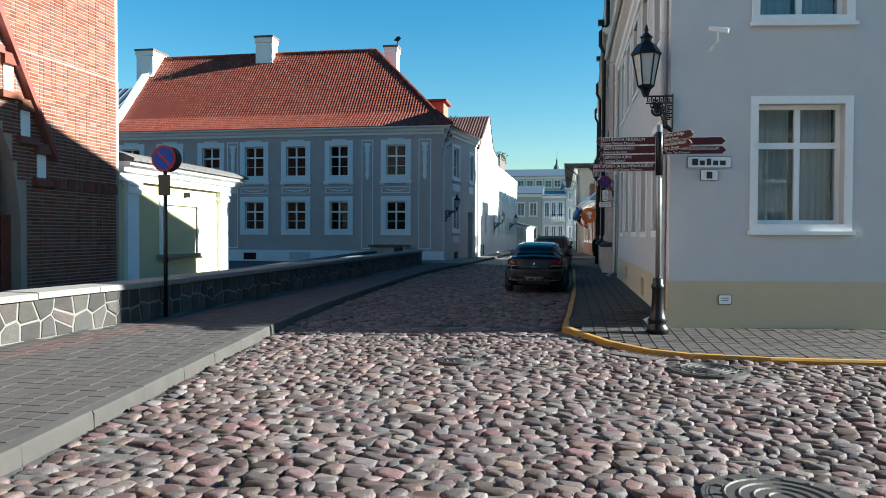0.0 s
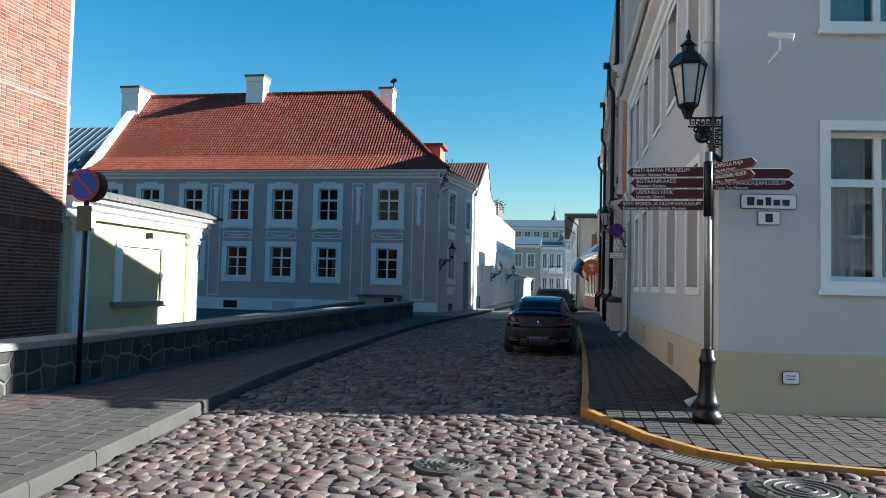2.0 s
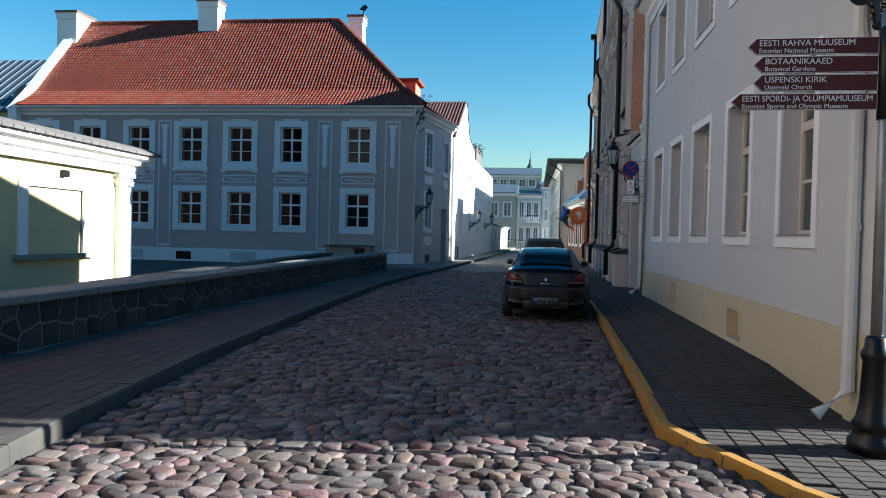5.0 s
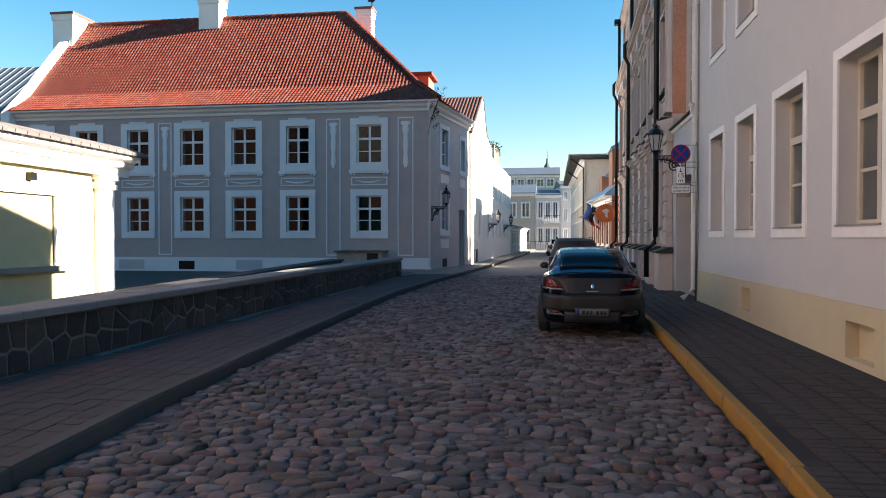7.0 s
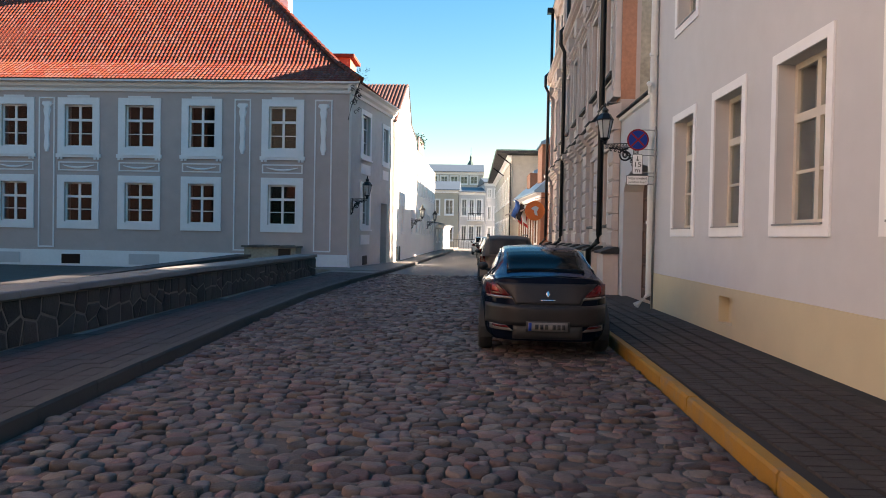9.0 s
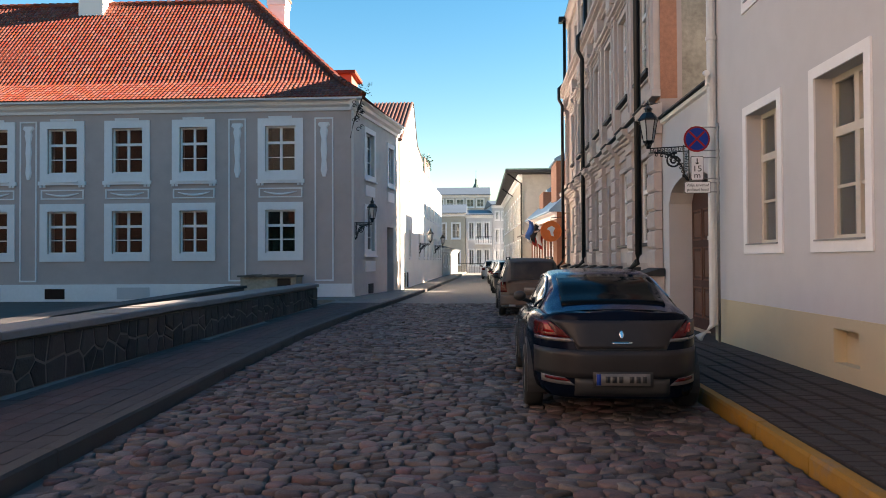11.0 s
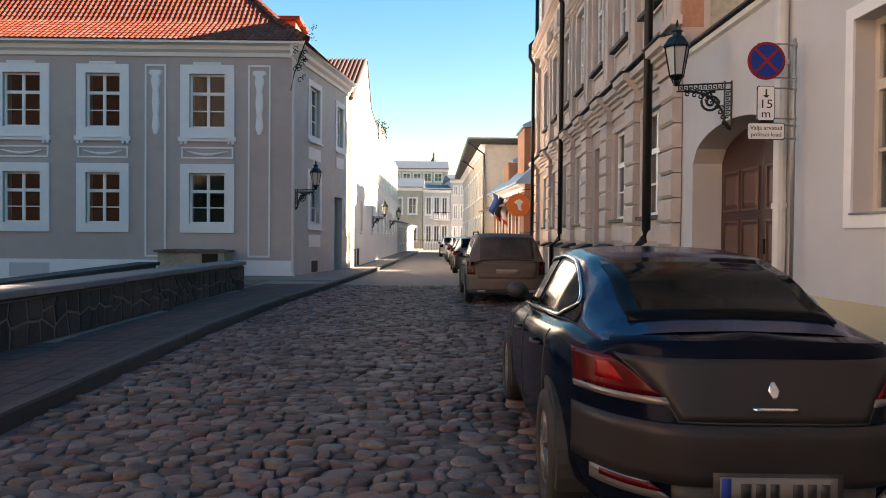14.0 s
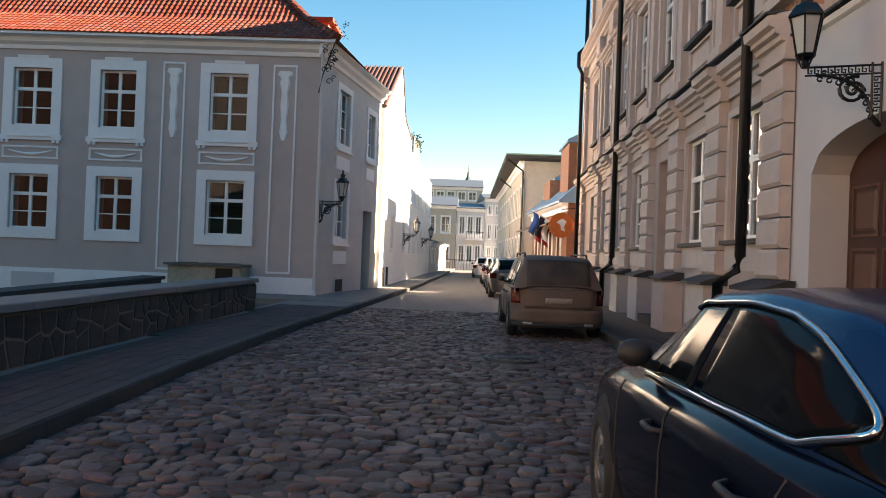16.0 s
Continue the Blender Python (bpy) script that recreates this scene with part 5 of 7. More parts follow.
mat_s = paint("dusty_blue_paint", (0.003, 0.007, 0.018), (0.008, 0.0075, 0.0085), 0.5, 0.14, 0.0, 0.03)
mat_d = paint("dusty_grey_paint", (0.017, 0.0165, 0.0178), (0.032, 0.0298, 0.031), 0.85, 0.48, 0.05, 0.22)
# cabin paint: extra blue in the base stands in for reflected sky
mat_r = paint("sky_tinted_blue_paint", (0.003, 0.02, 0.07), (0.004, 0.014, 0.04), 0.4, 0.18, 0.08, 0.2)
saloon = make_car("saloon_car", "dusty dark-blue four-door saloon parked at the kerb", 
    [(0.0, 0.83, 0.24, 1.0, 0.94), (0.55, 0.84, 0.24, 1.06, 0.965), (1.0, 0.895, 0.22, 1.085, 0.985), (1.8, 0.92, 0.20, 1.05, 0.97), (3.0, 0.92, 0.20, 0.99, 0.93), (3.8, 0.90, 0.21, 0.96, 0.87), (4.4, 0.86, 0.22, 0.86, 0.78), (4.8, 0.80, 0.25, 0.74, 0.66)],
    [(0.42, 0.70, 1.03, 0.60, 1.06), (0.75, 0.74, 1.05, 0.60, 1.17), (1.15, 0.765, 1.05, 0.59, 1.33), (1.6, 0.785, 1.03, 0.585, 1.43), (2.2, 0.79, 1.005, 0.59, 1.46), (2.8, 0.785, 0.98, 0.585, 1.43), (3.3, 0.77, 0.96, 0.60, 1.25), (3.85, 0.73, 0.94, 0.64, 0.97)],
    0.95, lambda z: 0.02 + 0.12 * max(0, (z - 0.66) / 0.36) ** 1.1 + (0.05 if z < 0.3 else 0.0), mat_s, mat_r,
    [(1.02, 0.335), (3.84, 0.335)],
    [(2.42, 3.35, 0.05, 0.95, 0.03, -0.42, 0.0), (0.94, 1.3, 0.03, 0.6, 0.2, -0.2, 0.0), (1.4, 2.37, 0.05, 0.95, 0.5, 0.03, 0.36)],
    {"chrome": True, "mirror": 3.05, "handles": (1.5, 2.5), "gaps": (1.25, 2.38, 3.4), "gap_lean": 0.02, "glass": (0.56, 1.42, 0.9), "screen": (3.72, 2.95, 0.9), "build": saloon_rear}, plan=0.55)
saloon.matrix_world = pose(-0.93, 19.40, 0, 0, 0, -1.2) @ Matrix.Diagonal((0.92, 0.89, 0.94, 1))


# tan dusty estate / off-roader
def suv_rear(car, tail_part, on_tail, ring, tail):
    dusty = bpy.data.materials["tan_dust_paint"]
    tail_part("rear_bumper", lambda v: (-0.91, 0.91), 0.34, 0.62, dusty, 0.03, 0.04, 24, 4)
    tail_part("bumper_trim", lambda v: (-0.88, 0.88), 0.27, 0.34, DARK_PL, 0.03, 0.04, 20, 2)
    tg = tail_part("tailgate", lambda v: (-0.66 - 0.06 * v, 0.66 + 0.06 * v), 0.64, 1.02, dusty, 0.012, 0.03, 16, 6)
    pl = tail_part("number_plate", lambda v: (-0.26, 0.26), 0.74, 0.85, mat("dusty_plate", (0.26, 0.2, 0.16), 0.7, var=0.15, scale=12), 0.02, 0.01, 6, 2, tg)
    for s in (1, -1):
        tail_part("tail_lamp", lambda v: (s * (0.73 + 0.03 * v), s * 0.905), 0.72, 1.02, LAMP_R, 0.014, 0.03, 8, 6, label="red tail lamp")
        tail_part("exhaust_pipe", lambda v: (s * 0.5, s * 0.68), 0.3, 0.36, STEEL, 0.04, 0.03, 6, 2)
    bm = bmesh.new()
    tube(bm, [on_tail(x, 1.02, 0.004)[0] for x in lin(-0.7, 0.7, 8)], 0.006, 4)
    part("lid_gap", bm, DARK_PL, car)


mat_t = paint("tan_dust_paint", (0.11, 0.074, 0.056), (0.17, 0.115, 0.09), 0.9, 0.65, 0.0, 0.2)
DUSTGLASS = paint("dusty_glass", (0.03, 0.024, 0.021), (0.11, 0.078, 0.062), 0.85, 0.5, 0.0, 0.15)
suv = make_car("estate_car", "tan dust-covered tall estate car parked at the kerb",
    [(0.0, 0.88, 0.26, 1.05, 0.98), (0.4, 0.90, 0.25, 1.06, 0.99), (2.0, 0.92, 0.24, 1.05, 0.98), (3.4, 0.91, 0.24, 1.03, 0.95), (4.2, 0.88, 0.25, 0.95, 0.86), (4.7, 0.84, 0.28, 0.82, 0.74)],
    [(0.07, 0.84, 1.03, 0.68, 1.07), (0.16, 0.85, 1.03, 0.67, 1.3), (0.31, 0.86, 1.03, 0.66, 1.6), (0.7, 0.865, 1.02, 0.67, 1.68), (2.0, 0.86, 1.0, 0.67, 1.70), (2.7, 0.85, 0.99, 0.66, 1.66), (3.2, 0.84, 0.98, 0.68, 1.4), (3.75, 0.8, 0.97, 0.7, 1.03)],
    1.0, lambda z: 0.02 + 0.05 * max(0, (z - 0.6) / 0.4), mat_t, mat_t, [(0.9, 0.36), (3.75, 0.36)],
    [(2.35, 3.2, 0.06, 0.92, 0.05, -0.3, 0), (1.4, 2.27, 0.06, 0.92, 0.02, 0.03, 0), (0.45, 1.32, 0.08, 0.9, 0.15, 0.02, 0)],
    {"mirror": 2.95, "handles": (1.5, 2.45), "gaps": (1.36, 2.3, 3.3), "glass": (0.08, 0.30, 0.92), "screen": (3.65, 2.78, 0.92), "build": suv_rear})
suv.matrix_world = pose(-0.8, 31.65, 0, 0, 0, 0.4) @ Matrix.Diagonal((0.93, 0.95, 0.9, 1))
for c in suv.children:
    if c.name.startswith("rear_window"):
        c.data.materials.clear(); c.data.materials.append(DUSTGLASS)
for s in (1, -1):
    bm = bmesh.new()
    tube(bm, [(s * 0.62, 0.7, 1.66), (s * 0.62, 0.75, 1.735), (s * 0.62, 2.6, 1.745), (s * 0.62, 2.65, 1.66)], 0.02, 6)
    rail = part("roof_rail", bm, DARK_PL, suv, smooth=True)


def plain_rear(car, tail_part, on_tail, ring, tail):
    for s in (1, -1):
        tail_part("tail_lamp", lambda v: (s * 0.62, s * 0.86), 0.72, 0.92, LAMP_R, 0.012, 0.03, 6, 3)
    tail_part("number_plate", lambda v: (-0.26, 0.26), 0.5, 0.61, PLATE, 0.012, 0.01, 4, 2)


for name, label, col, y, x in (("hatchback_car", "dark grey hatchback parked at the kerb", (0.05, 0.05, 0.055), 44.5, -0.75), ("hatchback_car", "black hatchback parked at the kerb", (0.015, 0.015, 0.018), 50.5, -0.7),
                               ("hatchback_car", "silver hatchback parked at the kerb", (0.35, 0.36, 0.38), 57.0, -0.75), ("hatchback_car", "pale silver hatchback parked far down the street", (0.42, 0.43, 0.45), 69.0, -1.1)):
    pm = paint("paint_" + str(int(y)), col, (0.2, 0.17, 0.14), 0.35)
    c = make_car(name, label,
        [(0.0, 0.82, 0.24, 0.92, 0.86), (0.4, 0.84, 0.22, 0.95, 0.88), (2.0, 0.86, 0.2, 0.94, 0.88), (3.1, 0.85, 0.2, 0.9, 0.84), (4.0, 0.78, 0.24, 0.72, 0.66)],
        [(0.1, 0.78, 0.93, 0.58, 0.98), (0.3, 0.79, 0.93, 0.58, 1.2), (0.6, 0.8, 0.93, 0.58, 1.4), (1.4, 0.8, 0.92, 0.59, 1.47), (2.2, 0.79, 0.9, 0.58, 1.42), (3.1, 0.74, 0.88, 0.6, 0.92)],
        0.9, lambda z: 0.02 + 0.06 * max(0, (z - 0.6) / 0.4), pm, pm, [(0.7, 0.3), (3.2, 0.3)],
        [(1.55, 2.5, 0.06, 0.92, 0.03, -0.3, 0), (0.6, 1.48, 0.06, 0.92, 0.1, 0.02, 0)],
        {"mirror": 2.3, "handles": (0.8, 1.7), "gaps": (1.5,), "glass": (0.15, 0.56, 0.93), "screen": (3.0, 2.28, 0.9), "build": plain_rear})
    c.matrix_world = pose(x, y, 0, 0, 0, 0.3)


# ---- rubble wall beside the pavement ----
WLINE = [(-8.1, -6.0), (-7.75, 3.0), (-7.42, 8.3), (-7.2, 11.3), (WL, 14.0), (-7.2, 34.7)]
rub = tagged(new("rubble_wall"), "low wall of mortared field stones with concrete coping", "wall", kind="structure")
for (xa, ya), (xb, yb) in zip(WLINE, WLINE[1:]):
    bm = bmesh.new()
    prism(bm, [(xa, ya, 0), (xb, yb, 0), (xb - 0.45, yb, 0), (xa - 0.45, ya, 0)], [(xa, ya, 0.655), (xb, yb, 0.70), (xb - 0.45, yb, 0.70), (xa - 0.45, ya, 0.655)])
    part("wall_core", bm, FMORTAR, rub)


def wall_x(y):
    return poly_x(WLINE, y)


y = -5.0
while y < 34.6:
    l = min(1.25 + random.uniform(-0.08, 0.08), 34.76 - y)
    xa, xb = wall_x(y), wall_x(y + l)
    o = random.uniform(-0.006, 0.006)
    z = 0.655 + 0.045 * min(1, max(0, (y - 5) / 20)) + o
    bm = bmesh.new()
    prof = [(0.06, z), (0.06, z + 0.075), (0.045, z + 0.09), (-0.5, z + 0.1), (-0.51, z)]
    prism(bm, [(xa + w, y + 0.006, q) for w, q in prof], [(xb + w, y + l - 0.006, q) for w, q in prof])
    part("coping_slab", bm, CAP, rub)
    y += l


def clip(poly, px, py, nx, ny):
    """The part of poly on the side (p - (px, py)) . n <= 0."""
    out = []
    for i, a in enumerate(poly):
        b = poly[(i + 1) % len(poly)]
        da, db = (a[0] - px) * nx + (a[1] - py) * ny, (b[0] - px) * nx + (b[1] - py) * ny
        if da <= 0:
            out.append(a)
        if da * db < 0:
            k = da / (da - db)
            out.append((a[0] + (b[0] - a[0]) * k, a[1] + (b[1] - a[1]) * k))
    return out


rng = random.Random(5)
seeds = []
u = 4.0
while u < 34.6:
    n = rng.choice((2, 2, 2, 3))
    for k in range(n):
        seeds.append((u + rng.uniform(-0.09, 0.09), 0.1 + 0.56 * (k + 0.5) / n + rng.uniform(-0.06, 0.06)))
    u += rng.uniform(0.24, 0.4)
for i, (su, sz) in enumerate(seeds):
    poly = [(su - 0.5, 0.1), (su + 0.5, 0.1), (su + 0.5, 0.655), (su - 0.5, 0.655)]
    for j, (tu, tz) in enumerate(seeds):
        if i != j and abs(tu - su) < 1.0:
            d = math.hypot(tu - su, tz - sz)
            nx_, ny_ = (tu - su) / d, (tz - sz) / d
            poly = clip(poly, (su + tu) / 2 - nx_ * 0.011, (sz + tz) / 2 - ny_ * 0.011, nx_, ny_)
    if len(poly) < 3:
        continue
    poly = [p for k, p in enumerate(poly) if math.dist(p, poly[k - 1]) > 0.02]
    if len(poly) < 3:
        continue
    cu, cz = sum(p[0] for p in poly) / len(poly), sum(p[1] for p in poly) / len(poly)
    d = rng.uniform(0.008, 0.026)
    bm = bmesh.new()
    r0 = [bm.verts.new((wall_x(p[0]) - 0.02, p[0], p[1])) for p in poly]
    r1 = [bm.verts.new((wall_x(p[0]) + d * 0.7, cu + (p[0] - cu) * 0.93, cz + (p[1] - cz) * 0.93)) for p in poly]
    r2 = [bm.verts.new((wall_x(p[0]) + d + rng.uniform(-0.006, 0.006), cu + (p[0] - cu) * 0.72, cz + (p[1] - cz) * 0.72)) for p in poly]
    n = len(poly)
    for a, b in ((r0, r1), (r1, r2)):
        for k in range(n):
            bm.faces.new((a[k], a[(k + 1) % n], b[(k + 1) % n], b[k]))
    bm.faces.new(r2)
    part("stone", bm, FSTONE, rub)

par = tagged(new("rear_parapet"), "second low plastered parapet with dark coping behind the rubble wall", "wall", kind="structure")
bm = bmesh.new()
prism(bm, [(-10.3, 19, 0), (-9.9, 19, 0), (-9.9, 36, 0), (-10.3, 36, 0)], [(-10.3, 19, 0.36), (-9.9, 19, 0.36), (-9.9, 36, 0.62), (-10.3, 36, 0.62)])
part("wall_core", bm, FMORTAR, par)
bm = bmesh.new()
prism(bm, [(-10.38, 19, 0.36), (-9.82, 19, 0.36), (-9.82, 36.05, 0.62), (-10.38, 36.05, 0.62)], [(-10.38, 19, 0.44), (-9.82, 19, 0.44), (-9.82, 36.05, 0.7), (-10.38, 36.05, 0.7)])
part("coping_slab", bm, DARKTILE, par)

# cellar hatch below the facade
hatch = thing("cellar_hatch", "weathered masonry cellar hatch with plank lid against the grey facade", "hatch")
OLDW = mat("weathered_wood", (0.13, 0.115, 0.10), 0.9, var=0.35, scale=9, bump=0.4, bscale=40)
boxes("hatch_base", IDENT, ROUGH, hatch, (-11.1, -9.0, 39.2, 40.13, 0.0, 0.9))
for k in range(7):
    boxes("lid_plank", IDENT, OLDW, hatch, (-11.2 + k * 0.325, -10.88 + k * 0.325, 39.1, 40.13, 0.902, 0.97 + 0.02 * (k % 2)))
# black sheet on the solid base gives the darkness of an opening
boxes("hatch_opening", IDENT, BLACK, hatch, (-9.7, -9.2, 39.185, 39.199, 0.5, 0.85))

# ---- street furniture ----
def arrow_sign(post, m, length, h, lines, sizes, flip, right):
    """One finger board; m carries it to its place, its face looking along -y. It points to -x, or to +x."""
    s = 1 if right else -1
    bm = bmesh.new()
    pts = [(s * 0.03, -h / 2), (s * (length - h * 0.5), -h / 2), (s * length, 0), (s * (length - h * 0.5), h / 2), (s * 0.03, h / 2)]
    prism(bm, [m @ Vector((x, -0.012, z)) for x, z in pts], [m @ Vector((x, 0.012, z)) for x, z in pts])
    board = part("finger_board", bm, RED_SIGN, post)
    bm = bmesh.new()
    edge = [m @ Vector((x, -0.012, z)) for x, z in pts]
    tube(bm, edge + [edge[0]], 0.002, 4)
    part("board_edge", bm, TEXT_W, board)
    for (text, zoff, size), wide in zip(lines, sizes):
        cu = bpy.data.curves.new("lettering", 'FONT')
        cu.body, cu.size, cu.extrude, cu.align_x = text, size, 0.001, 'LEFT'
        cu.materials.append(TEXT_W)
        t = new("lettering", cu)
        bpy.context.view_layer.update()
        k = min(1.0, wide / max(t.dimensions.x, 0.01))
        x0 = 0.06 if right else -(length - h * 0.62)
        t.matrix_world = m @ Matrix.Translation((x0, -0.0145, zoff)) @ Matrix.Rotation(radians(90), 4, 'X') @ Matrix.Diagonal((k, 1, 1, 1))
        t.parent = board
    return board


post = thing("fingerpost", "black cast-iron signpost with maroon direction boards on the pavement corner", "signpost")
PX, PY = 1.36, 11.5
bm = bmesh.new()
lathe(bm, PX, PY, [(0.17, 0.07), (0.17, 0.17), (0.14, 0.2), (0.135, 0.26), (0.15, 0.28), (0.12, 0.33), (0.1, 0.45), (0.085, 0.75), (0.1, 0.78), (0.1, 0.82), (0.08, 0.85), (0.075, 0.92), (0.05, 0.94)], 28)
part("base", bm, BLACK, post, "moulded black cast-iron base", smooth=True)
bm = bmesh.new()
lathe(bm, PX, PY, [(0.042, 0.92), (0.042, 3.3)], 14)
part("pole", bm, STEEL, post, "bare galvanised pole", smooth=True)
bm = bmesh.new()
lathe(bm, PX, PY, [(0.055, 2.52), (0.055, 3.18), (0.03, 3.2)], 14)
part("sleeve", bm, BLACK, post, smooth=True)
HB = 0.118
rows_l = [(3.06, 0.93, "EESTI RAHVA MUUSEUM", "Estonian National Museum", 0.78, 0.68), (2.925, 0.885, "BOTAANIKAAED", "Botanical Gardens", 0.52, 0.48), (2.79, 0.885, "USPENSKI KIRIK", "Uspenski Church", 0.54, 0.44), (2.65, 1.04, "EESTI SPORDI- JA OLÜMPIAMUUSEUM", "Estonian Sports and Olympic Museum", 0.9, 0.82)]
for z, l, a, b, wa, wb_ in rows_l:
    arrow_sign(post, pose(PX - 0.03, PY, z, 0, 0, -1.5), l, HB, [(a, 0.003, 0.062), (b, -0.048, 0.048)], (wa, wb_), False, False)
for z, l, a, b, wa, wb_ in ((3.09, 0.55, "UPPSALA MAJA", "Uppsala House", 0.4, 0.3), (2.955, 0.53, "LINNAKODANIKU MUUSEUM", "19th c. Museum", 0.44, 0.32)):
    arrow_sign(post, pose(PX + 0.03, PY - 0.03, z, 0, 0, -52), l * 1.15, HB, [(a, 0.003, 0.062), (b, -0.048, 0.048)], (wa, wb_), False, True)
arrow_sign(post, pose(PX + 0.03, PY + 0.06, 3.05, 0, 0, 2), 0.96, HB, [], (), False, True)
arrow_sign(post, pose(PX + 0.03, PY + 0.06, 2.91, 0, 0, 2), 0.97, HB, [("TARTU MÄNGUASJAMUUSEUM", 0.003, 0.062), ("Tartu Toy Museum", -0.048, 0.048)], (0.8, 0.42), False, True)


def round_rect(w, h, r, n=4):
    pts = []
    for cx, cz, a0 in ((w / 2 - r, h / 2 - r, 0), (-w / 2 + r, h / 2 - r, 90), (-w / 2 + r, -h / 2 + r, 180), (w / 2 - r, -h / 2 + r, 270)):
        for k in range(n + 1):
            a = radians(a0 + 90 * k / n)
            pts.append((cx + r * math.cos(a), cz + r * math.sin(a)))
    return pts


def plate_on(name, label, category, cx, y, cz, w, h, face, rim, kind_bars=(), texts=(), r=0.02, parent=None):
    """A flat plate that looks along -y, its rim a little larger than its face; bars and words stand on it."""
    t = thing(name, label, category) if parent is None else parent
    for nm, m_, ww, hh, off in (("rim_plate", rim, w, h, 0.0), ("face_plate", face, w - 0.016, h - 0.016, 0.004)):
        bm = bmesh.new()
        pts = round_rect(ww, hh, r)
        prism(bm, [(cx + a, y - off - 0.004, cz + b) for a, b in pts], [(cx + a, y - off + 0.006, cz + b) for a, b in pts])
        pl = part(nm, bm, m_, t)
    for a0, a1, b0, b1 in kind_bars:
        boxes("letter_bar", IDENT, TEXT_K, t, (cx + a0, cx + a1, y - 0.013, y - 0.0082, cz + b0, cz + b1))
    for text, ox, oz, size, width in texts:
        cu = bpy.data.curves.new("lettering", 'FONT')
        cu.body, cu.size, cu.extrude, cu.align_x = text, size, 0.001, 'CENTER'
        cu.materials.append(TEXT_K)
        o = new("lettering", cu)
        bpy.context.view_layer.update()
        k = min(1.3, width / max(o.dimensions.x, 0.01))
        o.matrix_world = Matrix.Translation((cx + ox, y - 0.011, cz + oz)) @ Matrix.Rotation(radians(90), 4, 'X') @ Matrix.Diagonal((k, 1, 1, 1))
        o.parent = t
    return t


def turned(t, x):
    """Turn a plate with the slanting house front, about its own place, and set it on the wall."""
    o = Vector((x, Y7 - 0.02, 0))
    t.matrix_world = Matrix.Translation(o + Vector((0, 0.125 * (x - X7), 0))) @ Matrix.Rotation(FT, 4, 'Z') @ Matrix.Translation(-o)


SN = [(-0.27, -0.18), (-0.15, -0.07), (-0.04, 0.03), (0.06, 0.14), (0.17, 0.26)]
turned(plate_on("street_name_sign", "white street-name sign with black rim on the pale house wall", "sign", 2.215, Y7 - 0.02, 2.78, 0.70, 0.19, SIGN_W, BLACK, [(a, b, -0.05, 0.055 if i in (0, 2) else 0.025) for i, (a, b) in enumerate(SN)]), 2.215)
turned(plate_on("house_number_sign", "small white number plate with black rim under the street sign", "sign", 2.22, Y7 - 0.02, 2.57, 0.28, 0.18, SIGN_W, BLACK, [(-0.045, 0.045, -0.055, 0.055)], r=0.005), 2.22)
turned(plate_on("survey_plate", "small white plate with dark frame on the plinth", "plate", 2.48, Y7 - 0.045, 0.56, 0.21, 0.16, SIGN_W, BLACK, [(-0.06, 0.06, 0.02, 0.03), (-0.06, 0.05, -0.02, -0.01)]), 2.48)


def disc(bm, cx, y, cz, r, t, n=28, ry=None):
    prism(bm, [(cx + r * math.cos(2 * math.pi * k / n), y - t, cz + r * math.sin(2 * math.pi * k / n)) for k in range(n)], [(cx + r * math.cos(2 * math.pi * k / n), y + t, cz + r * math.sin(2 * math.pi * k / n)) for k in range(n)])


def no_stop(parent, cx, y, cz, r, cross):
    bm = bmesh.new(); disc(bm, cx, y, cz, r, 0.008)
    d = part("sign_disc", bm, SIGN_R, parent, "round blue sign with red rim and bar")
    bm = bmesh.new(); disc(bm, cx, y - 0.006, cz, r * 0.86, 0.006)
    part("blue_field", bm, SIGN_B, d)
    for a in ((45, -45) if cross else (-45,)):
        c, s = math.cos(radians(a)), math.sin(radians(a))
        q = [(-r * 0.82, -r * 0.07), (r * 0.82, -r * 0.07), (r * 0.82, r * 0.07), (-r * 0.82, r * 0.07)]
        o = 0.013 if a > 0 else 0.0145
        bm = bmesh.new()
        prism(bm, [(cx + u * c - v * s, y - o, cz + u * s + v * c) for u, v in q], [(cx + u * c - v * s, y - 0.008, cz + u * s + v * c) for u, v in q])
        part("red_bar", bm, SIGN_R, d)
    return d


pp = thing("no_parking_sign", "round no-parking sign on a dark pole beside the rubble wall", "road sign")
bm = bmesh.new(); lathe(bm, -7.02, 11.6, [(0.036, 0.1), (0.036, 3.0)], 12)
part("pole", bm, BLACK, pp, smooth=True)
no_stop(pp, -7.02, 11.55, 2.91, 0.23, False)
boxes("sign_back", IDENT, BLACK, pp, (-7.12, -6.9, 11.54, 11.56, 2.26, 2.62), label="dark back of a small plate")
bm = bmesh.new(); disc(bm, -6.96, 11.66, 2.9, 0.22, 0.006)
part("sign_back", bm, DARKTILE, pp)

ns = thing("no_stopping_sign", "no-stopping sign with two white plates on a pipe bracket", "road sign")
no_stop(ns, 1.15, 24.07, 3.335, 0.2, True)
plate_on("", "", "", 1.15, 24.07, 2.885, 0.19, 0.37, SIGN_W, BLACK, [(-0.008, 0.008, 0.07, 0.15), (-0.03, 0.03, 0.075, 0.085), (-0.018, 0.018, 0.062, 0.075)], [("15", 0, -0.05, 0.13, 0.11), ("m", 0, -0.15, 0.12, 0.09)], parent=ns)
plate_on("", "", "", 1.155, 24.07, 2.59, 0.4, 0.18, SIGN_W, BLACK, (), [("Välja arvatud", 0, 0.015, 0.062, 0.34), ("politsei load", 0, -0.055, 0.062, 0.32)], parent=ns)
bm = bmesh.new()
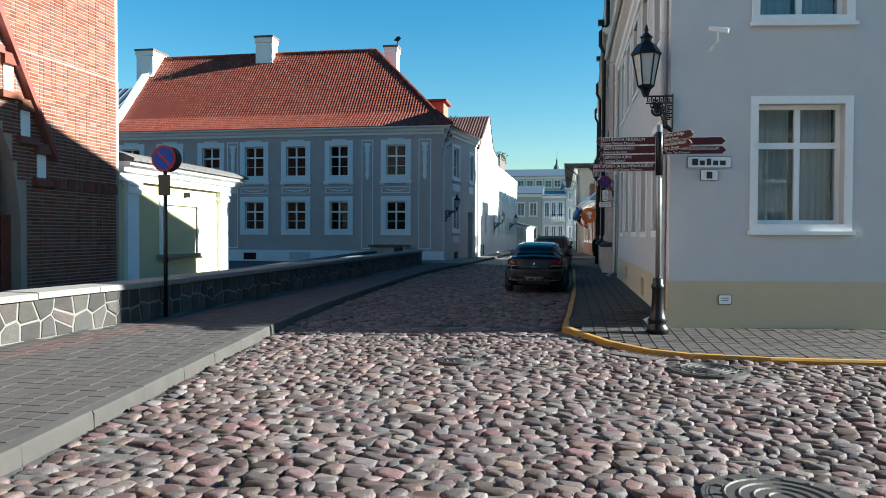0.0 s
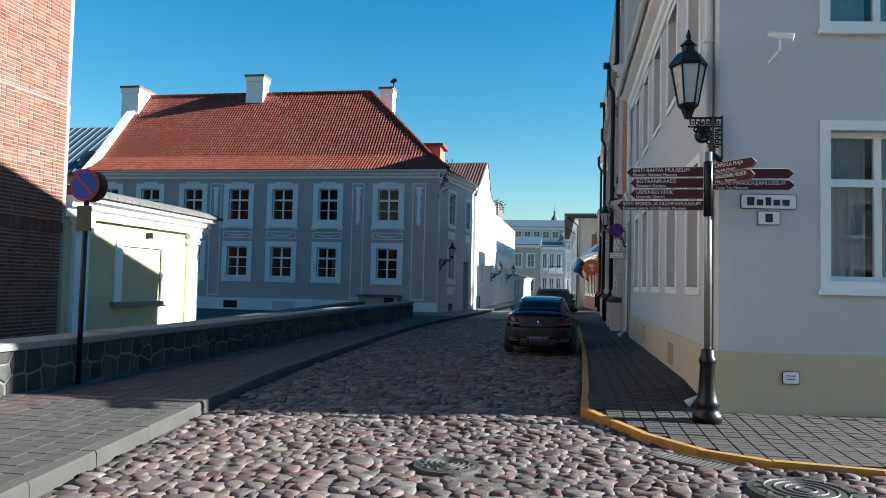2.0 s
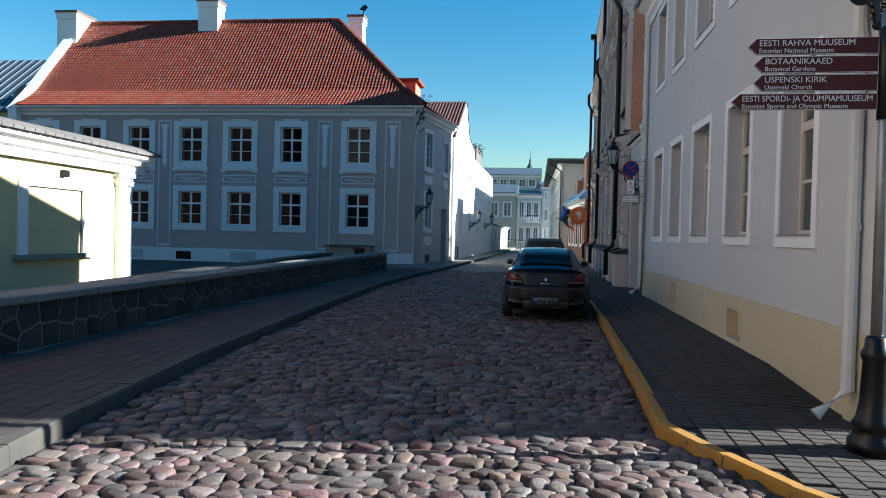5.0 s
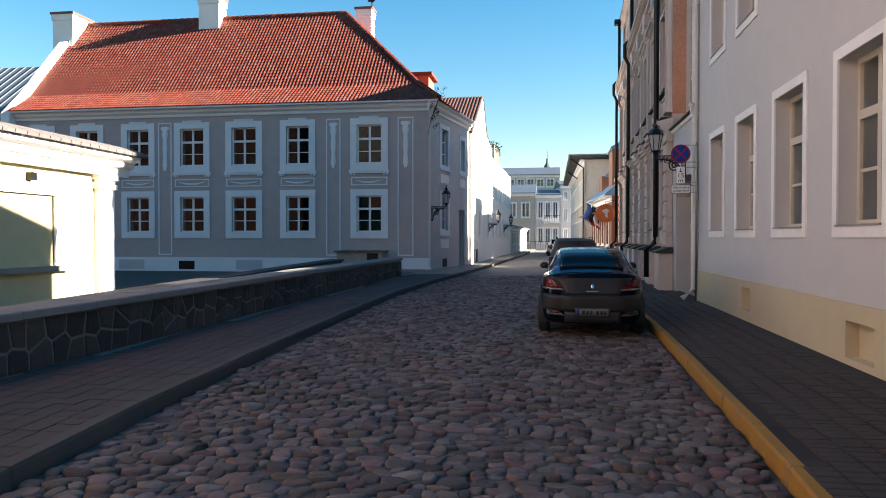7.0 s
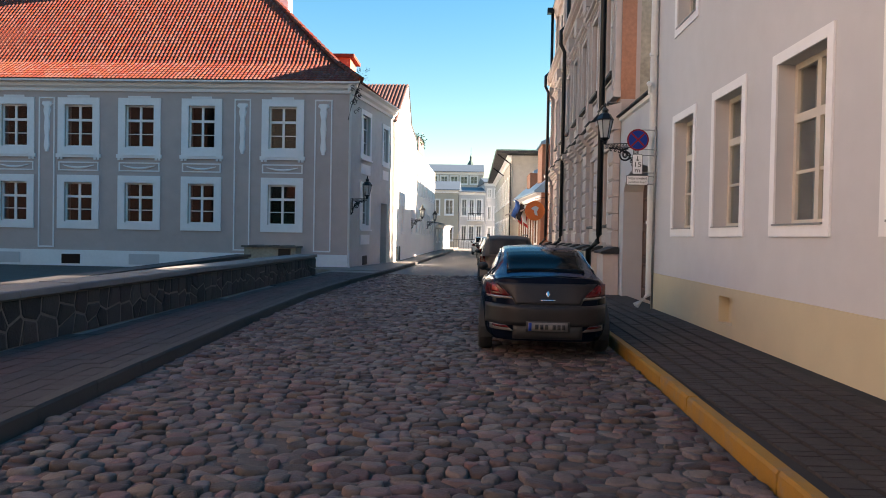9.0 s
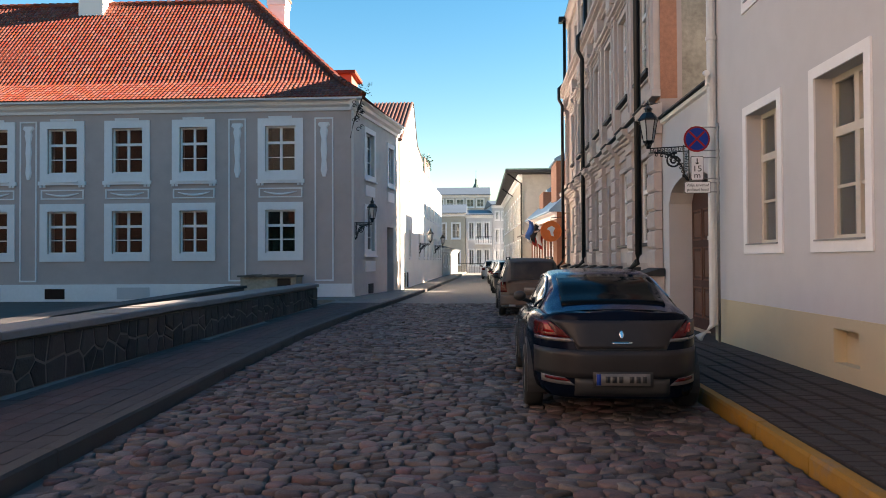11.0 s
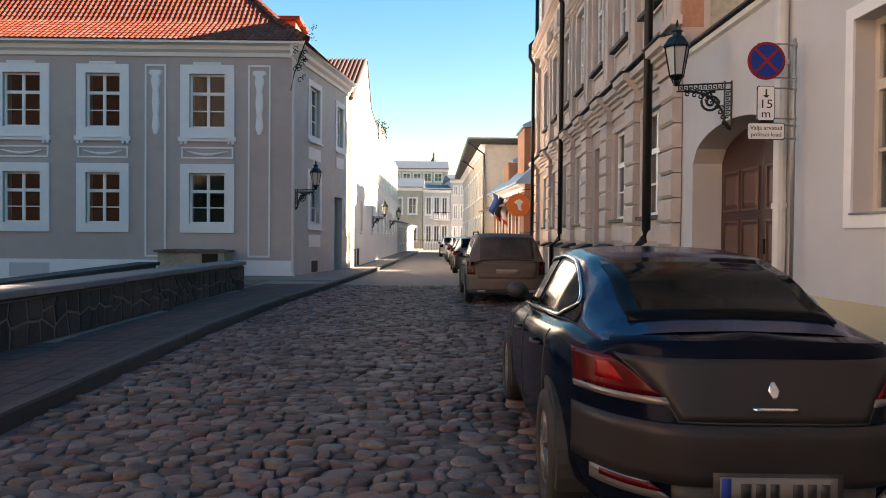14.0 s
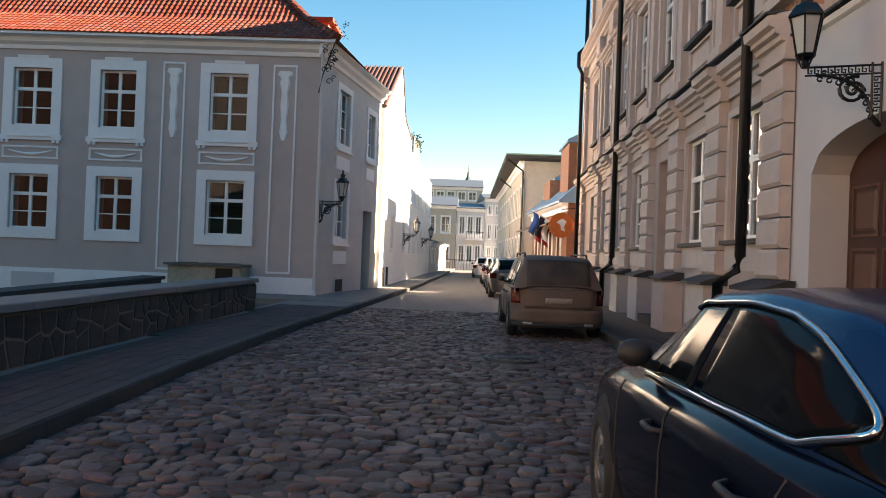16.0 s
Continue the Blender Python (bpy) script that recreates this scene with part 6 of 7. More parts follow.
lathe(bm, 1.49, 24.15, [(0.021, 0.2), (0.021, 3.58), (0.012, 3.6)], 10)
part("post", bm, STEEL, ns, "slim grey steel post", smooth=True)
for z in (3.52, 3.16, 3.05, 2.73, 2.66, 2.52):
    bm = bmesh.new()
    tube(bm, [(1.06, 24.085, z), (1.36, 24.085, z), (1.49, 24.13, z)], 0.009, 6)
    tube(bm, [(1.49, 24.15, z - 0.02), (1.49, 24.15, z + 0.02)], 0.03, 8)
    part("bracket", bm, STEEL, ns)

LAMP_GLASS = mat("frosted_lamp_glass", (0.36, 0.38, 0.38), 0.3, var=0.06, scale=8)


def lantern(x, y, z0, s, wx, wy, wz, label, direct):
    """A six-sided street lantern whose cage starts at z0, on a scrolled iron arm that ends at the wall (wx, wy, wz)."""
    lamp = thing("street_lamp", label, "street lamp", "wall lanterns")
    n = 6
    def hexa(r, z, a0=0.0):
        return [(x + r * math.cos(a0 + 2 * math.pi * k / n), y + r * math.sin(a0 + 2 * math.pi * k / n), z) for k in range(n)]
    bm = bmesh.new()
    prism(bm, hexa(0.105 * s, z0), hexa(0.185 * s, z0 + 0.46 * s))
    part("lamp_glass", bm, LAMP_GLASS, lamp, "pale frosted panes")
    for a, b in zip(hexa(0.11 * s, z0), hexa(0.195 * s, z0 + 0.46 * s)):
        bm = bmesh.new()
        tube(bm, [a, b], 0.012 * s, 5)
        part("cage_bar", bm, BLACK, lamp)
    for z, r in ((z0, 0.11), (z0 + 0.46 * s, 0.2)):
        bm = bmesh.new()
        q = hexa(r * s, z)
        tube(bm, q + [q[0]], 0.016 * s, 5)
        part("cage_ring", bm, BLACK, lamp)
    bm = bmesh.new()
    prev = None
    rs = [(0.225, 0.46), (0.215, 0.49), (0.13, 0.61), (0.075, 0.64), (0.075, 0.7), (0.1, 0.71), (0.05, 0.76), (0.02, 0.79), (0.032, 0.82), (0.008, 0.9)]
    rings = [[bm.verts.new(p) for p in hexa(r * s, z0 + z * s)] for r, z in rs]
    for a, b in zip(rings, rings[1:]):
        for k in range(n):
            bm.faces.new((a[k], a[(k + 1) % n], b[(k + 1) % n], b[k]))
    bm.faces.new(rings[0]); bm.faces.new(rings[-1])
    part("cap", bm, BLACK, lamp)
    bm = bmesh.new()
    lathe(bm, x, y, [(0.12 * s, z0), (0.1 * s, z0 - 0.03 * s), (0.04 * s, z0 - 0.07 * s), (0.05 * s, z0 - 0.11 * s), (0.03 * s, z0 - 0.16 * s)], 10)
    part("lamp_foot", bm, BLACK, lamp)
    # arm: flat top bar with key pattern, scroll below, wall plate
    ze = z0 - 0.15 * s
    a, b = Vector((x, y, ze)), Vector((wx, wy, ze))
    d = (b - a); ln = d.length; d.normalize()
    def P(u, z):
        return a + d * u + Vector((0, 0, z))
    bm = bmesh.new()
    tube(bm, [P(-0.03, 0), P(ln, 0)], 0.014 * s, 6)
    tube(bm, [P(0.0, -0.1 * s), P(ln, -0.1 * s)], 0.012 * s, 6)
    k = 0.03
    while k < ln - 0.05:
        tube(bm, [P(k, -0.01), P(k, -0.075 * s), P(k + 0.035, -0.075 * s), P(k + 0.035, -0.04 * s), P(k + 0.018, -0.04 * s)], 0.011 * s, 4)
        k += 0.062
    h = ze - wz
    strip_w = 0.1 * s
    for u in (ln, ln - strip_w):
        tube(bm, [P(u, 0.03), P(u, -h + (0.0 if u == ln else 0.07))], 0.014 * s, 6)
    z = -0.14 * s
    while z > -h + 0.14:
        tube(bm, [P(ln - 0.01, z), P(ln - 0.075 * s, z), P(ln - 0.075 * s, z - 0.035), P(ln - 0.04 * s, z - 0.035), P(ln - 0.04 * s, z - 0.018)], 0.011 * s, 4)
        z -= 0.062
    tube(bm, [P(ln - strip_w, -h + 0.07), P(ln - 0.03, -h - 0.01), P(ln, -h - 0.04)], [0.03 * s, 0.035 * s, 0.015], 6)
    part("arm", bm, BLACK, lamp)
    for q in range(4):
        bm = bmesh.new()
        ca, sa = math.cos(0.8 + q * math.pi / 2), math.sin(0.8 + q * math.pi / 2)
        tube(bm, [(x + 0.035 * s * ca, y + 0.035 * s * sa, z0 - 0.15 * s), (x + 0.1 * s * ca, y + 0.1 * s * sa, z0)], 0.012 * s, 5)
        part("lamp_strut", bm, BLACK, lamp)
    bm = bmesh.new()
    inner, drop = ln - strip_w, h - 0.1 * s - 0.07
    # quarter-bow lower edge with leaf curls along it, and a large volute in the corner
    bow = [P(0.1 + (inner - 0.1) * math.sin(g_), -0.1 * s - drop * (1 - math.cos(g_))) for g_ in lin(0.0, math.pi / 2, 14)]
    tube(bm, bow, 0.02 * s, 6)
    r0 = 0.34 * min(inner, drop)
    cu_, cz_ = inner - r0 * 1.15, -0.1 * s - r0 * 1.12
    tube(bm, [P(cu_ + r0 * (1 - k / 30) * math.cos(k * 0.45 + 1.2), cz_ + r0 * (1 - k / 30) * math.sin(k * 0.45 + 1.2)) for k in range(26)], 0.022 * s, 6)
    for q in range(9):
        turn = 0.12 + 1.4 * q / 8
        c = Vector((0.1 + (inner - 0.1) * math.sin(turn), -0.1 * s - drop * (1 - math.cos(turn))))
        for off, rr in ((0.035, 0.028), (-0.03, 0.022)):
            cx_, cz2 = c.x - off * math.cos(turn) * 0.6, c.y - off
            tube(bm, [P(cx_ + rr * s * math.cos(t * 0.8 + q), cz2 + rr * s * math.sin(t * 0.8 + q)) for t in range(8)], 0.012 * s, 4)
    for q in range(4):
        tube(bm, [P(inner * (0.42 + 0.1 * q), -0.1 * s), P(inner * (0.46 + 0.1 * q), -0.1 * s - 0.05 * s - 0.03 * q)], 0.014 * s, 4)
    part("scroll", bm, BLACK, lamp, "scrolled iron bracket")
    return lamp


lantern(1.2, 12.0, 4.0, 1.1, 1.62, 12.02, 3.3, "black iron wall lantern on a scrolled bracket at the house corner", 0)
lantern(0.93, 26.25, 3.66, 0.85, 1.6, 26.05, 2.95, "black iron wall lantern on a scrolled bracket beside the carriage arch", 0)
lantern(-6.25, 39.95, 3.1, 0.9, -6.98, 40.3, 2.35, "black iron wall lantern at the corner of the grey house", 0)
lantern(-5.05, 55.0, 2.65, 0.9, -5.73, 55.1, 1.95, "black iron wall lantern on the white house", 0)
lantern(-4.9, 66.7, 2.75, 0.9, -5.54, 66.8, 2.05, "black iron wall lantern far along the white house", 0)


def cctv(x, y, z, dx, dy, label):
    c = thing("security_camera", label, "camera")
    bm = bmesh.new()
    d = Vector((dx, dy, -0.25)).normalized()
    p = Vector((x, y, z))
    tube(bm, [p - d * 0.14, p + d * 0.16], 0.045, 8)
    part("housing", bm, PLASTIC_W, c)
    bm = bmesh.new()
    tube(bm, [p, p + Vector((0, 0, -0.14)), p + Vector((-dx * 0 + 0.0, 0.0, -0.2))], 0.018, 6)
    part("mount", bm, PLASTIC_W, c)
    return c


cv = cctv(2.27, 11.85, 4.82, 0.95, -0.3, "white bullet security camera on the house front")
bm = bmesh.new(); tube(bm, [(2.27, 11.85, 4.64), (2.2, 12.1, 4.55)], 0.02, 6)
part("wall_arm", bm, PLASTIC_W, cv)
cv = cctv(1.42, 24.45, 4.45, -0.2, -0.95, "grey security camera on the downpipe")
bm = bmesh.new(); tube(bm, [(1.42, 24.45, 4.27), (1.6, 24.5, 4.27)], 0.02, 6)
part("wall_arm", bm, PLASTIC_W, cv)

# corner ironwork with a few green sprigs on the grey house's eave
iron = thing("eave_ironwork", "wrought-iron gutter bracket with leafy scrolls at the eave corner", "ironwork")
bm = bmesh.new()
rr = random.Random(3)
tube(bm, [(-7.1, 40.05, 6.2), (-6.95, 39.85, 6.7), (-6.75, 39.75, 7.2), (-6.55, 39.7, 7.75)], 0.02, 5)
for k in range(16):
    c = Vector((-6.85 + rr.uniform(-0.18, 0.3), 39.78 + rr.uniform(-0.1, 0.1), 6.75 + rr.uniform(-0.3, 0.75)))
    r = rr.uniform(0.05, 0.12)
    tube(bm, [c + Vector((r * math.cos(t * 0.7), 0, r * math.sin(t * 0.7))) * (1 - t / 12) for t in range(9)], 0.014, 4)
part("scrollwork", bm, BLACK, iron)
bm = bmesh.new()
for k in range(60):
    c = Vector((-6.5 + rr.uniform(-0.25, 0.3), 39.75 + rr.uniform(-0.2, 0.2), 7.85 + rr.uniform(-0.1, 0.4)))
    d = Vector((rr.uniform(-1, 1), rr.uniform(-1, 1), rr.uniform(-0.3, 1))).normalized() * 0.07
    e = d.cross(Vector((0.3, 0.5, 1))).normalized() * 0.025
    bm.faces.new([bm.verts.new(p) for p in (c, c + d * 0.5 + e, c + d, c + d * 0.5 - e)])
tagged(part("foliage", bm, mat("green_leaf", (0.05, 0.12, 0.05), 0.6, var=0.3, scale=9), iron), kind="stuff")

# ---- manhole covers and a gully ----
IRON = mat("worn_cast_iron", (0.06, 0.054, 0.05), 0.6, metal=0.4, var=0.25, scale=25, bump=0.2)


def manhole(x, y, r, label, grate=False):
    m = tagged(new("manhole_cover"), label, "manhole cover", "manhole covers")
    bm = bmesh.new(); lathe(bm, x, y, [(r + 0.05, -0.04), (r + 0.05, 0.016), (r + 0.02, 0.02), (r + 0.015, -0.03)], 32)
    part("frame_ring", bm, IRON, m)
    bm = bmesh.new(); lathe(bm, x, y, [(r, -0.03), (r, 0.022), (0.001, 0.024)], 32)
    lid = part("lid", bm, IRON, m)
    for k in range(1, 5):
        bm = bmesh.new()
        rr_ = r * k / 5
        tube(bm, [(x + rr_ * math.cos(a), y + rr_ * math.sin(a), 0.024) for a in lin(0, 2 * math.pi, 28)], 0.009, 4)
        part("rib", bm, IRON, lid)
    for k in range(14):
        a = 2 * math.pi * k / 14
        boxes("stud", lambda u, w, z: (x + math.cos(a) * u - math.sin(a) * w, y + math.sin(a) * u + math.cos(a) * w, z), IRON, lid, (r * 0.84, r * 0.96, -0.012, 0.012, 0.018, 0.034))
    return m


COVERS = [(-1.35, 8.95, 0.25), (1.64, 8.86, 0.4), (1.28, 4.55, 0.42), (-1.75, 29.2, 0.38)]
for cx, cy, cr in COVERS:
    manhole(cx, cy, cr, "round cast-iron manhole cover set in the cobbles")
gl = tagged(new("gully_grate"), "slatted cast-iron gully grate set in the cobbles by the kerb", "grate")
boxes("grate_frame", IDENT, IRON, gl, (-0.33, 0.33, -0.165, -0.135, -0.04, 0.014), (-0.33, 0.33, 0.135, 0.165, -0.04, 0.014), (-0.33, -0.3, -0.135, 0.135, -0.04, 0.014), (0.3, 0.33, -0.135, 0.135, -0.04, 0.014))
for k in range(12):
    boxes("grate_bar", IDENT, IRON, gl, (-0.285 + k * 0.05, -0.255 + k * 0.05, -0.134, 0.134, -0.035, 0.01))
boxes("sump", IDENT, BLACK, gl, (-0.3, 0.3, -0.135, 0.135, -0.042, -0.036))
gl.matrix_world = pose(0.925, 9.7, 0, 0, 0, -36.9)

# ---- things hung over the far pavement ----
sg = thing("round_hanging_sign", "round orange hanging sign with a pale emblem", "sign")
bm = bmesh.new(); disc(bm, 1.25, 47.4, 2.86, 0.5, 0.05)
part("sign_disc", bm, ORANGE, sg)
bm = bmesh.new()
q = [(-0.2, 0.1), (-0.05, 0.02), (0.0, -0.2), (0.15, -0.25), (0.1, -0.05), (0.2, 0.15), (0.05, 0.25), (-0.1, 0.2)]
prism(bm, [(1.25 + a, 47.34, 2.86 + b) for a, b in q], [(1.25 + a, 47.352, 2.86 + b) for a, b in q])
part("emblem", bm, SIGN_W, sg, "plain pale emblem")
bm = bmesh.new(); tube(bm, [(1.25, 47.4, 3.34), (1.25, 47.4, 3.5), (1.9, 47.4, 3.55)], 0.02, 6)
part("hanger", bm, BLACK, sg)


def flag(x, y, z, cols_, label, lean_):
    fl = thing("flag", label, "flag", "flags")
    bm = bmesh.new(); tube(bm, [(1.9, y, z - 0.4), (x, y, z + 0.55)], 0.02, 6)
    part("staff", bm, WHITE, fl)
    p0, d = Vector((x, y, z + 0.55)), (Vector((1.9, y, z - 0.4)) - Vector((x, y, z + 0.55))).normalized()
    for k, c in enumerate(cols_):
        def fn(u, v):
            a = p0 + d * (0.05 + (k + v) * 0.3) + Vector((0.08 * math.sin(u * 5 + k), 0.1 * math.sin(u * 6 + v), -u * 0.95)) + Vector((-0.1 * u, 0, 0))
            return a, Vector((0, 1, 0))
        part("stripe", solid_patch(fn, lin(0, 1, 10), lin(0, 1, 2), 0.006), c, fl, smooth=True)


FB = mat("flag_blue", (0.02, 0.09, 0.3), 0.8, var=0.15, scale=6); FK = mat("flag_black", (0.015, 0.015, 0.018), 0.8, var=0.15, scale=6)
FWh = mat("flag_white", (0.7, 0.7, 0.7), 0.8, var=0.1, scale=6); FR = mat("flag_red", (0.5, 0.03, 0.03), 0.8, var=0.15, scale=6)
flag(0.35, 50.6, 3.1, [FB, FK, FWh], "blue, black and white striped flag on a wall staff", 0)
flag(0.55, 52.0, 2.95, [FWh, FR, FR], "white and red flag on a wall staff", 0)


# ---- far side of the street ----
def simple_house(name, label, f, u1, h, depth, wallm, trimm, wins, roof=None, roofm=None, thick=0.35, hood=0.3, win_kw=None):
    """A house with its front on f: wall with windows, ends and back, gabled roof with its ridge along the street."""
    hs = thing(name, label, "house", "far houses")
    bm = bmesh.new()
    sheet_wall(bm, f, 0, u1, 0, h, thick, wins)
    part("wall", bm, wallm, hs)
    boxes("wall", f, wallm, hs, (0, thick, -depth, -thick - 0.001, 0, h), (u1 - thick, u1, -depth, -thick - 0.001, 0, h), (thick, u1 - thick, -depth, -depth + thick, 0, h))
    for w in wins:
        window(f, hs, *w, 0.12, 0.1, WHITE_FR, 2, 2, trimm, proud=0.03)
    bm = bmesh.new()
    profile(bm, f, -0.1, u1 + 0.1, [(0, h - 0.35), (0.06, h - 0.35), (0.1, h - 0.15), (hood, h - 0.05), (hood, h), (0, h)])
    part("cornice", bm, trimm, hs)
    if roof:
        bm = bmesh.new()
        profile(bm, f, -0.15, u1 + 0.15, [(hood + 0.1, h + 0.002), (hood + 0.1, h + 0.08), (-depth / 2, h + roof), (-depth - 0.3, h + 0.002)])
        part("roof", bm, roofm, hs)
    return hs


def rowwins(u1, n, levels, w=0.9, m=0.6):
    out = []
    for k in range(n):
        c = m + (u1 - 2 * m) * (k + 0.5) / n
        for z0, z1 in levels:
            out.append((c - w / 2, c + w / 2, z0, z1))
    return out


PALE = mat("pale_ochre_plaster", (0.44, 0.41, 0.36), 0.9, var=0.1, scale=3, spots=0.2)
GREIGE = mat("greige_plaster", (0.42, 0.37, 0.30), 0.9, var=0.08, scale=3, spots=0.2)
orange_h = simple_house("wooden_house", "orange boarded house with blue sheet-metal roof", F(1.7, 49.0, -0.06, 0.998, -0.998, -0.06), 9.5, 3.9, 7, WOOD_OR, WHITE, rowwins(9.5, 4, [(1.2, 2.8)]), 3.6, BLUE_ROOF)
for k in range(2):
    y = 51.2 + k * 4.2
    boxes("dormer", IDENT, WOOD_OR, orange_h, (1.8 - 0.3 * k, 4.6, y - 1.3, y + 1.3, 3.9, 6.6 - 1.2 * k), label="boarded orange dormer")
    bm = bmesh.new()
    prism(bm, [(1.7, y - 1.5, 6.58 - 1.2 * k), (1.7, y - 1.5, 6.7 - 1.2 * k), (4.6, y - 1.5, 8.2 - k), (4.6, y - 1.5, 6.58 - 1.2 * k)], [(1.7, y + 1.5, 6.58 - 1.2 * k), (1.7, y + 1.5, 6.7 - 1.2 * k), (4.6, y + 1.5, 8.2 - k), (4.6, y + 1.5, 6.58 - 1.2 * k)])
    part("dormer_roof", bm, BLUE_ROOF, orange_h, "blue sheet-metal dormer roof")
bm = bmesh.new()
profile(bm, F(1.7, 49.0, -0.06, 0.998, -0.998, -0.06), 0, 9.5, [(0, 3.2), (0.9, 2.9), (0.9, 2.98), (0, 3.35)])
part("awning", bm, WOOD_BR, orange_h, "sloping awning over the shop fronts")
eave_h = simple_house("plastered_house", "pale three-storey house with wide dark eaves", F(0.68, 60.0, -0.012, 1, -1, -0.012), 26, 7.1, 9, PALE, WHITE, rowwins(26, 10, [(1.2, 2.8), (4.1, 5.8)]))
boxes("roof", IDENT, DARKTILE, eave_h, (-0.4, 11, 59.0, 87.0, 7.15, 7.3), label="flat dark roof with deep overhang")
boxes("eave_rim", IDENT, mat("green_copper", (0.16, 0.25, 0.2), 0.6, var=0.2, scale=5), eave_h, (-0.45, 11.05, 58.95, 87.05, 7.302, 7.38))
for y in (59.9, 70.0):
    bm = bmesh.new(); tube(bm, [(-0.3, y, 7.15), (0.6, y, 6.5), (0.6, y, 0.2)], 0.06, 6)
    part("downpipe", bm, BLACK, eave_h)

low_h = simple_house("low_white_house", "low white plastered house past the sunlit one", F(-5.35, 75.1, 0.035, 0.999, 0.999, -0.035), 20, 2.6, 6, PLASTER_SIDE, WHITE, rowwins(20, 6, [(1.0, 2.0)], 0.8), 0.8, METAL_ROOF)
ter = thing("roof_terrace", "small roof terrace with wooden railing and green plants", "terrace")
bm = bmesh.new()
for k in range(14):
    y = 59.6 + k * 0.28
    x = -5.72 + (y - 59.6) * 0.016
    bm = bmesh.new()
    tube(bm, [(x, y, 7.2), (x, y, 8.25)], 0.03, 4)
    part("baluster", bm, WOOD_BR, ter)
bm = bmesh.new()
tube(bm, [(-5.72, 59.5, 8.25), (-5.66, 63.4, 8.25)], 0.04, 4)
part("handrail", bm, WOOD_BR, ter)
bm = bmesh.new()
for k in range(160):
    c = Vector((-5.75 + rr.uniform(-0.4, 0.3), 61.8 + rr.uniform(-1.5, 1.6), 8.1 + rr.uniform(-0.4, 0.5)))
    d = Vector((rr.uniform(-1, 1), rr.uniform(-1, 1), rr.uniform(-0.3, 1))).normalized() * 0.16
    e = d.cross(Vector((0.3, 0.5, 1))).normalized() * 0.06
    bm.faces.new([bm.verts.new(p) for p in (c, c + d * 0.5 + e, c + d, c + d * 0.5 - e)])
tagged(part("foliage", bm, bpy.data.materials["green_leaf"], ter), kind="stuff")
boxes("end_wall", fw, PLASTER_BRIGHT, wh, (17.0, 19.2, -3, -0.4, 7.15, 8.5))

# buildings that close the street
fe = F(-9.5, 100.0, 1, 0, 0, -1)
end_a = simple_house("corner_building", "greige two-storey corner building with white trim", fe, 5.7, 7.2, 10, GREIGE, WHITE, rowwins(5.7, 3, [(1.0, 2.6), (4.2, 6.0)], 0.95, 0.3), 1.5, METAL_ROOF)
fe2 = F(-3.74, 100.3, 0.998, 0.06, 0.06, -0.998)
end_b = simple_house("white_corner_building", "white two-storey building with balcony and tall windows", fe2, 3.2, 7.0, 8, PLASTER_W, WHITE, rowwins(3.2, 3, [(0.9, 2.8), (4.1, 6.1)], 0.6, 0.2), 0.9, METAL_ROOF)
boxes("balcony", fe2, WHITE, end_b, (1.1, 3.1, 0.05, 0.9, 3.4, 3.55), label="white balcony slab")
for k in range(7):
    boxes("baluster", fe2, BLACK, end_b, (1.15 + k * 0.3, 1.2 + k * 0.3, 0.82, 0.87, 3.55, 4.3))
boxes("balcony_rail", fe2, BLACK, end_b, (1.1, 3.1, 0.8, 0.89, 4.3, 4.36))
end_c = simple_house("long_white_building", "long white three-storey building behind", F(-0.5, 101.5, 0.994, 0.1, 0.1, -0.994), 12, 8.3, 8, PLASTER_W, WHITE, rowwins(12, 14, [(0.8, 2.7), (3.7, 5.3), (6.5, 7.5)], 0.42, 0.2), 0.9, METAL_ROOF)
end_d = simple_house("tall_building", "pale block with low-pitched roof behind the corner", F(-12, 116, 1, 0, 0, -1), 11.4, 10.9, 12, PALE, WHITE, rowwins(11.4, 7, [(9.2, 10.3)], 1.0), 1.7, METAL_ROOF)
tower = thing("church_tower", "small green-copper spire behind the roofs", "tower")
bm = bmesh.new()
lathe(bm, -2.6, 150, [(0.6, 0), (0.6, 14.8), (0.72, 15.0), (0.68, 15.5), (0.28, 16.2), (0.22, 16.7), (0.26, 16.8), (0.06, 17.3), (0.03, 18.8)], 8)
part("spire", bm, mat("dark_copper", (0.05, 0.09, 0.08), 0.6, var=0.2, scale=3), tower)
rail = thing("street_railing", "dark iron railing across the street end", "railing")
for k in range(30):
    bm = bmesh.new(); tube(bm, [(-6 + k * 0.3, 96, 0), (-6 + k * 0.3, 96, 1.1)], 0.02, 4)
    part("bar", bm, BLACK, rail)
boxes("rail", IDENT, BLACK, rail, (-6, 2.8, 95.97, 96.03, 1.1, 1.16))


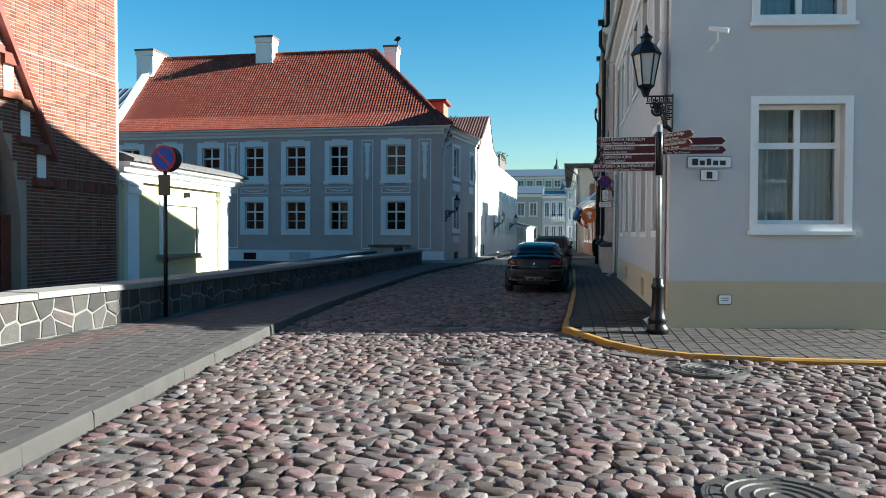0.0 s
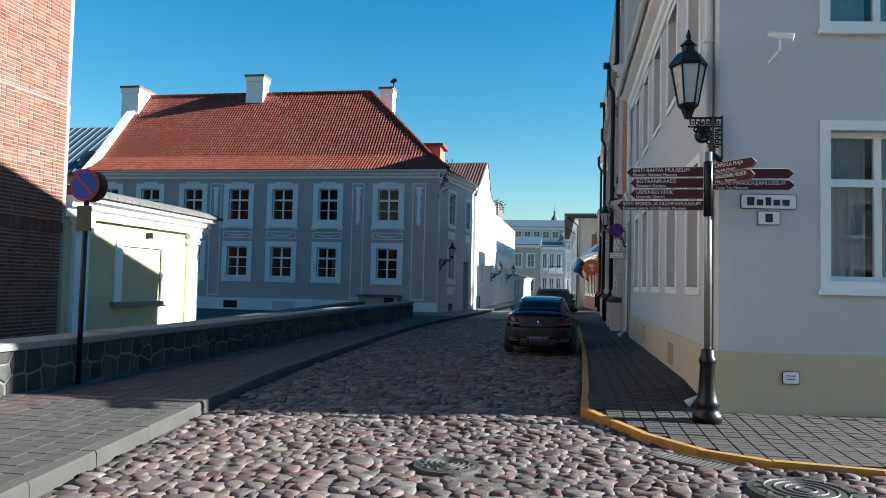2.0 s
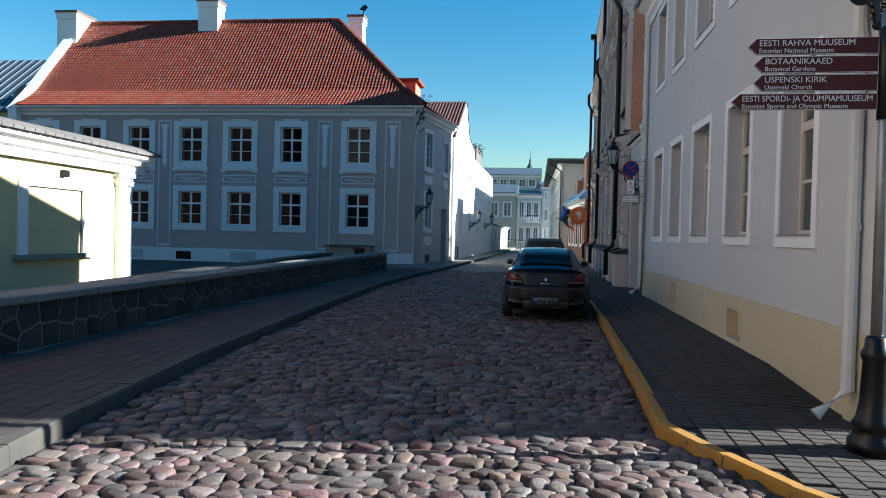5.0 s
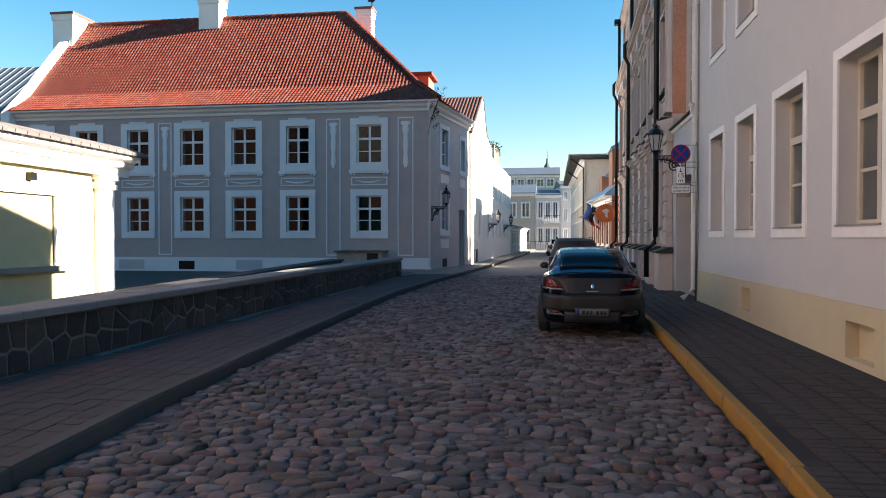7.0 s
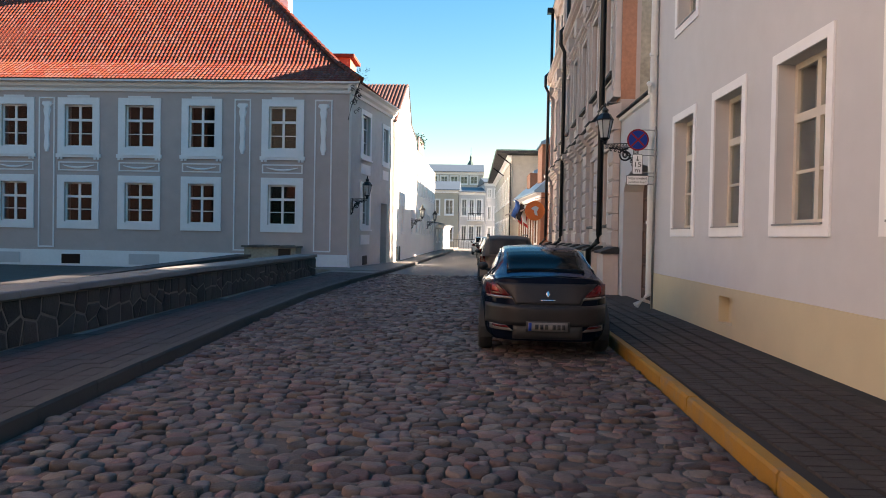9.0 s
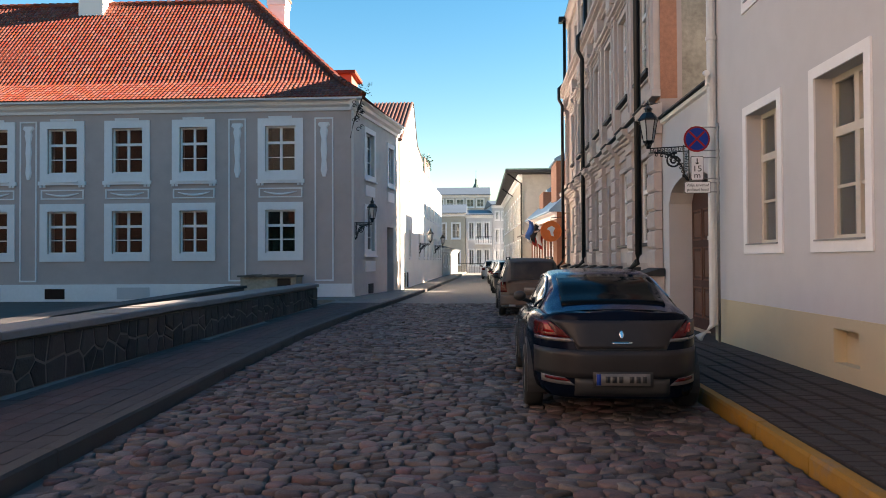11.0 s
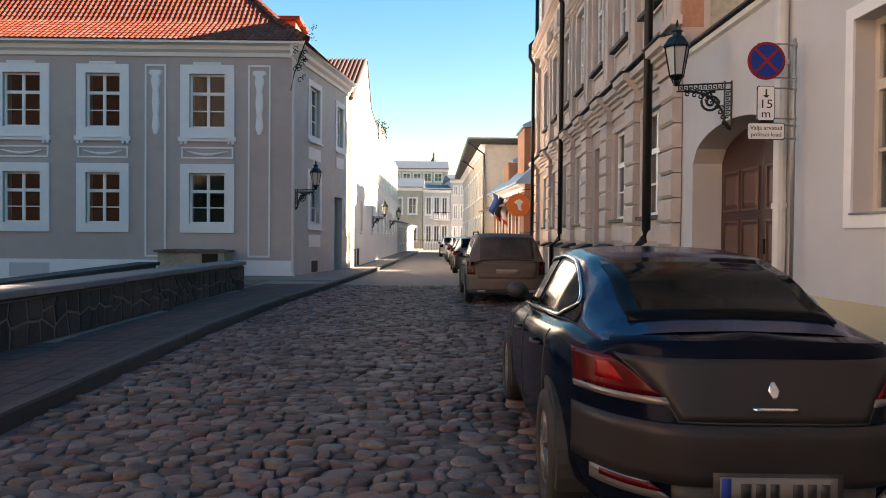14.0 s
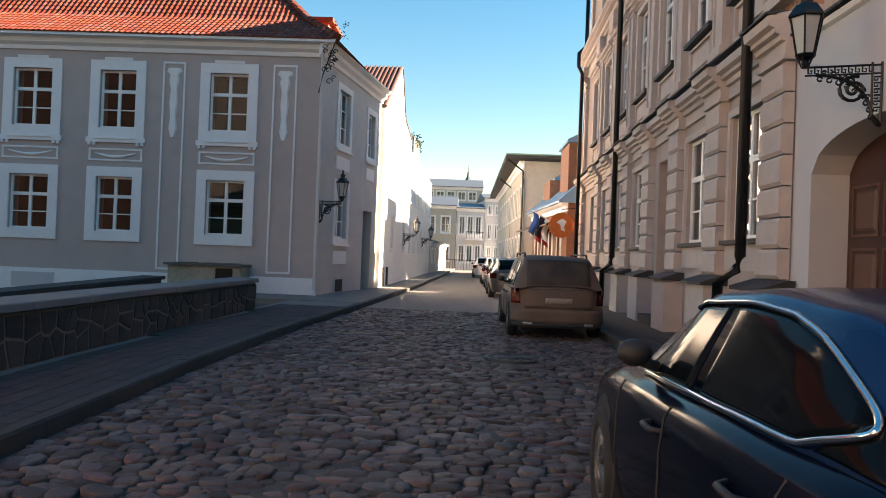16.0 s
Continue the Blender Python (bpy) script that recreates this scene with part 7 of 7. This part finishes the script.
def bare_tree(x, y, z0, h, seed, label):
    tr = thing("tree", label, "tree", "bare trees")
    r = random.Random(seed)
    bm = bmesh.new()
    tube(bm, [(x, y, 0), (x + 0.1, y, z0 * 0.6), (x, y, z0)], [0.28, 0.22, 0.16], 7)
    part("trunk", bm, WOOD_BR, tr)
    bm = bmesh.new()

    def grow(p, d, l, w, depth):
        q = p + d * l
        tube(bm, [p, (p + q) / 2 + Vector((r.uniform(-1, 1), r.uniform(-1, 1), 0)) * l * 0.06, q], [w, w * 0.8, w * 0.6], 4)
        if depth:
            for _ in range(3):
                e = (d + Vector((r.uniform(-0.8, 0.8), r.uniform(-0.8, 0.8), r.uniform(-0.1, 0.6)))).normalized()
                grow(q, e, l * r.uniform(0.6, 0.8), w * 0.6, depth - 1)
    for _ in range(4):
        grow(Vector((x, y, z0)), Vector((r.uniform(-0.7, 0.7), r.uniform(-0.7, 0.7), 1)).normalized(), h * 0.3, 0.09, 4)
    part("crown", bm, WOOD_BR, tr, "fine bare twigs")


bare_tree(7.5, 126, 7.5, 6.5, 4, "bare leafless tree behind the far roofs")
bare_tree(3.5, 132, 7.0, 6.0, 9, "bare leafless tree behind the far white building")

# plain houses that close the crossing behind the walk
beh = simple_house("opposite_house", "plain ochre house across the crossing", F(26, -16.0, -1, 0, 0, 1), 30, 9, 8, PALE, WHITE, rowwins(30, 7, [(1.2, 3.0), (4.8, 6.6)], 1.1), 3, METAL_ROOF)
beh2 = simple_house("opposite_house", "plain grey house across the crossing", F(-6, -22.0, -1, 0, 0, 1), 26, 10, 8, GREIGE, WHITE, rowwins(26, 6, [(1.2, 3.0), (4.8, 6.6)], 1.1), 3, METAL_ROOF)


# ---- cobbles ----
rng = random.Random(11)
cob = tagged(new("road"), "street of rounded field cobbles with gritty joints", "road", kind="structure")


def right_limit(y):
    if y >= 11.9:
        return poly_x(KR, y)
    if y <= 9.65:
        return min(0.55 * y + 2.2, 9.0)
    pts = sorted(((q, p) for p, q in CORNER if q < 11.6 and p < 1.7))
    for (ya, xa), (yb, xb) in zip(pts, pts[1:]):
        if ya <= y <= yb:
            return xa + (xb - xa) * (y - ya) / (yb - ya)
    return -0.03


def stone_rings(w, d, h, rot, top):
    """Three rings and a crown of a rounded cobble about the origin."""
    n = 9
    ph = rng.uniform(0, 6.28)
    rad = []
    for k in range(n):
        a = 2 * math.pi * k / n
        c, s = abs(math.cos(a)), abs(math.sin(a))
        rad.append((c ** 4.5 + s ** 4.5) ** (-1 / 4.5) * (1 + 0.1 * math.sin(2 * a + ph) + rng.uniform(-0.1, 0.1)))
    c, s = math.cos(rot), math.sin(rot)
    out = []
    tx, ty = rng.uniform(-0.14, 0.14), rng.uniform(-0.16, 0.16)
    for sc, z in ((1.0, -0.045), (0.985, top - h * 0.55), (0.9, top - h * 0.12), (0.62, top)):
        for k in range(n):
            a = 2 * math.pi * k / n
            u, v = w / 2 * rad[k] * sc * math.cos(a), d / 2 * rad[k] * sc * math.sin(a)
            out.append((u * c - v * s, u * s + v * c, z + (u * tx + v * ty if z > 0 - 0.04 else 0)))
    out.append((0, 0, top + 0.003))
    faces = []
    for r in range(3):
        for k in range(n):
            faces.append((r * n + k, r * n + (k + 1) % n, (r + 1) * n + (k + 1) % n, (r + 1) * n + k))
    for k in range(n):
        faces.append((3 * n + k, 3 * n + (k + 1) % n, 4 * n))
    return out, faces


FV, FF, near = [], [], 0
y = 0.6
while y < COB_END:
    dep = rng.uniform(0.085, 0.13)
    xl, xr = poly_x(KL, y) + 0.03, right_limit(y) - 0.03
    if y < 9.4:
        xl = max(xl, -0.55 * y - 3.6)
    x = xl + rng.uniform(0, 0.05)
    while x < xr - 0.07:
        w = min(max(rng.gauss(0.14, 0.045), 0.07), 0.25)
        w = min(w, xr - x)
        cx = x + w / 2
        cy = y + dep / 2 + 0.05 * math.sin(cx * 1.1 + y * 0.35) + rng.uniform(-0.03, 0.03)
        x += w + rng.uniform(0.0, 0.014)
        if any((cx - a) ** 2 + (cy - b) ** 2 < (r + 0.11) ** 2 for a, b, r in COVERS) or (abs((cx - 0.925) * 0.8 - (cy - 9.7) * 0.6) < 0.39 and abs((cx - 0.925) * 0.6 + (cy - 9.7) * 0.8) < 0.22):
            continue
        top = rng.uniform(-0.014, 0.018) + 0.012 * math.sin(cx * 2.3) * math.sin(cy * 1.7)
        vs, fs_ = stone_rings(w * 1.07, dep * rng.uniform(1.08, 1.28), rng.uniform(0.03, 0.05), rng.uniform(-0.4, 0.4), top)
        if 2.9 < cy < 4.7 and -2.4 < cx < 1.3 and near < 300:
            near += 1
            me = bpy.data.meshes.new("cobble")
            me.from_pydata(vs, [], fs_)
            me.polygons.foreach_set("use_smooth", [True] * len(fs_))
            me.materials.append(STONE)
            ob = new("cobble", me)
            ob.location = (cx, cy, 0)
            ob.parent = cob
        else:
            o = len(FV)
            FV += [(a + cx, b + cy, c) for a, b, c in vs]
            FF += [tuple(i + o for i in q) for q in fs_]
    y += dep + rng.uniform(0.0, 0.008)
bm = bmesh.new()
ys = [-6.0, 4.35, 8.0, 9.2]
strip(bm, [(poly_x(KL, q) + 0.01, q) for q in ys], [(9.0, q) for q in ys], -0.044, -0.02)
ys = [9.2, 9.6, 10.15, 10.75, 11.4, 11.95, 14, 18, 22, 27, 32, COB_END]
strip(bm, [(poly_x(KL, q) + 0.01, q) for q in ys], [(right_limit(q) - 0.01 if q > 9.7 else 2.0, q) for q in ys], -0.044, -0.02)
part("joint_bed", bm, GRIT, cob, "gritty sand between the cobbles")
field("cobble_field", FV, FF, STONE_J, cob, "rounded cobbles laid in rough rows", "stuff", True)

# ---- pavers ----
def paver_field(parent, cells, name, mat_one, mat_all, near_test, red_test=None):
    V, Q, VR, QR, cnt = [], [], [], [], 0
    shared = {}
    for cx, cy, w, d, rot in cells:
        c, s = math.cos(rot), math.sin(rot)
        z = (pave_h(cx, cy) if cx > -2 else PAVE_Z) + rng.uniform(-0.003, 0.003)
        vs = []
        for sc, zz in ((1.0, -0.025), (1.0, -0.006), (0.93, 0.0)):
            for a, b in ((-1, -1), (1, -1), (1, 1), (-1, 1)):
                u, v = a * (w / 2) * (sc if sc == 1 else 1 - 0.008 / w), b * (d / 2) * (sc if sc == 1 else 1 - 0.008 / d)
                vs.append((u * c - v * s, u * s + v * c, zz))
        qs = [(0, 1, 5, 4), (1, 2, 6, 5), (2, 3, 7, 6), (3, 0, 4, 7), (4, 5, 9, 8), (5, 6, 10, 9), (6, 7, 11, 10), (7, 4, 8, 11), (8, 9, 10, 11)]
        if cnt < 300 and near_test(cx, cy):
            cnt += 1
            key = (round(w, 3), round(d, 3), round(rot, 3))
            if key not in shared:
                me = bpy.data.meshes.new(name)
                me.from_pydata(vs, [], qs)
                me.materials.append(mat_one)
                shared[key] = me
            ob = new(name, shared[key])
            ob.location = (cx, cy, z)
            ob.parent = parent
        else:
            tv, tq = (VR, QR) if red_test and red_test(cx, cy) else (V, Q)
            o = len(tv)
            tv += [(a + cx, b + cy, zz + z) for a, b, zz in vs]
            tq += [tuple(i + o for i in q) for q in qs]
    field(name + "_field", V, Q, mat_all, parent, "rows of grey concrete pavers", "stuff")
    if VR:
        field(name + "_field", VR, QR, PAVER_RED, parent, "strip of reddish pavers", "stuff")


cells = []
y = 9.7
while y < 31.5:
    x0 = right_limit(y + 0.05) + 0.13
    xe = 6.5 if y < Y7 - 0.12 else X7 - 0.04
    x = x0 - (x0 % 0.2) + 0.1
    while x < xe - 0.1:
        if x - 0.1 > x0 - 0.06:
            cells.append((x, y + 0.05 + 0.05 * (round(x / 0.2) % 2), 0.188, 0.095, 0))
        x += 0.2
    if Y7 - 0.12 <= y < Y7 + 0.5:
        lo = X7 + (y - Y7 + 0.12) / 0.125
        lo = lo - (lo % 0.2) + 0.1
        while lo < 6.5:
            cells.append((lo + 0.2, y + 0.05 + 0.05 * (round(lo / 0.2) % 2), 0.188, 0.095, 0))
            lo += 0.2
    y += 0.1
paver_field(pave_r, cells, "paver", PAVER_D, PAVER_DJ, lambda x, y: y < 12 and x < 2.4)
cells = []
k = 0
y = 2.0
while y < 36.0:
    xe = poly_x(KL, y + 0.1) - 0.15
    xw = wall_x(y + 0.1) + 0.03
    n = 0
    x = xe - 0.1
    while x - 0.1 > xw:
        cells.append((x, y + 0.1, 0.194, 0.194, 0))
        x -= 0.2
    k += 1
    y += 0.2
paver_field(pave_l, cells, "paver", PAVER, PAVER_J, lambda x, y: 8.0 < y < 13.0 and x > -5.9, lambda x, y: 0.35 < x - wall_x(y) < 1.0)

# ---- bricks of the church ----
mesh_b = {}
V, Q, cnt = [], [], 0
z, row = 0.2, 0
arch = lambda u, zz: zz < 2.0 + 3.4 * math.sqrt(max(0, 1 - ((abs(u - PC) / PH + 1) / 2) ** 2)) / 0.866 if abs(u - PC) < PH else False
while z < 11.2:
    u = (12.6 if z < 8.6 else 15.4) + (0.14 if row % 2 else 0.0)
    k = 0
    while u < 18.12:
        l = 0.265 if (k + row) % 2 else 0.125
        if not arch(u + l / 2, z) and not arch(u, z) and not arch(u + l, z) and u + l < 18.14:
            w = 0.014 + rng.uniform(-0.004, 0.004) - (0.02 if z > 5.8 else 0)
            key = l
            vs = [(XC - 0.03, -l / 2, -0.035), (XC - 0.03, l / 2, -0.035), (XC - 0.03, l / 2, 0.035), (XC - 0.03, -l / 2, 0.035),
                  (XC + w, -l / 2 + 0.004, -0.031), (XC + w, l / 2 - 0.004, -0.031), (XC + w, l / 2 - 0.004, 0.031), (XC + w, -l / 2 + 0.004, 0.031)]
            qs = [(0, 1, 5, 4), (1, 2, 6, 5), (2, 3, 7, 6), (3, 0, 4, 7), (4, 5, 6, 7)]
            if cnt < 300 and 1.0 < z < 3.4 and u > 15.6:
                cnt += 1
                if key not in mesh_b:
                    me = bpy.data.meshes.new("brick"); me.from_pydata(vs, [], qs); me.materials.append(BRICK); mesh_b[key] = me
                ob = new("brick", mesh_b[key]); ob.location = (0, u + l / 2, z); ob.parent = church
            else:
                o = len(V)
                V += [(a, b + u + l / 2, c + z) for a, b, c in vs]
                Q += [tuple(i + o for i in q) for q in qs]
        u += l + 0.014
        k += 1
    z += 0.085
    row += 1
field("brick_field", V, Q, BRICK_J, church, "courses of red brick", "stuff")

# ---- pantiles of the red roof ----
V, Q, cnt = [], [], 0
TW = 0.175
slopes = [((EY, EZR), (KY + 0.08, KZ), 0.0), ((KY + 0.08, KZ), (RY, RZ), 0.0)]
for (ya, za), (yb, zb), _ in slopes:
    ln = math.hypot(yb - ya, zb - za)
    n = max(1, round(ln / 0.25))
    dy, dz = (yb - ya) / ln, (zb - za) / ln
    for i in range(n):
        s0 = ln * i / n
        ym = ya + dy * s0
        # right end follows the hip
        k = (ym - EY) / (RY - EY)
        xr = -6.6 + (RXR + 6.6) * k
        x = XL + 0.14
        while x < xr - 0.1:
            p = []
            for t in range(5):
                h = 0.032 * math.sin(math.pi * t / 4) * (1.0 if t < 3 else 0.8)
                for s, lift in ((s0 - 0.04, 0.024), (s0 + ln / n, 0.008)):
                    yy, zz = ya + dy * s, za + dz * s
                    p.append((x + TW * t / 4, yy - dz * (h + lift), zz + dy * (h + lift)))
            qs = [(2 * t, 2 * t + 2, 2 * t + 3, 2 * t + 1) for t in range(4)]
            p += [(x, ya + dy * (s0 - 0.05) - dz * 0.0, za + dz * (s0 - 0.05) + dy * 0.0), (x + TW, ya + dy * (s0 - 0.05), za + dz * (s0 - 0.05))]
            qs.append((10, 11, 8, 6, 4, 2, 0))
            if cnt < 300 and i < 4 and x > -19 and ya == EY:
                cnt += 1
                me = bpy.data.meshes.new("tile"); me.from_pydata(p, [], qs); me.materials.append(TILE)
                ob = new("tile", me); ob.parent = roof
            else:
                o = len(V)
                V += p
                Q += [tuple(j + o for j in q) for q in qs]
            x += TW
field("tile_field", V, Q, TILE_J, roof, "courses of red clay pantiles", "stuff")
# ridge and hip tiles
for pa, pb in (((XL, RY, RZ), (RXR, RY, RZ)), ((-6.55, EY, EZR), (-7.75, KY + 0.15, KZ)), ((-7.75, KY + 0.15, KZ), (RXR, RY, RZ))):
    a, b = Vector(pa), Vector(pb)
    n = round((b - a).length / 0.38)
    for k in range(n):
        bm = bmesh.new()
        p, q = a + (b - a) * (k / n), a + (b - a) * ((k + 1.08) / n)
        tube(bm, [p + Vector((0, 0, 0.05)), q + Vector((0, 0, 0.03))], [0.13, 0.11], 8)
        part("ridge_tile", bm, TILE, roof)
